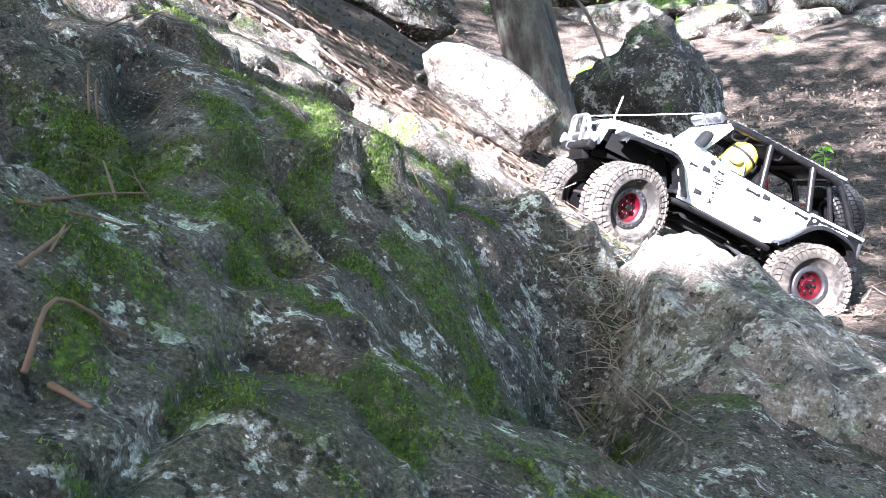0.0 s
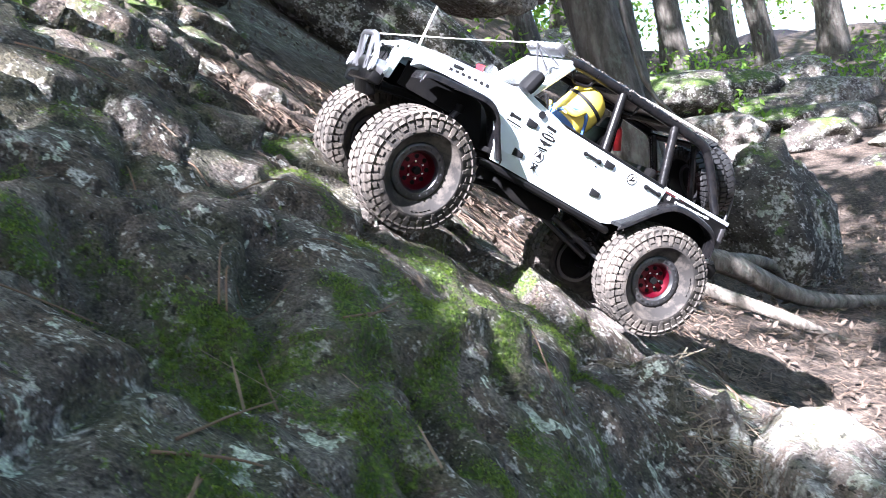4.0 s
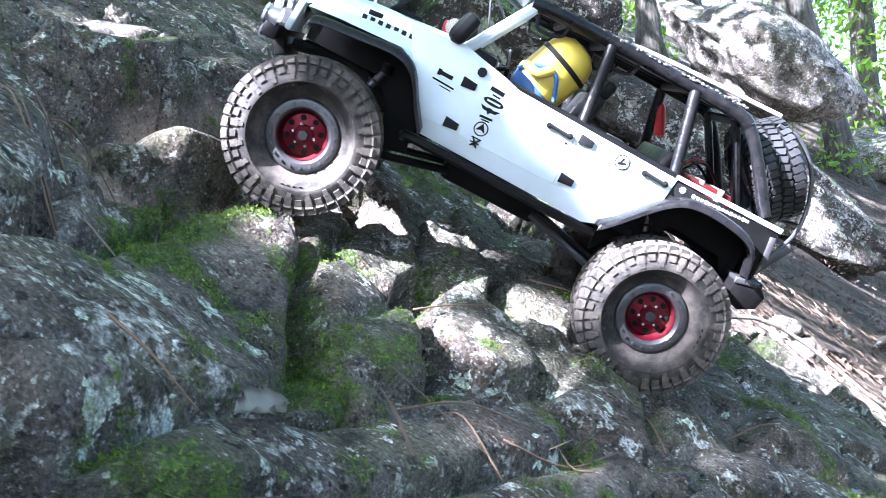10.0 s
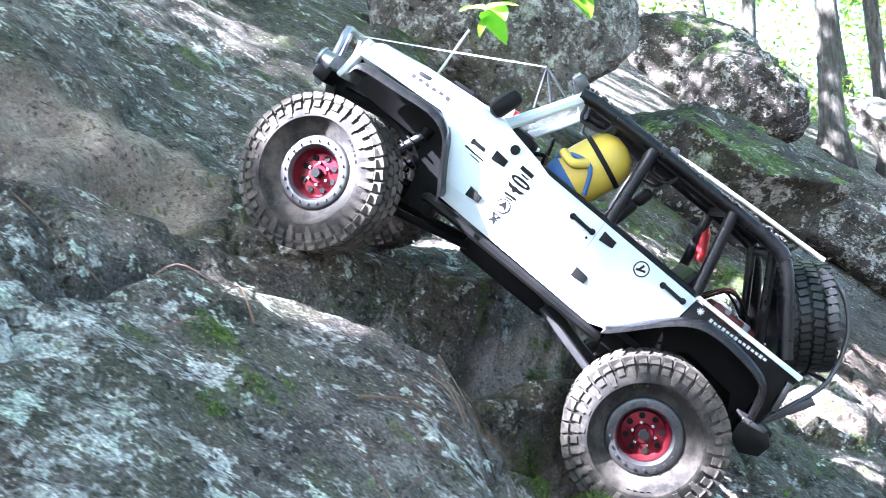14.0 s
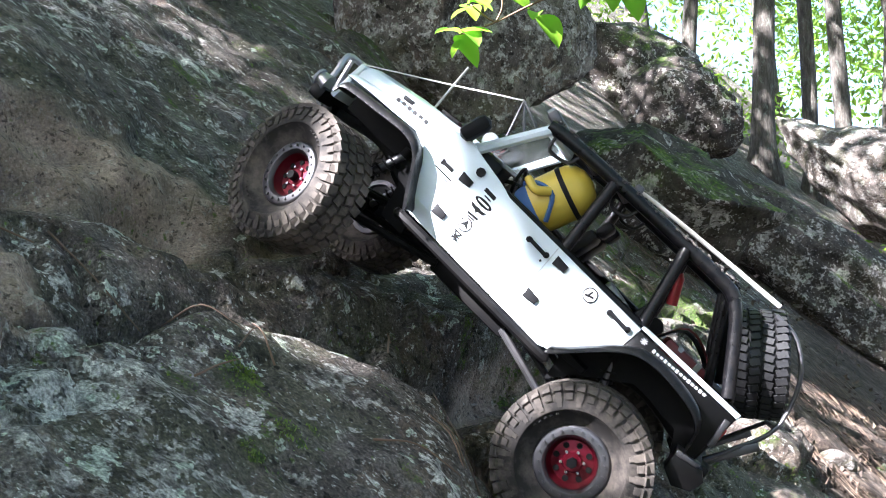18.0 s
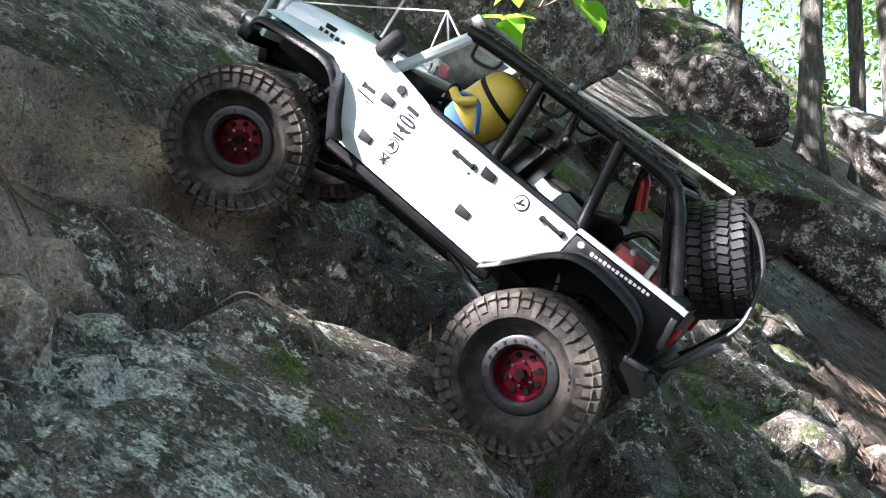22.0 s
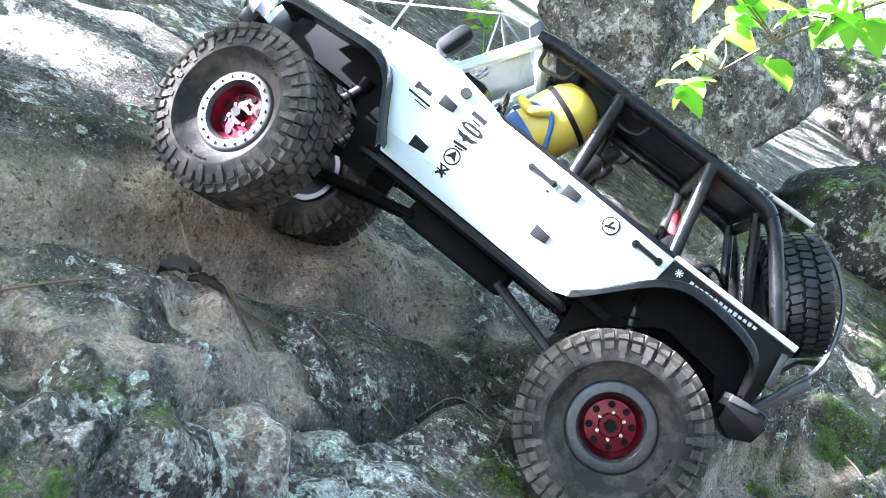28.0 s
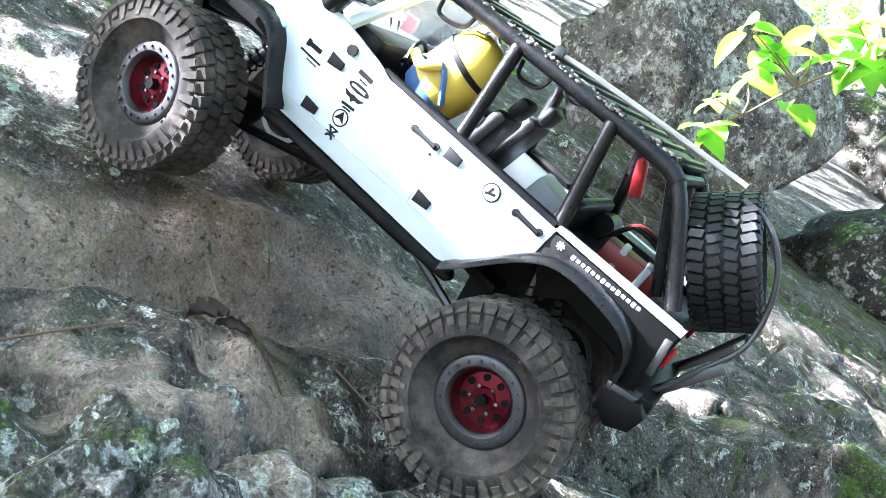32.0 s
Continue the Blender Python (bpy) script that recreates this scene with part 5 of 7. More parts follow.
def sprout(at, n, ln, seed, label):
    root = new("sprout")
    root.matrix_basis = pose(*at)
    rnd = random.Random(seed)
    bm = bmesh.new()
    tube(bm, arc([(0, 0, -0.01), (0.004, 0.002, ln * 0.6), (0.0, 0.006, ln * 1.2)], 4), 0.0016, 5, 0.0008)
    part("stem", bm, MAT_LEAF, root, "", 180)
    for k in range(n):
        a, h = rnd.uniform(0, 6.28), ln * (0.5 + 0.75 * k / n)
        o = Vector((math.cos(a), math.sin(a), rnd.uniform(-0.2, 0.5))) * ln * rnd.uniform(0.4, 0.7)
        side = Vector((-math.sin(a), math.cos(a), 0)) * ln * 0.11
        bm = bmesh.new()
        c = Vector((0, 0, h))
        vs = [bm.verts.new(q) for q in (c, c + o * 0.5 + side, c + o - Vector((0, 0, ln * 0.15)), c + o * 0.5 - side)]
        bm.faces.new((vs[0], vs[1], vs[2]))
        bm.faces.new((vs[0], vs[2], vs[3]))
        part("leaf", bm, MAT_LEAF, root, "", 180)
    tagged(root, label, "plant", "sprouts")


sprout(at_ground(-1.58, 1.43, 0.02), 14, 0.09, 3, "small bright green sprout growing from a crack")
sprout(at_ground(-0.02, 2.35, 0.0), 14, 0.09, 5, "small green seedling on the needle-strewn slope")
sprout(at_ground(0.95, 2.4, 0.0), 12, 0.07, 7, "small green seedling on the forest floor")
sprout(at_ground(0.0, 0.385, -0.032), 12, 0.026, 9, "bright green broad-leaved seedling at the foot of the rock")
sprout(at_ground(0.55, 3.6, 0.0), 14, 0.14, 11, "green seedling on the forest floor")


# ---- the radio-controlled truck: x ahead, y to its left, z up from the axles' height ----
MAT_PAINT = plain("white_paint", (0.65, 0.73, 0.775), 0.32, 0.0, 0.10, (0.45, 0.42, 0.38), 0.5, 0.0, 30.0)
MAT_BLACK = plain("black_plastic", (0.0035, 0.0035, 0.004), 0.40, 0.0, 0.14, (0.04, 0.034, 0.029), 0.0, 0.15, 110.0, 0.15)
MAT_CAGE = plain("black_cage", (0.004, 0.004, 0.005), 0.30, 0.0, 0.10, (0.10, 0.085, 0.072), 0.0, 0.3, 330.0, 0.25)
MAT_DARK = plain("black_chassis", (0.004, 0.004, 0.0045), 0.6, 0.0, 0.15, (0.03, 0.025, 0.02), shine=0.1)
MAT_RUBBER = plain("dusty_rubber", (0.022, 0.020, 0.019), 0.85, 0.0, 0.75, (0.16, 0.134, 0.113), 0.0, 0.5, 90.0, 0.25)
MAT_TREAD = plain("dusty_tread", (0.045, 0.040, 0.036), 0.9, 0.0, 0.85, (0.20, 0.168, 0.142), 0.0, 0.4, 80.0, 0.25)
MAT_CLEANTREAD = plain("clean_tread", (0.010, 0.010, 0.011), 0.5, 0.0, 0.12, (0.06, 0.055, 0.05), 0.0, 0.3, 80.0, 0.4)
MAT_RED = plain("red_anodised", (0.115, 0.003, 0.014), 0.32, 0.7, 0.15)
MAT_STEEL = plain("grey_steel", (0.085, 0.085, 0.092), 0.42, 0.8, 0.4, (0.13, 0.11, 0.10))
MAT_HOOP = plain("scuffed_steel", (0.36, 0.36, 0.39), 0.32, 0.85, 0.25, (0.16, 0.14, 0.12))
MAT_CHROME = plain("bright_steel", (0.62, 0.62, 0.65), 0.2, 1.0, 0.2)
MAT_SEAM = plain("seam_shadow", (0.42, 0.45, 0.47), 0.5)
MAT_DECAL = plain("black_decal", (0.010, 0.010, 0.011), 0.55, shine=0.12)
MAT_PALEDECAL = plain("pale_decal", (0.62, 0.62, 0.62), 0.5)
MAT_REDPLASTIC = plain("red_plastic", (0.42, 0.016, 0.022), 0.35)
MAT_DULLRED = plain("dull_red_wrap", (0.13, 0.012, 0.012), 0.5)
MAT_GRIT = litter_material("dark_grit", (0.010, 0.009, 0.009), (0.14, 0.125, 0.11))
MAT_GREYPLASTIC = plain("grey_plastic", (0.30, 0.31, 0.32), 0.5, 0.0, 0.2)
MAT_YELLOW = plain("yellow_vinyl", (0.55, 0.41, 0.05), 0.4)
MAT_BLUE = plain("blue_cloth", (0.06, 0.13, 0.32), 0.8)
MAT_CORD = plain("pale_cord", (0.50, 0.48, 0.44), 0.6)
MAT_LAMP = plain("lamp_lens", (0.30, 0.31, 0.34), 0.12, 0.3)
glass = Nodes("clear_plastic", 0.05)
glass.colour((0.9, 0.95, 0.97))
glass.b.inputs["Transmission Weight"].default_value = 0.95
glass.b.inputs["IOR"].default_value = 1.2
MAT_GLASS = glass.mat

R_TYRE, HALF = 0.0615, 0.0215
AXLE_X, TRACK = 0.1565, 0.0885


def build_wheel(name, parent, side, rubber=None, tread=None):
    """Tyre with lugs, beadlock ring, red centre; its outer face looks along +y, or -y where side is -1."""
    wheel = new(name)
    wheel.parent = parent
    bm = bmesh.new()
    r, h = R_TYRE - 0.0022, HALF
    half = [(r + 0.0004, 0.0), (r, h * 0.52), (r - 0.0014, h * 0.76), (r - 0.0055, h * 0.96), (0.0490, h * 1.05), (0.0455, h * 1.10), (0.0432, h * 1.13), (0.0420, h * 1.12), (0.0412, h * 1.05), (0.0385, h * 0.88), (0.0345, h * 0.70), (0.0310, h * 0.58), (0.0285, h * 0.50)]
    lathe(bm, [(a, -b) for a, b in half[:0:-1]] + half, 60)
    part("tyre", bm, rubber or MAT_RUBBER, wheel, "black rubber tyre, dusted with soil", 30)
    bm = bmesh.new()
    n = 40
    for k in range(n):
        a = 360 * k / n
        for row, (y, w, d, shift) in enumerate(((-0.0165, 0.0095, 0.0072, 0.0), (-0.0055, 0.0085, 0.0070, 0.5), (0.0055, 0.0085, 0.0070, 0.0), (0.0165, 0.0095, 0.0072, 0.5))):
            m = pose(0, 0, 0, 0, a + 360 * shift / n, 0) @ pose(0, y, R_TYRE - 0.0032, 0, 0, 14 if row % 2 else -14) @ Matrix.Diagonal((d, w, 0.0064, 1))
            bmesh.ops.create_cube(bm, size=1.0, matrix=m)
        for s in (-1, 1):
            turn = pose(0, 0, 0, 0, a + 360 * (0.25 if s > 0 else 0.0) / n, 0)
            bmesh.ops.create_cube(bm, size=1.0, matrix=turn @ pose(0, s * h * 0.90, R_TYRE - 0.0042, -42 * s, 0, 0) @ Matrix.Diagonal((0.0060, 0.0078, 0.0042, 1)))
            if k % 2:
                bmesh.ops.create_cube(bm, size=1.0, matrix=turn @ pose(0, s * h * 1.085, R_TYRE - 0.0152, -80 * s, 0, 0) @ Matrix.Diagonal((0.0036, 0.0046, 0.0022, 1)))
            bmesh.ops.create_cube(bm, size=1.0, matrix=turn @ pose(0, s * h * 1.015, R_TYRE - 0.0100, -76 * s, 0, 0) @ Matrix.Diagonal((0.0052, 0.0076 if k % 2 else 0.0050, 0.0030, 1)))
    tagged(part("tread", bm, tread or MAT_TREAD, wheel, "chunky rubber tread lugs", 30), kind="stuff")
    for k in range(9):
        bm = bmesh.new()
        bmesh.ops.create_cube(bm, size=1.0, matrix=pose(0, 0, 0, 0, 16 + 7 * k + (0 if k < 5 else 130), 0) @ pose(0, side * (h * 0.97), 0.0400, side * 38, 0, 0) @ Matrix.Diagonal((0.0022, 0.0010, 0.0036, 1)))
        part("raised_mark", bm, MAT_RUBBER, wheel)
    bm = bmesh.new()
    lathe(bm, [(0.0197, side * 0.0085), (0.0205, side * 0.0120), (0.0222, side * 0.0138), (0.0275, side * 0.0140), (0.0290, side * 0.0132), (0.0300, side * 0.0110), (0.0290, -side * 0.0150), (0.0245, -side * 0.015), (0.0235, -side * 0.004)], 40)
    part("rim", bm, MAT_STEEL, wheel, "dull grey steel beadlock rim")
    bm = bmesh.new()
    for k in range(20):
        a = 2 * math.pi * k / 20
        disc(bm, 0.0011, 0.0016, (0.0252 * math.cos(a), side * 0.0146, 0.0252 * math.sin(a)), "Y", 6)
    part("bolt_ring", bm, MAT_STEEL, wheel, "ring of small steel bolts")
    bm = bmesh.new()
    lathe(bm, [(0.0001, side * 0.0052), (0.0070, side * 0.0052), (0.0080, side * 0.0038), (0.0165, side * 0.0026), (0.0192, side * 0.0070), (0.0196, side * 0.0100), (0.0196, -side * 0.002), (0.0001, -side * 0.002)], 40)
    part("wheel_centre", bm, MAT_RED, wheel, "deep red anodised wheel centre")
    bm = bmesh.new()
    disc(bm, 0.0285, 0.003, (0, -side * 0.0105, 0), "Y", 28)
    part("backing_plate", bm, MAT_DARK, wheel)
    for k in range(8):
        a = 2 * math.pi * (k + 0.5) / 8
        bm = bmesh.new()
        disc(bm, 0.0024, 0.0012, (0.0135 * math.cos(a), side * 0.0036, 0.0135 * math.sin(a)), "Y", 10)
        part("hole", bm, MAT_DARK, wheel)
    for k in range(6):
        a = 2 * math.pi * k / 6
        bm = bmesh.new()
        disc(bm, 0.0013, 0.003, (0.0088 * math.cos(a), side * 0.0048, 0.0088 * math.sin(a)), "Y", 6)
        part("nut", bm, MAT_CHROME, wheel)
    bm = bmesh.new()
    disc(bm, 0.0042, 0.006, (0, side * 0.0080, 0), "Y", 6)
    part("hub", bm, MAT_DARK, wheel)
    return wheel


def build_truck():
    truck = new("rc_truck")
    tagged(truck, "white four-door radio-controlled crawler truck with a black roll cage", "toy car")

    def add(name, mat, make, label="", parent=None, ang=38):
        bm = bmesh.new()
        make(bm)
        return part(name, bm, mat, parent or truck, label, ang)

    # sides: a flat upper door panel and a tucked-in rocker below its crease
    upper = [(0.120, 0.116), (0.110, 0.098), (0.098, 0.080), (0.0835, 0.056), (-0.096, 0.0575), (-0.1215, 0.0855), (-0.1235, 0.1065), (0.022, 0.1090), (0.036, 0.1135), (0.060, 0.1180), (0.075, 0.1215)]
    for s in (1, -1):
        add("side_panel", MAT_PAINT, lambda bm: prism(bm, upper, s * 0.0795, s * 0.0835, 0.0006), "glossy white door panels")

        def rocker(bm):
            a = [(0.0835, 0.0835, 0.056), (-0.096, 0.0835, 0.0575), (-0.0865, 0.0775, 0.0455), (-0.0735, 0.0765, 0.0405), (0.0775, 0.0765, 0.0430)]
            v = [bm.verts.new((x, s * y, z)) for x, y, z in a]
            w = [bm.verts.new((x, s * (y - 0.004), z)) for x, y, z in a]
            n = len(v)
            bm.faces.new(v)
            bm.faces.new(w[::-1])
            for i in range(n):
                bm.faces.new((v[i], w[i], w[(i + 1) % n], v[(i + 1) % n]))
        add("rocker", MAT_PAINT, rocker)
        add("sill_bar", MAT_BLACK, lambda bm: tube(bm, arc([(0.088, s * 0.068, 0.034), (0.07, s * 0.076, 0.037), (-0.07, s * 0.076, 0.036), (-0.085, s * 0.068, 0.036)], 5), 0.0042, 8), "black rock slider")
        quarter = [(-0.1222, 0.0870), (-0.146, 0.098), (-0.184, 0.0955), (-0.2015, 0.0865), (-0.2085, 0.062), (-0.2160, 0.062), (-0.2175, 0.1060), (-0.1235, 0.1050)]
        add("rear_quarter", MAT_BLACK, lambda bm: prism(bm, quarter, s * 0.0790, s * 0.0825, 0.0005), "speckled black rear quarter panel")
        add("top_rail", MAT_PAINT, lambda bm: prism(bm, [(-0.1225, 0.1065), (-0.2185, 0.1065), (-0.2185, 0.1110), (-0.1235, 0.1100)], s * 0.0745, s * 0.0838, 0.0005), "white tub rail")
        # door seam, handles, hinges, round badge, filler cap
        add("door_seam", MAT_SEAM, lambda bm: prism(bm, [(-0.0345, 0.1085), (-0.0337, 0.1085), (-0.0367, 0.058), (-0.0375, 0.058)], s * 0.0836, s * 0.0838))
        for hx, hz in ((-0.0225, 0.0968), (-0.1075, 0.0988)):
            def handle(bm):
                tube(bm, [(hx + 0.0105, s * 0.0855, hz + 0.0005), (hx - 0.0085, s * 0.0858, hz - 0.0005)], 0.0016, 8)
                disc(bm, 0.0026, 0.0024, (hx + 0.010, s * 0.0846, hz), "Y", 10)
                disc(bm, 0.0026, 0.0024, (hx - 0.0085, s * 0.0846, hz), "Y", 10)
            add("door_handle", MAT_DECAL, handle, "small black door handle")
        for hx, hz in ((0.0585, 0.0955), (0.0568, 0.0615), (-0.0445, 0.0990), (-0.0450, 0.0648)):
            add("hinge", MAT_DECAL, lambda bm: prism(bm, [(hx + 0.0062, hz + 0.0042), (hx + 0.0058, hz - 0.0040), (hx - 0.0062, hz - 0.0026), (hx - 0.0060, hz + 0.0030)], s * 0.0836, s * 0.0856, 0.0005), "black door hinge")
        add("lock", MAT_DECAL, lambda bm: disc(bm, 0.0011, 0.001, (-0.0305, s * 0.0838, 0.0905), "Y", 8))
        badge = add("round_badge", MAT_DECAL, lambda bm: disc(bm, 0.0062, 0.0007, (-0.0775, s * 0.0838, 0.0981), "Y", 24), "round black and white badge")
        add("badge_ring", MAT_PALEDECAL, lambda bm: disc(bm, 0.0052, 0.0007, (-0.0775, s * 0.0842, 0.0981), "Y", 24), "", badge)
        add("badge_mark", MAT_DECAL, lambda bm: (box(bm, (0.0075, 0.0006, 0.0018), (-0.0775, s * 0.0846, 0.0970), (0, 20, 0)), box(bm, (0.0018, 0.0006, 0.0050), (-0.0768, s * 0.0846, 0.0990), (0, -15, 0))), "", badge)
        add("filler_cap", MAT_DECAL, lambda bm: disc(bm, 0.0040, 0.003, (0.0537, s * 0.0846, 0.1085), "Y", 8), "black round knob")
        # decals as plain bars of their size
        marks = [(0.0780, 0.0935, 0.012, 0.0032, 0), (0.0835, 0.0935, 0.003, 0.0050, 0), (0.0770, 0.0868, 0.019, 0.0014, -2), (0.0740, 0.0840, 0.010, 0.0008, -2),
                 (0.0360, 0.1010, 0.012, 0.0034, -3), (0.0350, 0.0970, 0.007, 0.0012, -3), (0.0345, 0.0786, 0.011, 0.0020, 4), (0.0342, 0.0764, 0.007, 0.0012, 4),
                 (0.0337, 0.0610, 0.0085, 0.0010, 0), (0.0335, 0.0572, 0.0090, 0.0014, 50), (0.0335, 0.0572, 0.0090, 0.0014, -50), (0.0336, 0.0572, 0.0080, 0.0010, 0), (0.0336, 0.0556, 0.0050, 0.0010, 0)]
        for x, z, ln, ht, a in marks:
            add("decal", MAT_DECAL, lambda bm: box(bm, (ln, 0.0004, ht), (x, s * 0.08385, z), (0, a, 0)))
        oval = [(math.cos(a * 0.3927), math.sin(a * 0.3927)) for a in range(16)]
        mark = add("oval_decal", MAT_DECAL, lambda bm: prism(bm, [(0.0348 + 0.0088 * x, 0.0918 + 0.0030 * z) for x, z in oval], s * 0.0836, s * 0.0841), "black oval emblem")
        add("emblem_bar", MAT_PALEDECAL, lambda bm: box(bm, (0.0115, 0.0004, 0.0016), (0.0348, s * 0.0842, 0.0918)), "", mark)
        add("winged_decal", MAT_DECAL, lambda bm: prism(bm, [(0.0435, 0.0872), (0.0380, 0.0862), (0.0350, 0.0870), (0.0320, 0.0862), (0.0262, 0.0872), (0.0295, 0.0838), (0.0332, 0.0836), (0.0350, 0.0814), (0.0368, 0.0836), (0.0404, 0.0838)], s * 0.0836, s * 0.0841), "black winged emblem")
        mark = add("round_decal", MAT_DECAL, lambda bm: prism(bm, [(0.0340 + 0.0060 * x, 0.0692 + 0.0060 * z) for x, z in oval], s * 0.0836, s * 0.0840), "black round emblem")
        add("emblem_field", MAT_PALEDECAL, lambda bm: prism(bm, [(0.0340 + 0.0050 * x, 0.0692 + 0.0050 * z) for x, z in oval], s * 0.0838, s * 0.0842), "", mark)
        add("emblem_mark", MAT_DECAL, lambda bm: prism(bm, [(0.0340, 0.0742), (0.0382, 0.0668), (0.0340, 0.0684), (0.0298, 0.0668)], s * 0.0840, s * 0.0844), "", mark)
        for k in range(7):
            add("decal", MAT_DECAL, lambda bm: box(bm, (0.0040, 0.0004, 0.0042), (0.1570 - 0.0068 * k, s * (0.0622 + 0.0011 * k), 0.1035 + 0.0006 * k), (0, 0, -9 * s)))
        for k in range(14):
            add("decal", MAT_PALEDECAL, lambda bm: box(bm, (0.0024, 0.0004, 0.0020 if k % 3 else 0.0028), (-0.1415 - 0.0037 * k, s * 0.0828, 0.1008 + 0.0002 * k)))
        for a in (0, 45, 90, 135):
            add("decal", MAT_PALEDECAL, lambda bm: box(bm, (0.0056, 0.0004, 0.0007), (-0.1312, s * 0.0828, 0.1012), (0, a, 0)))

        # fender flares: a rolled strip over each wheel
        def flare(bm, line, inner, outer):
            rows = [[bm.verts.new((x + dx, s * y, z + dz)) for y, dx, dz in ((inner, 0, 0.001), (outer - 0.004, 0, 0.0012), (outer, 0, -0.001), (outer + 0.0005, 0, -0.0055), (outer - 0.002, 0, -0.0060), (outer - 0.003, 0, -0.0025), (inner, 0, -0.003))] for x, z in line]
            for a, b in zip(rows, rows[1:]):
                for k in range(len(a)):
                    bm.faces.new((a[k], a[(k + 1) % len(a)], b[(k + 1) % len(a)], b[k]))
            bm.faces.new(rows[0])
            bm.faces.new(rows[-1][::-1])
        front = [(p.x, p.z) for p in arc([(0.190, 0, 0.0800), (0.184, 0, 0.0875), (0.150, 0, 0.0915), (0.118, 0, 0.0940), (0.101, 0, 0.0860), (0.088, 0, 0.066), (0.0755, 0, 0.0475)], 5)]
        back = [(p.x, p.z) for p in arc([(-0.0835, 0, 0.0480), (-0.092, 0, 0.0555), (-0.123, 0, 0.0880), (-0.146, 0, 0.0985), (-0.183, 0, 0.0960), (-0.2015, 0, 0.0865), (-0.2080, 0, 0.0660)], 5)]
        add("front_flare", MAT_CAGE, lambda bm: flare(bm, front, 0.0600, 0.1000), "black front fender flare", None, 60)
        add("rear_flare", MAT_CAGE, lambda bm: flare(bm, back, 0.0785, 0.1000), "black rear fender flare", None, 60)

        def fender(bm):
            line = [(0.196, 0.0910, 0.0960), (0.170, 0.0935, 0.1000), (0.140, 0.0950, 0.1060), (0.118, 0.0965, 0.1120), (0.104, 0.0905, 0.1160)]
            rows = [[bm.verts.new(q) for q in ((x, s * 0.0880, lo), (x, s * 0.074, lo + 0.0035), (x, s * 0.060, hi), (x, s * 0.058, lo - 0.004))] for x, lo, hi in line]
            for a, b in zip(rows, rows[1:]):
                for k in range(4):
                    bm.faces.new((a[k], a[(k + 1) % 4], b[(k + 1) % 4], b[k]))
            bm.faces.new(rows[0])
            bm.faces.new(rows[-1][::-1])
        add("fender", MAT_PAINT, fender, "white front fender")
        add("inner_arch", MAT_DARK, lambda bm: prism(bm, [(0.195, 0.092), (0.105, 0.092), (0.082, 0.050), (0.080, 0.020), (0.105, 0.020), (0.112, 0.050), (0.130, 0.066), (0.195, 0.066)], s * 0.040, s * 0.044))
        add("rear_arch", MAT_DARK, lambda bm: prism(bm, [(-0.090, 0.050), (-0.125, 0.096), (-0.212, 0.096), (-0.212, 0.040), (-0.195, 0.066), (-0.150, 0.070), (-0.110, 0.040), (-0.095, 0.020)], s * 0.046, s * 0.050))
        # mirror, headlamp, bumper lamp
        add("mirror", MAT_DECAL, lambda bm: (box(bm, (0.014, 0.020, 0.027), (0.0815, s * 0.0860, 0.1315), (0, -18, 10 * s), 0.0058), tube(bm, [(0.080, s * 0.075, 0.119), (0.081, s * 0.082, 0.125)], 0.0022, 6)), "black door mirror")
        lamp = add("headlamp", MAT_CHROME, lambda bm: disc(bm, 0.0115, 0.006, (0.2075, s * 0.034, 0.0900), "X", 24), "round headlamp in a bright ring")
        add("lens", MAT_LAMP, lambda bm: disc(bm, 0.0100, 0.004, (0.2105, s * 0.034, 0.0900), "X", 24, 0.0075), "", lamp)
        spot = add("driving_lamp", MAT_HOOP, lambda bm: disc(bm, 0.0090, 0.011, (0.2240, s * 0.0540, 0.0700), "X", 20, 0.0065), "round driving lamp on the bumper")
        add("lens", MAT_LAMP, lambda bm: disc(bm, 0.0082, 0.0025, (0.2300, s * 0.0540, 0.0700), "X", 20), "", spot)

    # bonnet
    def hood(bm):
        sections = [(0.207, 0.050, 0.0900, 0.1030), (0.200, 0.054, 0.0940, 0.1080), (0.160, 0.059, 0.0985, 0.1145), (0.110, 0.066, 0.1040, 0.1190), (0.072, 0.073, 0.1100, 0.1225)]
        rows = []
        for x, hw, lo, hi in sections:
            prof = [(-hw, lo), (-hw, hi - 0.006), (-hw * 0.93, hi - 0.001), (-hw * 0.55, hi + 0.0022), (0, hi + 0.0035), (hw * 0.55, hi + 0.0022), (hw * 0.93, hi - 0.001), (hw, hi - 0.006), (hw, lo)]
            rows.append([bm.verts.new((x, y, z)) for y, z in prof])
        for a, b in zip(rows, rows[1:]):
            for k in range(len(a) - 1):
                bm.faces.new((a[k], a[k + 1], b[k + 1], b[k]))
        bm.faces.new(rows[0])
        bm.faces.new(rows[-1][::-1])
    add("hood", MAT_PAINT, hood, "white bonnet")
    grille = add("grille", MAT_PAINT, lambda bm: box(bm, (0.006, 0.106, 0.040), (0.2085, 0, 0.0850), (0, -6, 0), 0.002), "white grille")
    for k in range(7):
        add("slot", MAT_DECAL, lambda bm: box(bm, (0.003, 0.0045, 0.024), (0.2120, (k - 3) * 0.0075, 0.0870), (0, -6, 0), 0.001), "", grille)
    for s in (1, -1):
        add("hood_latch", MAT_DECAL, lambda bm: box(bm, (0.012, 0.004, 0.004), (0.150, s * 0.0595, 0.1095), (0, 6, 0), 0.001), "black bonnet latch")
    add("hood_vent", MAT_DECAL, lambda bm: box(bm, (0.020, 0.030, 0.003), (0.128, 0, 0.1225), (0, 5, 0), 0.001))
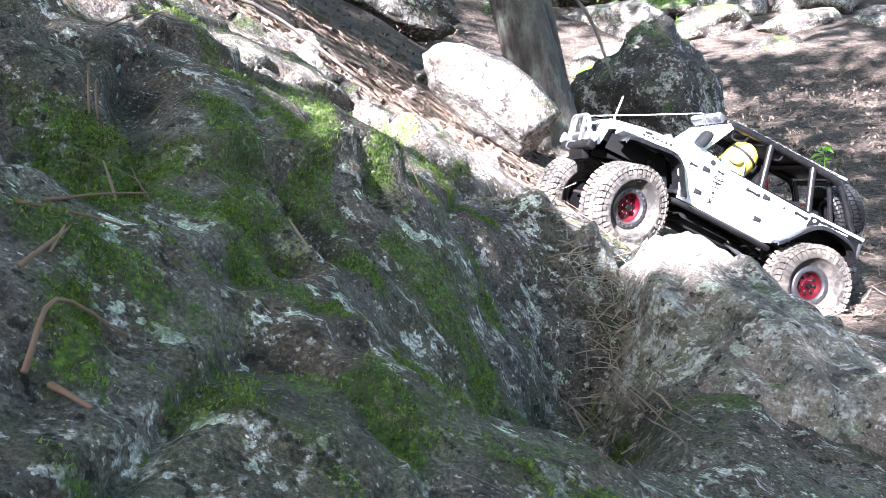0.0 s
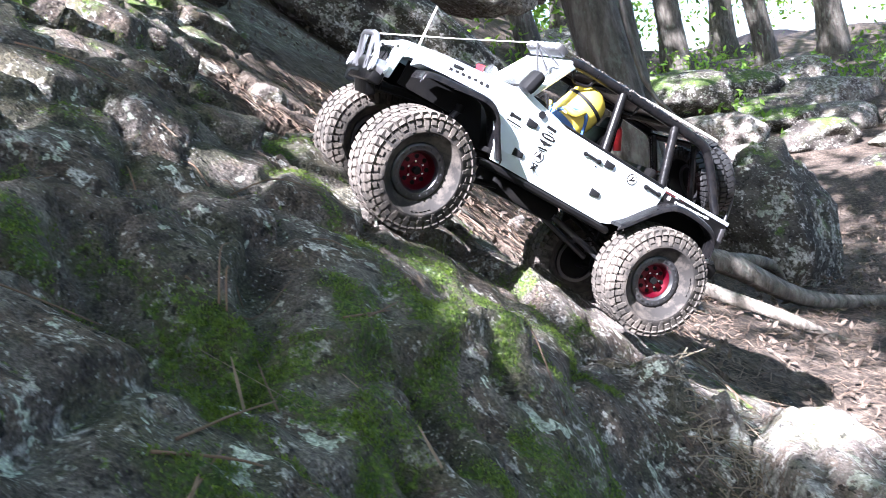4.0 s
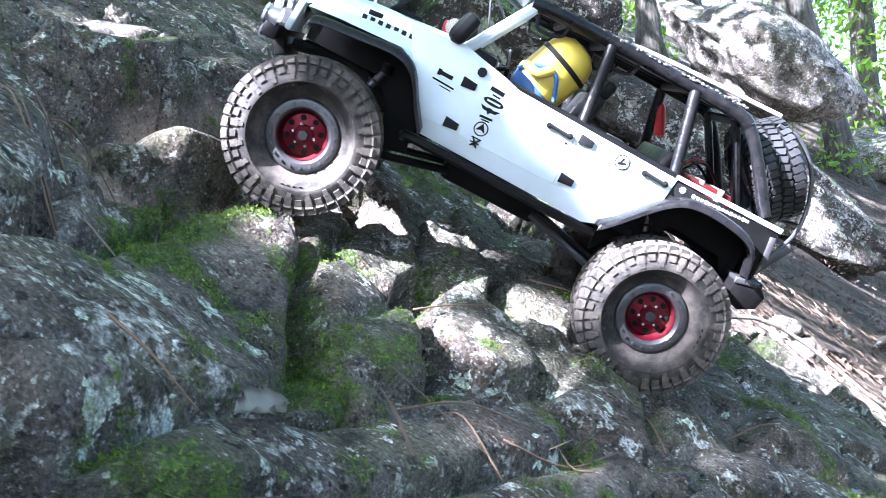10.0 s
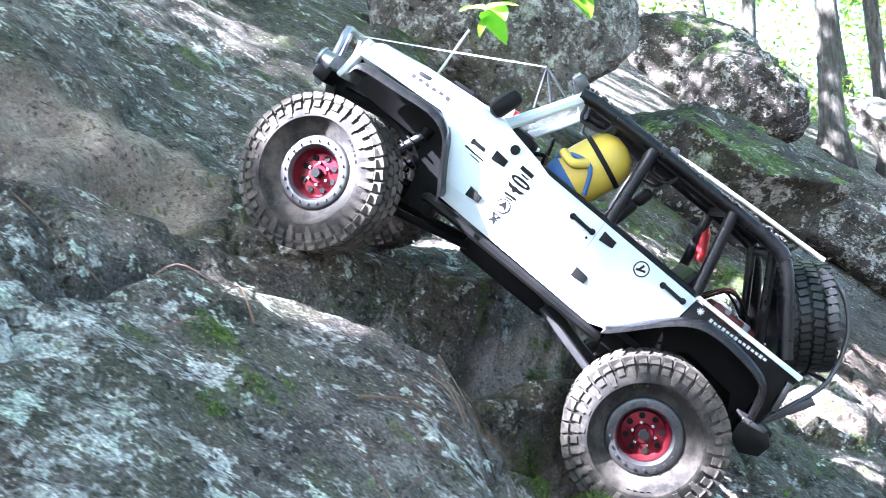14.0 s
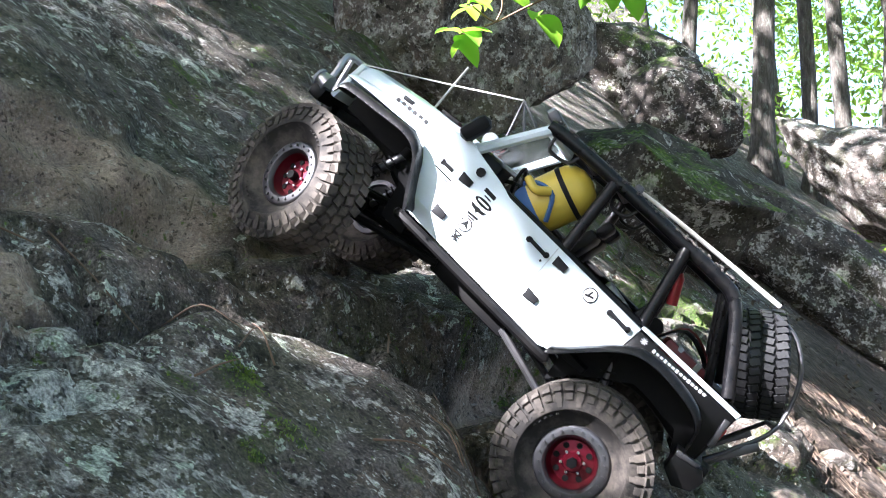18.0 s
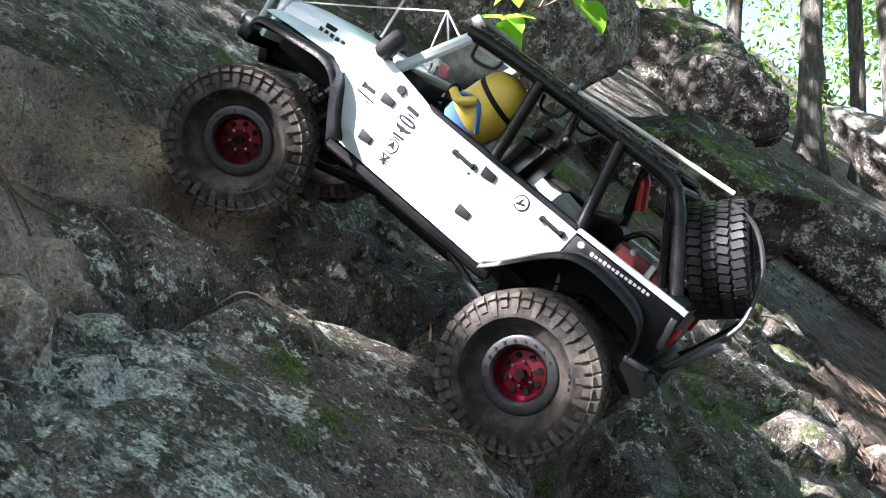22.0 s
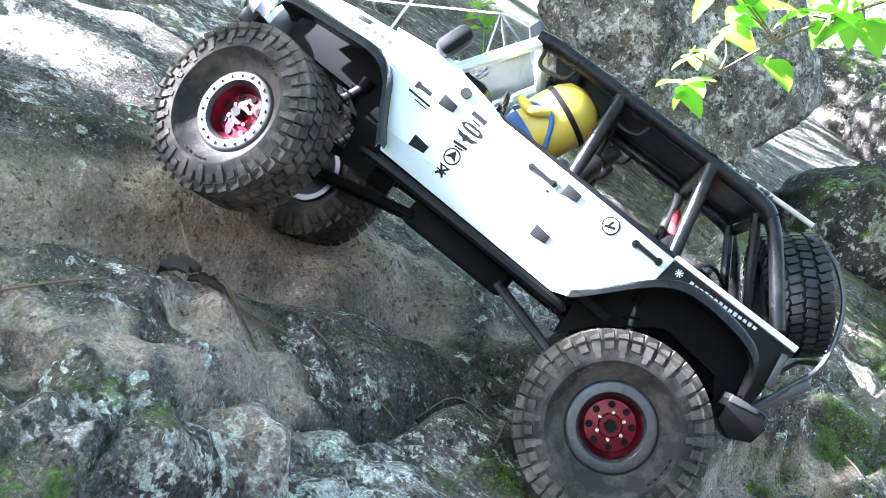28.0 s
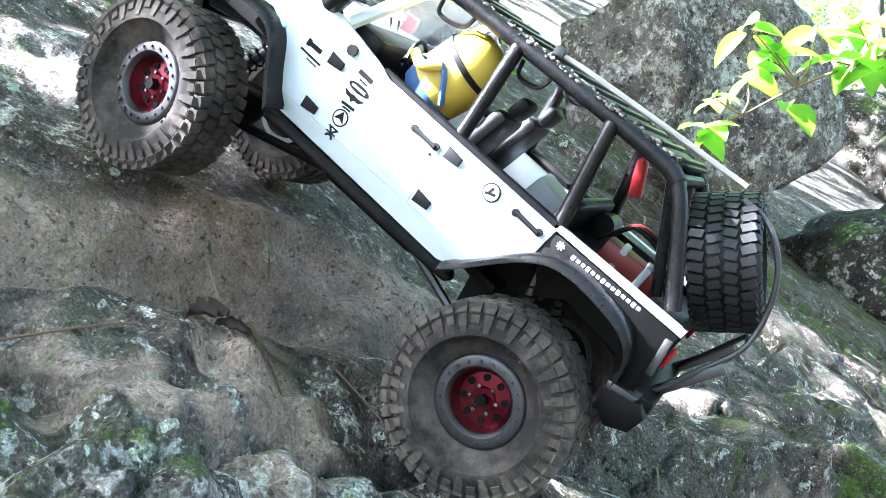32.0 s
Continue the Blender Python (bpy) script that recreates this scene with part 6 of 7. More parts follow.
    add("cowl", MAT_BLACK, lambda bm: box(bm, (0.012, 0.130, 0.006), (0.069, 0, 0.1215), (0, 0, 0), 0.002))
    for y in (0.018, 0.006):
        add("wiper", MAT_DECAL, lambda bm: tube(bm, [(0.075, y, 0.126), (0.060, y + 0.035, 0.136)], 0.0010, 5))
    jack = add("hood_tool", MAT_REDPLASTIC, lambda bm: box(bm, (0.020, 0.018, 0.012), (0.0915, -0.030, 0.1300), (0, 8, 20), 0.003), "red recovery pulley on the bonnet")
    add("pulley_wheel", MAT_CHROME, lambda bm: disc(bm, 0.008, 0.006, (0.092, -0.012, 0.1310), "Y", 16), "", jack)
    add("antenna", MAT_CORD, lambda bm: tube(bm, [(0.168, -0.052, 0.110), (0.1705, -0.052, 0.168)], 0.0014, 6), "thin pale upright rod")
    # windscreen frame
    def screen(bm):
        for s in (1, -1):
            tube(bm, [(0.073, s * 0.0705, 0.1195), (0.040, s * 0.0625, 0.1720)], 0.0048, 8)
        tube(bm, [(0.040, -0.064, 0.1720), (0.040, 0.064, 0.1720)], 0.0050, 8)
        tube(bm, [(0.073, -0.072, 0.1205), (0.073, 0.072, 0.1205)], 0.0050, 8)
    add("windscreen_frame", MAT_PAINT, screen, "white windscreen frame")
    pane = add("windscreen", MAT_GLASS, lambda bm: box(bm, (0.0010, 0.124, 0.058), (0.0565, 0, 0.1460), (0, -32, 0)), "clear windscreen")
    pane.visible_shadow = False
    add("cable_bracket", MAT_STEEL, lambda bm: (tube(bm, [(0.066, 0.056, 0.143), (0.080, 0.042, 0.176)], 0.0011, 6), tube(bm, [(0.050, 0.056, 0.165), (0.080, 0.042, 0.176)], 0.0011, 6), tube(bm, [(0.058, 0.050, 0.155), (0.080, 0.042, 0.176)], 0.0012, 6)), "grey triangular bracket")
    add("cable", MAT_CORD, lambda bm: tube(bm, [(0.234, 0.0, 0.1005), (0.155, 0.022, 0.1385), (0.080, 0.042, 0.176)], 0.0007, 5), "thin pale cable from bumper hoop to windscreen")
    rnd = random.Random(12)
    for s in (1, -1):
        def crumbs(bm):
            for _ in range(150):
                x, a, r = rnd.uniform(-0.150, 0.040), rnd.uniform(-0.9, 0.9), rnd.uniform(0.0006, 0.0017)
                p = Vector((x, s * 0.0625 + 0.0060 * math.sin(a), 0.1768 + 0.0060 * math.cos(a)))
                bmesh.ops.create_icosphere(bm, subdivisions=1, radius=r, matrix=Matrix.Translation(p) @ Matrix.Diagonal((rnd.uniform(0.7, 1.6), 1, rnd.uniform(0.6, 1.1), 1)))
        tagged(add("grit", MAT_GRIT, crumbs, "dark gritty crumbs on the roof rail"), kind="stuff")
    light_bar = add("light_bar", MAT_STEEL, lambda bm: box(bm, (0.012, 0.090, 0.010), (0.050, 0, 0.1830), (0, -20, 0), 0.002), "grey roof light bar")
    for k in range(6):
        add("lens", MAT_LAMP, lambda bm: box(bm, (0.003, 0.011, 0.007), (0.0565, (k - 2.5) * 0.0145, 0.1852), (0, -20, 0)), "", light_bar)
    # cage
    for s in (1, -1):
        add("roof_rail", MAT_CAGE, lambda bm: tube(bm, arc([(0.043, s * 0.0625, 0.1740), (0.020, s * 0.0625, 0.1765), (-0.060, s * 0.0625, 0.1770), (-0.140, s * 0.0615, 0.1755), (-0.157, s * 0.0615, 0.1715)], 5), 0.0058, 10), "black padded roof rail")
        add("roof_edge", MAT_BLACK, lambda bm: box(bm, (0.190, 0.014, 0.004), (-0.058, s * 0.052, 0.1800), (0, 0, 0), 0.0015))
        add("rear_hoop", MAT_CAGE, lambda bm: tube(bm, arc([(-0.157, s * 0.0615, 0.1715), (-0.172, s * 0.064, 0.156), (-0.2045, s * 0.070, 0.113)], 5), 0.0052, 10), "black rear cage bar")
        add("middle_post", MAT_CAGE, lambda bm: tube(bm, [(-0.0365, s * 0.074, 0.108), (-0.0285, s * 0.064, 0.1745)], 0.0050, 10), "black cage post")
        add("rear_post", MAT_CAGE, lambda bm: tube(bm, [(-0.1215, s * 0.074, 0.108), (-0.1050, s * 0.064, 0.1745)], 0.0050, 10), "black cage post")
        add("rear_brace", MAT_CAGE, lambda bm: tube(bm, [(-0.150, s * 0.045, 0.172), (-0.190, s * 0.040, 0.108)], 0.0038, 8))
        add("belt_pad", MAT_BLACK, lambda bm: tube(bm, [(0.030, s * 0.0765, 0.1095), (-0.120, s * 0.0765, 0.1075)], 0.0038, 8))
        add("grab_handle", MAT_CAGE, lambda bm: tube(bm, arc([(0.034, s * 0.060, 0.170), (0.030, s * 0.060, 0.159), (0.012, s * 0.060, 0.162), (0.008, s * 0.060, 0.172)], 4), 0.0016, 6), "black grab handle")
        add("grab_handle", MAT_CAGE, lambda bm: tube(bm, arc([(-0.034, s * 0.058, 0.170), (-0.038, s * 0.058, 0.160), (-0.052, s * 0.058, 0.162), (-0.056, s * 0.058, 0.172)], 4), 0.0016, 6), "black grab handle")
    for x, z in ((0.010, 0.1770), (-0.0285, 0.1765), (-0.105, 0.1760), (-0.155, 0.1720)):
        add("roof_bar", MAT_CAGE, lambda bm: tube(bm, [(x, -0.0625, z), (x, 0.0625, z)], 0.0042, 8))
    add("roof_panel", MAT_BLACK, lambda bm: box(bm, (0.186, 0.100, 0.003), (-0.062, 0, 0.1805), (0, 0, 0), 0.001), "black mesh roof panel")
    for k in range(11):
        add("roof_rib", MAT_CAGE, lambda bm: box(bm, (0.004, 0.104, 0.003), (0.025 - 0.0175 * k, 0, 0.1830), (0, 0, 0), 0.001))
    add("roof_rod", MAT_CORD, lambda bm: tube(bm, arc([(-0.042, 0.030, 0.180), (-0.047, 0.030, 0.186), (-0.110, 0.029, 0.190), (-0.187, 0.027, 0.193)], 4), 0.0020, 7), "long pale rod along the roof")
    add("rod_mount", MAT_STEEL, lambda bm: box(bm, (0.008, 0.010, 0.012), (-0.042, 0.030, 0.184), (0, 10, 0), 0.002))
    # inside
    add("floor_pan", MAT_DARK, lambda bm: box(bm, (0.200, 0.150, 0.006), (-0.015, 0, 0.050), (0, 0, 0), 0.001))
    add("rear_deck", MAT_BLACK, lambda bm: box(bm, (0.098, 0.150, 0.006), (-0.168, 0, 0.0980), (0, 0, 0), 0.001))
    add("firewall", MAT_DARK, lambda bm: box(bm, (0.004, 0.148, 0.064), (0.074, 0, 0.085)))
    add("tailgate", MAT_BLACK, lambda bm: box(bm, (0.005, 0.158, 0.050), (-0.2165, 0, 0.0860), (0, 0, 0), 0.001), "black tailgate")
    dash = add("dashboard", MAT_BLACK, lambda bm: box(bm, (0.026, 0.140, 0.026), (0.058, 0, 0.112), (0, 0, 0), 0.006), "black dashboard")
    add("dial", MAT_PALEDECAL, lambda bm: disc(bm, 0.005, 0.002, (0.0445, 0.030, 0.117), "X", 14), "", dash)
    def steering(bm):
        ring = [(0.036 + 0.004 * math.sin(a), 0.034 + 0.0135 * math.cos(a), 0.121 + 0.0135 * math.sin(a)) for a in (2 * math.pi * k / 16 for k in range(17))]
        tube(bm, ring, 0.0017, 6)
        tube(bm, [(0.036, 0.0205, 0.121), (0.036, 0.0475, 0.121)], 0.0013, 6)
        tube(bm, [(0.036, 0.034, 0.121), (0.052, 0.034, 0.112)], 0.0020, 6)
    add("steering_wheel", MAT_BLACK, steering, "small black steering wheel")
    for y in (0.034, -0.034):
        seat = add("seat", MAT_BLACK, lambda bm: box(bm, (0.048, 0.044, 0.016), (-0.010, y, 0.078), (0, -6, 0), 0.005), "black bucket seat")
        add("backrest", MAT_BLACK, lambda bm: box(bm, (0.012, 0.042, 0.058), (-0.036, y, 0.108), (0, -14, 0), 0.005), "", seat)
        add("headrest", MAT_BLACK, lambda bm: box(bm, (0.010, 0.024, 0.016), (-0.046, y, 0.143), (0, -14, 0), 0.004), "", seat)
    add("rear_bench", MAT_BLACK, lambda bm: (box(bm, (0.040, 0.110, 0.016), (-0.090, 0, 0.080), (0, 0, 0), 0.005), box(bm, (0.010, 0.110, 0.040), (-0.113, 0, 0.104), (0, -12, 0), 0.004)), "black rear bench")
    add("receiver_box", MAT_GREYPLASTIC, lambda bm: box(bm, (0.034, 0.040, 0.022), (-0.090, -0.010, 0.100), (0, -12, 8), 0.003), "grey plastic box on the bench")
    add("battery_pack", MAT_DULLRED, lambda bm: box(bm, (0.046, 0.026, 0.014), (-0.165, 0.018, 0.1080), (0, 0, 6), 0.003), "red battery pack")
    for y in (0.034, 0.002):
        add("pack_strap", MAT_GREYPLASTIC, lambda bm: box(bm, (0.005, 0.028, 0.016), (-0.155 - 0.6 * (0.034 - y), 0.018, 0.1082), (0, 0, 6), 0.001))
    add("motor_can", MAT_BLACK, lambda bm: disc(bm, 0.009, 0.030, (-0.128, -0.030, 0.110), "Y", 16))
    for k, (y, z) in enumerate(((0.010, 0.122), (-0.004, 0.124), (-0.02, 0.120))):
        add("wire", MAT_DULLRED if k == 1 else MAT_DECAL, lambda bm: tube(bm, arc([(-0.135, y, 0.106), (-0.150, y + 0.008, z + 0.006), (-0.175, y - 0.01, z), (-0.195, y, 0.104)], 4), 0.0012, 5))
    ext = add("extinguisher", MAT_REDPLASTIC, lambda bm: (disc(bm, 0.0052, 0.026, (-0.1190, -0.066, 0.1430), "Z", 16), disc(bm, 0.0052, 0.006, (-0.1190, -0.066, 0.1590), "Z", 16, 0.0025), bmesh.ops.rotate(bm, verts=bm.verts[:], cent=(-0.113, -0.066, 0.145), matrix=Matrix.Rotation(radians(28), 3, "Y"))), "small red fire extinguisher")
    add("nozzle", MAT_CHROME, lambda bm: (disc(bm, 0.0022, 0.008, (-0.1190, -0.066, 0.1660), "Z", 8), box(bm, (0.008, 0.003, 0.002), (-0.110, -0.066, 0.170)), bmesh.ops.rotate(bm, verts=bm.verts[:], cent=(-0.113, -0.066, 0.145), matrix=Matrix.Rotation(radians(28), 3, "Y"))), "", ext)
    # bumpers
    bumper = add("front_bumper", MAT_BLACK, lambda bm: (box(bm, (0.014, 0.120, 0.014), (0.2210, 0, 0.0600), (0, 0, 0), 0.003), box(bm, (0.010, 0.060, 0.018), (0.2150, 0, 0.050), (0, 30, 0), 0.002)), "black front bumper")
    add("hoop", MAT_HOOP, lambda bm: (tube(bm, arc([(0.224, -0.046, 0.060), (0.228, -0.040, 0.082), (0.234, -0.030, 0.0990), (0.235, 0, 0.1005), (0.234, 0.030, 0.0990), (0.228, 0.040, 0.082), (0.224, 0.046, 0.060)], 5), 0.0030, 8), tube(bm, [(0.227, -0.018, 0.064), (0.234, -0.018, 0.099)], 0.0024, 6), tube(bm, [(0.227, 0.018, 0.064), (0.234, 0.018, 0.099)], 0.0024, 6)), "grey steel bumper hoop", bumper)
    add("winch", MAT_STEEL, lambda bm: disc(bm, 0.008, 0.040, (0.222, 0, 0.072), "Y", 14), "", bumper)
    add("hook", MAT_STEEL, lambda bm: tube(bm, arc([(0.230, 0.008, 0.060), (0.238, 0.008, 0.056), (0.238, 0.008, 0.048), (0.232, 0.008, 0.047)], 3), 0.0018, 6), "grey tow hook", bumper)
    rear = add("rear_bumper", MAT_BLACK, lambda bm: box(bm, (0.020, 0.150, 0.016), (-0.2240, 0, 0.0560), (0, 8, 0), 0.003), "black rear bumper")
    for s in (1, -1):
        add("bumper_end", MAT_BLACK, lambda bm: prism(bm, [(-0.2045, 0.0590), (-0.2065, 0.0430), (-0.2190, 0.0370), (-0.2320, 0.0440), (-0.2340, 0.0560), (-0.2270, 0.0620)], s * 0.058, s * 0.086, 0.0012), "angular black bumper end", rear)
        add("bumper_plate", MAT_STEEL, lambda bm: prism(bm, [(-0.2040, 0.0610), (-0.2050, 0.0560), (-0.2230, 0.0600), (-0.2240, 0.0640)], s * 0.060, s * 0.0875, 0.0006), "bright bare steel edge", rear)
        add("carrier_brace", MAT_STEEL, lambda bm: box(bm, (0.052, 0.004, 0.007), (-0.2370, s * 0.040, 0.0790), (0, 62, 0), 0.001), "flat grey brace", rear)
    add("carrier_arm", MAT_STEEL, lambda bm: (tube(bm, arc([(-0.226, 0.050, 0.062), (-0.238, 0.042, 0.088), (-0.2500, 0.030, 0.120), (-0.2390, 0.028, 0.158), (-0.2150, 0.026, 0.182), (-0.190, 0.026, 0.186)], 5), 0.0019, 8), tube(bm, [(-0.228, -0.040, 0.060), (-0.2490, -0.020, 0.118)], 0.0019, 8), tube(bm, [(-0.2490, -0.020, 0.118), (-0.2500, 0.030, 0.120)], 0.0019, 8)), "thin grey spare wheel carrier tube", rear)
    for s in (1, -1):
        add("tail_lamp", MAT_REDPLASTIC, lambda bm: box(bm, (0.004, 0.010, 0.014), (-0.2205, s * 0.060, 0.0880), (0, 0, 0), 0.002), "red tail lamp")
        add("corner_guard", MAT_STEEL, lambda bm: box(bm, (0.005, 0.003, 0.024), (-0.2165, s * 0.0838, 0.0900), (0, 10, 0), 0.001), "scuffed bright corner edge")
    spare = build_wheel("spare_wheel", truck, 1, MAT_BLACK, MAT_CLEANTREAD)
    spare.matrix_basis = pose(-0.2080, 0.0, 0.1480, 0, 0, 0) @ pose(0, 0, 0, 0, 41, 0) @ pose(0, 0, 0, 0, 0, 90) @ Matrix.Diagonal((0.74, 0.92, 0.74, 1))
    tagged(spare, "spare wheel leaning on the rear cage")
    # chassis
    add("skid_plate", MAT_DARK, lambda bm: box(bm, (0.090, 0.066, 0.020), (0.0, 0, 0.024), (0, 0, 0), 0.004))
    add("gearbox", MAT_DARK, lambda bm: box(bm, (0.050, 0.046, 0.034), (0.010, 0, 0.048), (0, 0, 0), 0.006))
    for s in (1, -1):
        add("frame_rail", MAT_DARK, lambda bm: tube(bm, arc([(0.205, s * 0.026, 0.056), (0.150, s * 0.030, 0.064), (0.090, s * 0.034, 0.046), (-0.090, s * 0.034, 0.046), (-0.150, s * 0.030, 0.068), (-0.212, s * 0.030, 0.060)], 5), 0.0052, 8), "black frame rail")
        for e in (1, -1):
            add("lower_link", MAT_STEEL if e < 0 else MAT_DARK, lambda bm: tube(bm, [(e * 0.040, s * 0.034, 0.022), (e * 0.148, s * 0.048, -0.004)], 0.0034, 8), "grey suspension link")
            add("upper_link", MAT_DARK, lambda bm: tube(bm, [(e * 0.060, s * 0.026, 0.042), (e * 0.150, s * 0.018, 0.018)], 0.0028, 8))
            shock = add("shock_absorber", MAT_STEEL, lambda bm: tube(bm, [(e * 0.150, s * 0.052, 0.004), (e * 0.122, s * 0.046, 0.078)], 0.0034, 10), "bright shock absorber")
            def coil(bm):
                a, b = Vector((e * 0.147, s * 0.0513, 0.012)), Vector((e * 0.126, s * 0.047, 0.066))
                d = (b - a).normalized()
                u = d.orthogonal().normalized()
                w = d.cross(u)
                tube(bm, [a + (b - a) * (k / 72) + (u * math.cos(k * 0.78) + w * math.sin(k * 0.78)) * 0.0062 for k in range(73)], 0.0009, 5)
            add("spring", MAT_DECAL, coil, "black coil spring", shock)
            add("cap", MAT_DARK, lambda bm: disc(bm, 0.0052, 0.008, (e * 0.1235, s * 0.0463, 0.0745), "Z", 12), "black cap", shock)
    add("fuel_cell", MAT_BLUE, lambda bm: box(bm, (0.030, 0.060, 0.010), (-0.112, 0, 0.064), (0, 20, 0), 0.002))
    axles = []
    for e, nm in ((1, "front_axle"), (-1, "rear_axle")):
        ax = new(nm)
        ax.parent = truck
        tagged(ax, "black axle with its differential housing")
        ax.matrix_basis = pose(e * AXLE_X, 0, 0)
        add("axle_tube", MAT_DARK, lambda bm: (disc(bm, 0.0068, 0.136, (0, 0, 0), "Y", 14), disc(bm, 0.0100, 0.018, (0, 0.060, 0), "Y", 14), disc(bm, 0.0100, 0.018, (0, -0.060, 0), "Y", 14)), "", ax)
        add("differential", MAT_DARK, lambda bm: bmesh.ops.create_uvsphere(bm, u_segments=16, v_segments=10, radius=0.018, matrix=pose(0, -0.012, 0.0) @ Matrix.Diagonal((1, 0.8, 1, 1))), "", ax)
        add("differential_cover", MAT_RED, lambda bm: disc(bm, 0.0125, 0.004, (e * 0.0165, -0.012, 0), "X", 12), "red anodised cover", ax)
        add("tie_rod", MAT_STEEL, lambda bm: tube(bm, [(e * 0.020, -0.060, 0.002), (e * 0.020, 0.060, 0.002)], 0.0022, 8), "", ax)
        axles.append(ax)
    wheels = [build_wheel(n, truck, s) for n, s in (("wheel", 1), ("wheel", -1), ("wheel", 1), ("wheel", -1))]
    for w in wheels:
        tagged(w, "big black mud tyre on a red-centred wheel", group="wheels of the truck")
    return truck, axles, wheels


truck, axles, wheels = build_truck()


def build_doll():
    """The toy driver: a plain rounded figure, one mesh, no face."""
    bm = bmesh.new()
    lathe(bm, [(0.0002, -0.034), (0.013, -0.033), (0.0205, -0.026), (0.0225, -0.016), (0.0232, -0.005), (0.0232, 0.010), (0.0222, 0.020), (0.0185, 0.028), (0.011, 0.0335), (0.0002, 0.0355)], 32)
    for f in bm.faces:
        y = f.calc_center_median().y
        f.material_index = 1 if y < -0.014 else 0
    body_faces = len(bm.faces)
    lathe(bm, [(0.0236, 0.0110), (0.0240, 0.0112), (0.0240, 0.0150), (0.0232, 0.0152)], 32)
    bm.faces.ensure_lookup_table()
    for f in bm.faces[body_faces:]:
        f.material_index = 2
    n = len(bm.faces)
    for s in (1, -1):
        tube(bm, arc([(0.004, 0.002, s * 0.0230), (0.010, -0.008, s * 0.0275), (0.022, -0.010, s * 0.022)], 4), 0.0042, 8, 0.0036)
    bm.faces.ensure_lookup_table()
    for f in bm.faces[n:]:
        f.material_index = 0
    n = len(bm.faces)
    for s in (1, -1):
        tube(bm, arc([(0.0215, -0.016, s * 0.010), (0.0150, -0.004, s * 0.0185), (0.0, 0.002, s * 0.0238), (-0.016, -0.012, s * 0.0175)], 4), 0.0022, 6)
    bm.faces.ensure_lookup_table()
    for f in bm.faces[n:]:
        f.material_index = 1
    ob = part("doll", bm, [MAT_YELLOW, MAT_BLUE, MAT_DECAL], None, "", 60)
    return tagged(ob, "plain yellow toy figure with blue overalls sitting at the wheel", "doll")


doll = build_doll()


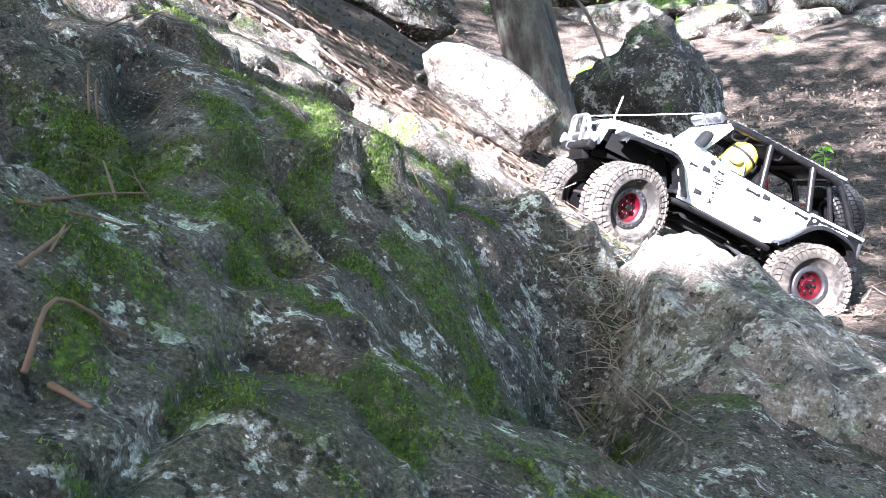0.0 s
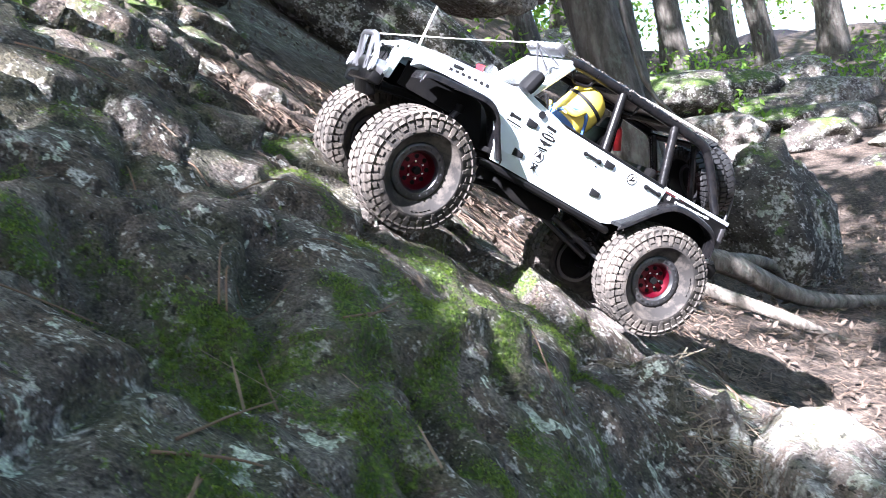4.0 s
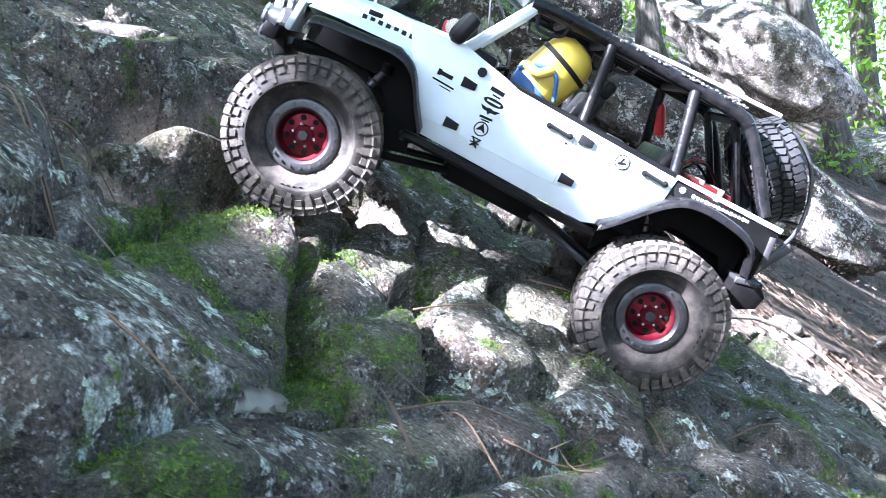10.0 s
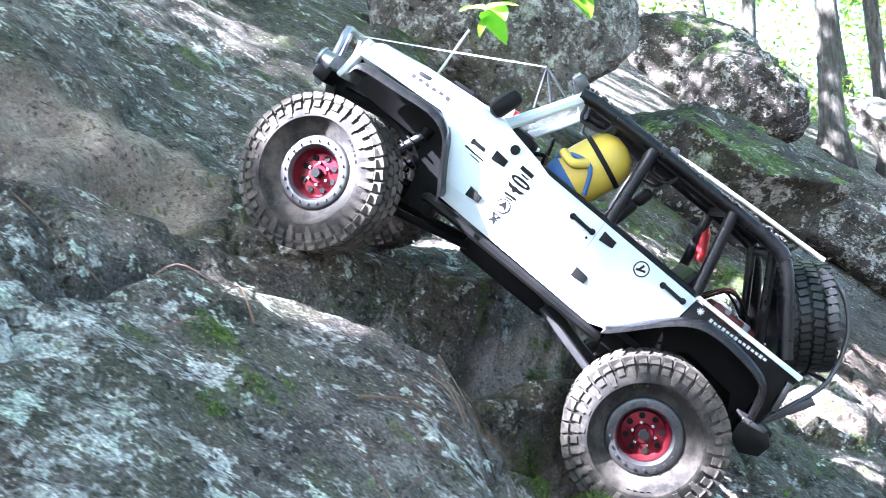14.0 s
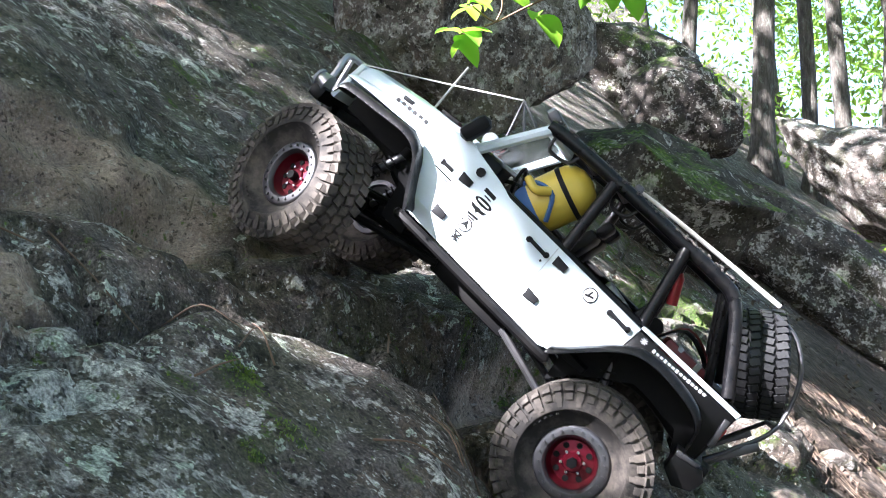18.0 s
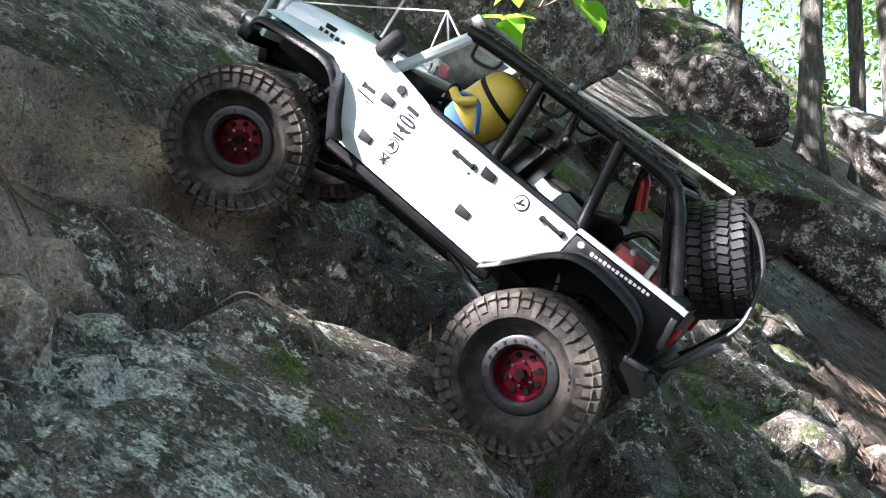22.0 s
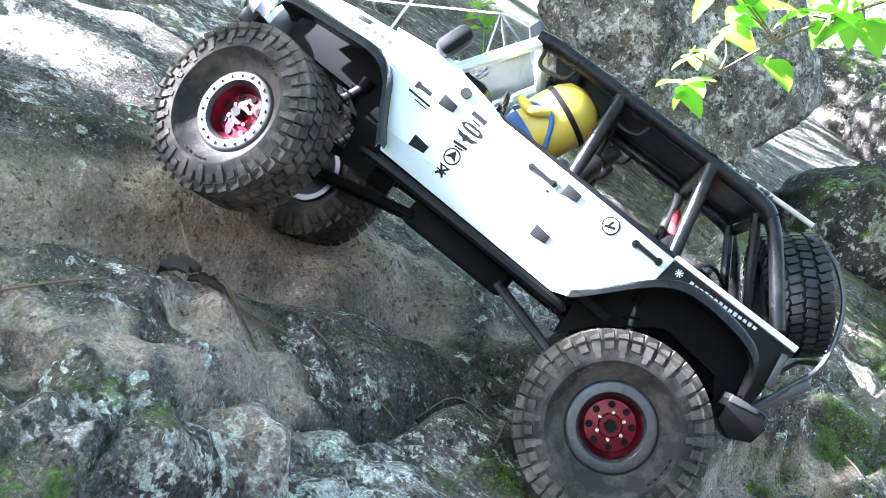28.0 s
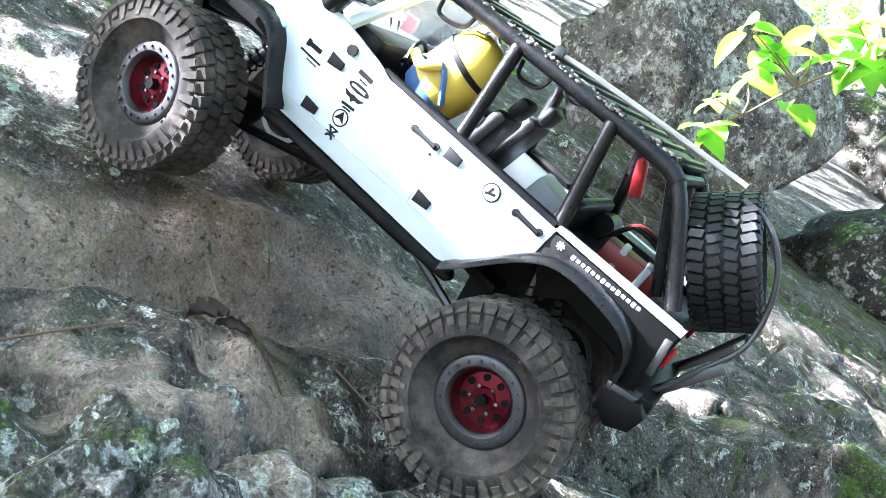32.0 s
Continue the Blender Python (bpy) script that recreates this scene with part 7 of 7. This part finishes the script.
# ---- what moves ----
TRUCK_ROWS = (
    (0, 0.3146, 1.3362, 0.2223, 8.8, -35.4, 187.5),
    (0.5, 0.2913, 1.3670, 0.2519, 6.8, -37.1, 190.4),
    (1, 0.2623, 1.3373, 0.2975, 4.1, -39.4, 194.3),
    (1.5, 0.1983, 1.3313, 0.3508, 0.1, -41.6, 199.1),
    (2, 0.1272, 1.2875, 0.4073, -5.8, -42.6, 204.1),
    (2.5, 0.0608, 1.2040, 0.4416, -11.5, -41.6, 207.5),
    (3, 0.0124, 1.0987, 0.4803, -13.9, -39.2, 208.5),
    (3.5, -0.0343, 1.0852, 0.5303, -13.2, -36.7, 208.5),
    (4, -0.0730, 1.0877, 0.5675, -11.9, -34.9, 208.9),
    (4.5, -0.1113, 1.0565, 0.5958, -11.5, -33.9, 209.8),
    (6.5, -0.2453, 0.9519, 0.6823, -18.5, -35.6, 215.0),
    (7, -0.2862, 0.9427, 0.7102, -17.7, -35.6, 214.6),
    (7.5, -0.3217, 0.9017, 0.7397, -16.6, -35.4, 213.2),
    (8, -0.3415, 0.8794, 0.7597, -15.7, -35.1, 211.1),
    (8.5, -0.3797, 0.8518, 0.7834, -14.9, -34.6, 208.8),
    (9, -0.4036, 0.8250, 0.7995, -14.2, -34.1, 206.9),
    (9.5, -0.4367, 0.7863, 0.8259, -13.7, -33.8, 206.3),
    (10, -0.4753, 0.7596, 0.8580, -13.4, -33.5, 207.1),
    (10.5, -0.5105, 0.7165, 0.8760, -13.6, -33.7, 208.9),
    (11, -0.5108, 0.7110, 0.8840, -14.5, -34.4, 210.7),
    (11.5, -0.5303, 0.7032, 0.9033, -15.7, -36.0, 211.6),
    (12, -0.5643, 0.6738, 0.9262, -16.5, -38.0, 211.8),
    (12.5, -0.6096, 0.6315, 0.9549, -15.9, -40.2, 211.8),
    (13, -0.6381, 0.6018, 0.9836, -13.8, -41.9, 211.4),
    (13.5, -0.6659, 0.5838, 1.0048, -11.2, -43.2, 210.2),
    (14, -0.6871, 0.5680, 1.0203, -9.3, -44.1, 208.5),
    (14.5, -0.7013, 0.5471, 1.0350, -8.6, -44.9, 207.2),
    (16.5, -0.6885, 0.5412, 1.0278, -4.7, -46.6, 200.8),
    (17, -0.6878, 0.5405, 1.0294, -4.2, -46.6, 200.0),
    (17.5, -0.6873, 0.5352, 1.0227, -2.6, -46.4, 197.3),
    (18, -0.6900, 0.5371, 1.0368, 0.2, -46.0, 192.1),
    (18.5, -0.7032, 0.5439, 1.0448, 3.6, -45.6, 185.4),
    (19, -0.7239, 0.5626, 1.0640, 6.6, -45.3, 179.3),
    (19.5, -0.7156, 0.5655, 1.0649, 7.9, -45.1, 176.0),
    (20, -0.7096, 0.5580, 1.0644, 7.0, -44.9, 175.9),
    (20.5, -0.7085, 0.5399, 1.0542, 4.7, -44.3, 178.2),
    (21, -0.7168, 0.5335, 1.0642, 1.9, -43.1, 181.4),
    (21.5, -0.7300, 0.5071, 1.0740, -0.8, -41.6, 185.2),
    (22, -0.7436, 0.4769, 1.0903, -3.1, -40.1, 189.1),
    (22.5, -0.7554, 0.4623, 1.1060, -4.2, -39.4, 192.3),
    (23, -0.7503, 0.4612, 1.0939, -4.4, -39.3, 194.3),
    (23.5, -0.7562, 0.4551, 1.1012, -4.5, -39.6, 195.7),
    (24, -0.7732, 0.4419, 1.1181, -5.0, -39.9, 197.2),
    (24.5, -0.7954, 0.4213, 1.1339, -5.7, -39.8, 199.1),
    (25, -0.8161, 0.4104, 1.1466, -6.2, -39.8, 201.5),
    (25.5, -0.8155, 0.4035, 1.1484, -6.7, -40.1, 204.2),
    (26, -0.8089, 0.3874, 1.1498, -7.5, -40.5, 206.8),
    (26.5, -0.8082, 0.3743, 1.1452, -8.1, -40.8, 208.8),
    (28.5, -0.8077, 0.3116, 1.1404, -1.4, -40.6, 215.8),
    (29, -0.8078, 0.3144, 1.1463, -3.9, -41.0, 214.8),
    (29.5, -0.8103, 0.3148, 1.1581, -6.9, -41.5, 213.5),
    (30, -0.8109, 0.3150, 1.1639, -9.4, -42.0, 212.2),
    (30.5, -0.8093, 0.2985, 1.1689, -11.1, -42.5, 211.1),
    (31, -0.8226, 0.2936, 1.1859, -12.7, -42.8, 210.0),
    (31.5, -0.8445, 0.2750, 1.2039, -14.0, -43.1, 208.9),
    (32, -0.8439, 0.2574, 1.2079, -15.1, -43.3, 208.2),
)
STEER = ((0, 18), (1, 9), (2, 12), (3, 4), (4, 12), (7, -3), (8, 0), (10, 2), (11, -15), (12, -8), (13, -18), (14, -12), (17, -12), (18, -26), (19, 6), (20, 24), (22, 22), (22.5, 4), (23, -3), (24, 6), (25, 10), (26, 6), (28.5, -24), (29, -30), (30, -14), (31, -24), (32, -8))
REAR_LIFT = ((0, 0.010), (1, 0.003), (2, 0.0), (3, 0.020), (4, 0.012), (7, 0.014), (8, 0.002), (9, 0.006), (10, 0.001), (11, 0.009), (12, 0.020), (13, 0.009), (14, 0.004), (17, 0.0), (19, -0.005), (21, -0.006), (22, 0.003), (23, -0.006), (26, -0.004), (30, -0.003), (32, 0.0))
FRONT_LIFT = ((0, -0.004), (2, 0.003), (4, -0.003), (8, 0.004), (12, -0.002), (18, -0.002), (22, -0.006), (23, 0.002), (24, 0.010), (25, 0.008), (26, 0.002), (32, 0.0))


def between(rows, t):
    return float(np.interp(t, [r[0] for r in rows], [r[1] for r in rows]))


def motions():
    rows = [(t, pose(x, y, z, a, b, c)) for t, x, y, z, a, b, c in TRUCK_ROWS]
    walk(truck, rows)
    seat = pose(0.002, 0.044, 0.132, 0, -22, 0) @ pose(0, 0, 0, 90, 0, 0)
    walk(doll, [(t, m @ seat) for t, m in rows])
    # how far the truck has rolled
    roll, rolled, last = 0.0, [], None
    for t, m in rows:
        if last is not None:
            roll += (m.translation - last).dot((m.to_3x3() @ Vector((1, 0, 0)))) / R_TYRE
        last = m.translation.copy()
        rolled.append((t, math.degrees(roll)))
    times = [k * 0.25 for k in range(129)]
    for k, w in enumerate(wheels):
        ahead, side = (1, 1) if k == 0 else (1, -1) if k == 1 else (-1, 1) if k == 2 else (-1, -1)
        lift = FRONT_LIFT if ahead > 0 else REAR_LIFT
        made = []
        for t in times:
            turn = between(STEER, t) if ahead > 0 else 0.0
            pin = pose(ahead * AXLE_X, side * 0.066, side * between(lift, t), 0, 0, turn)
            made.append((t, pin @ pose(0, side * (TRACK - 0.066), 0, 0, between(rolled, t) + 40 * k, 0)))
        walk(w, made)
    for ax, ahead, lift in ((axles[0], 1, FRONT_LIFT), (axles[1], -1, REAR_LIFT)):
        walk(ax, [(t, pose(ahead * AXLE_X, 0, 0, math.degrees(between(lift, t) / TRACK), 0, 0)) for t in times])


motions()
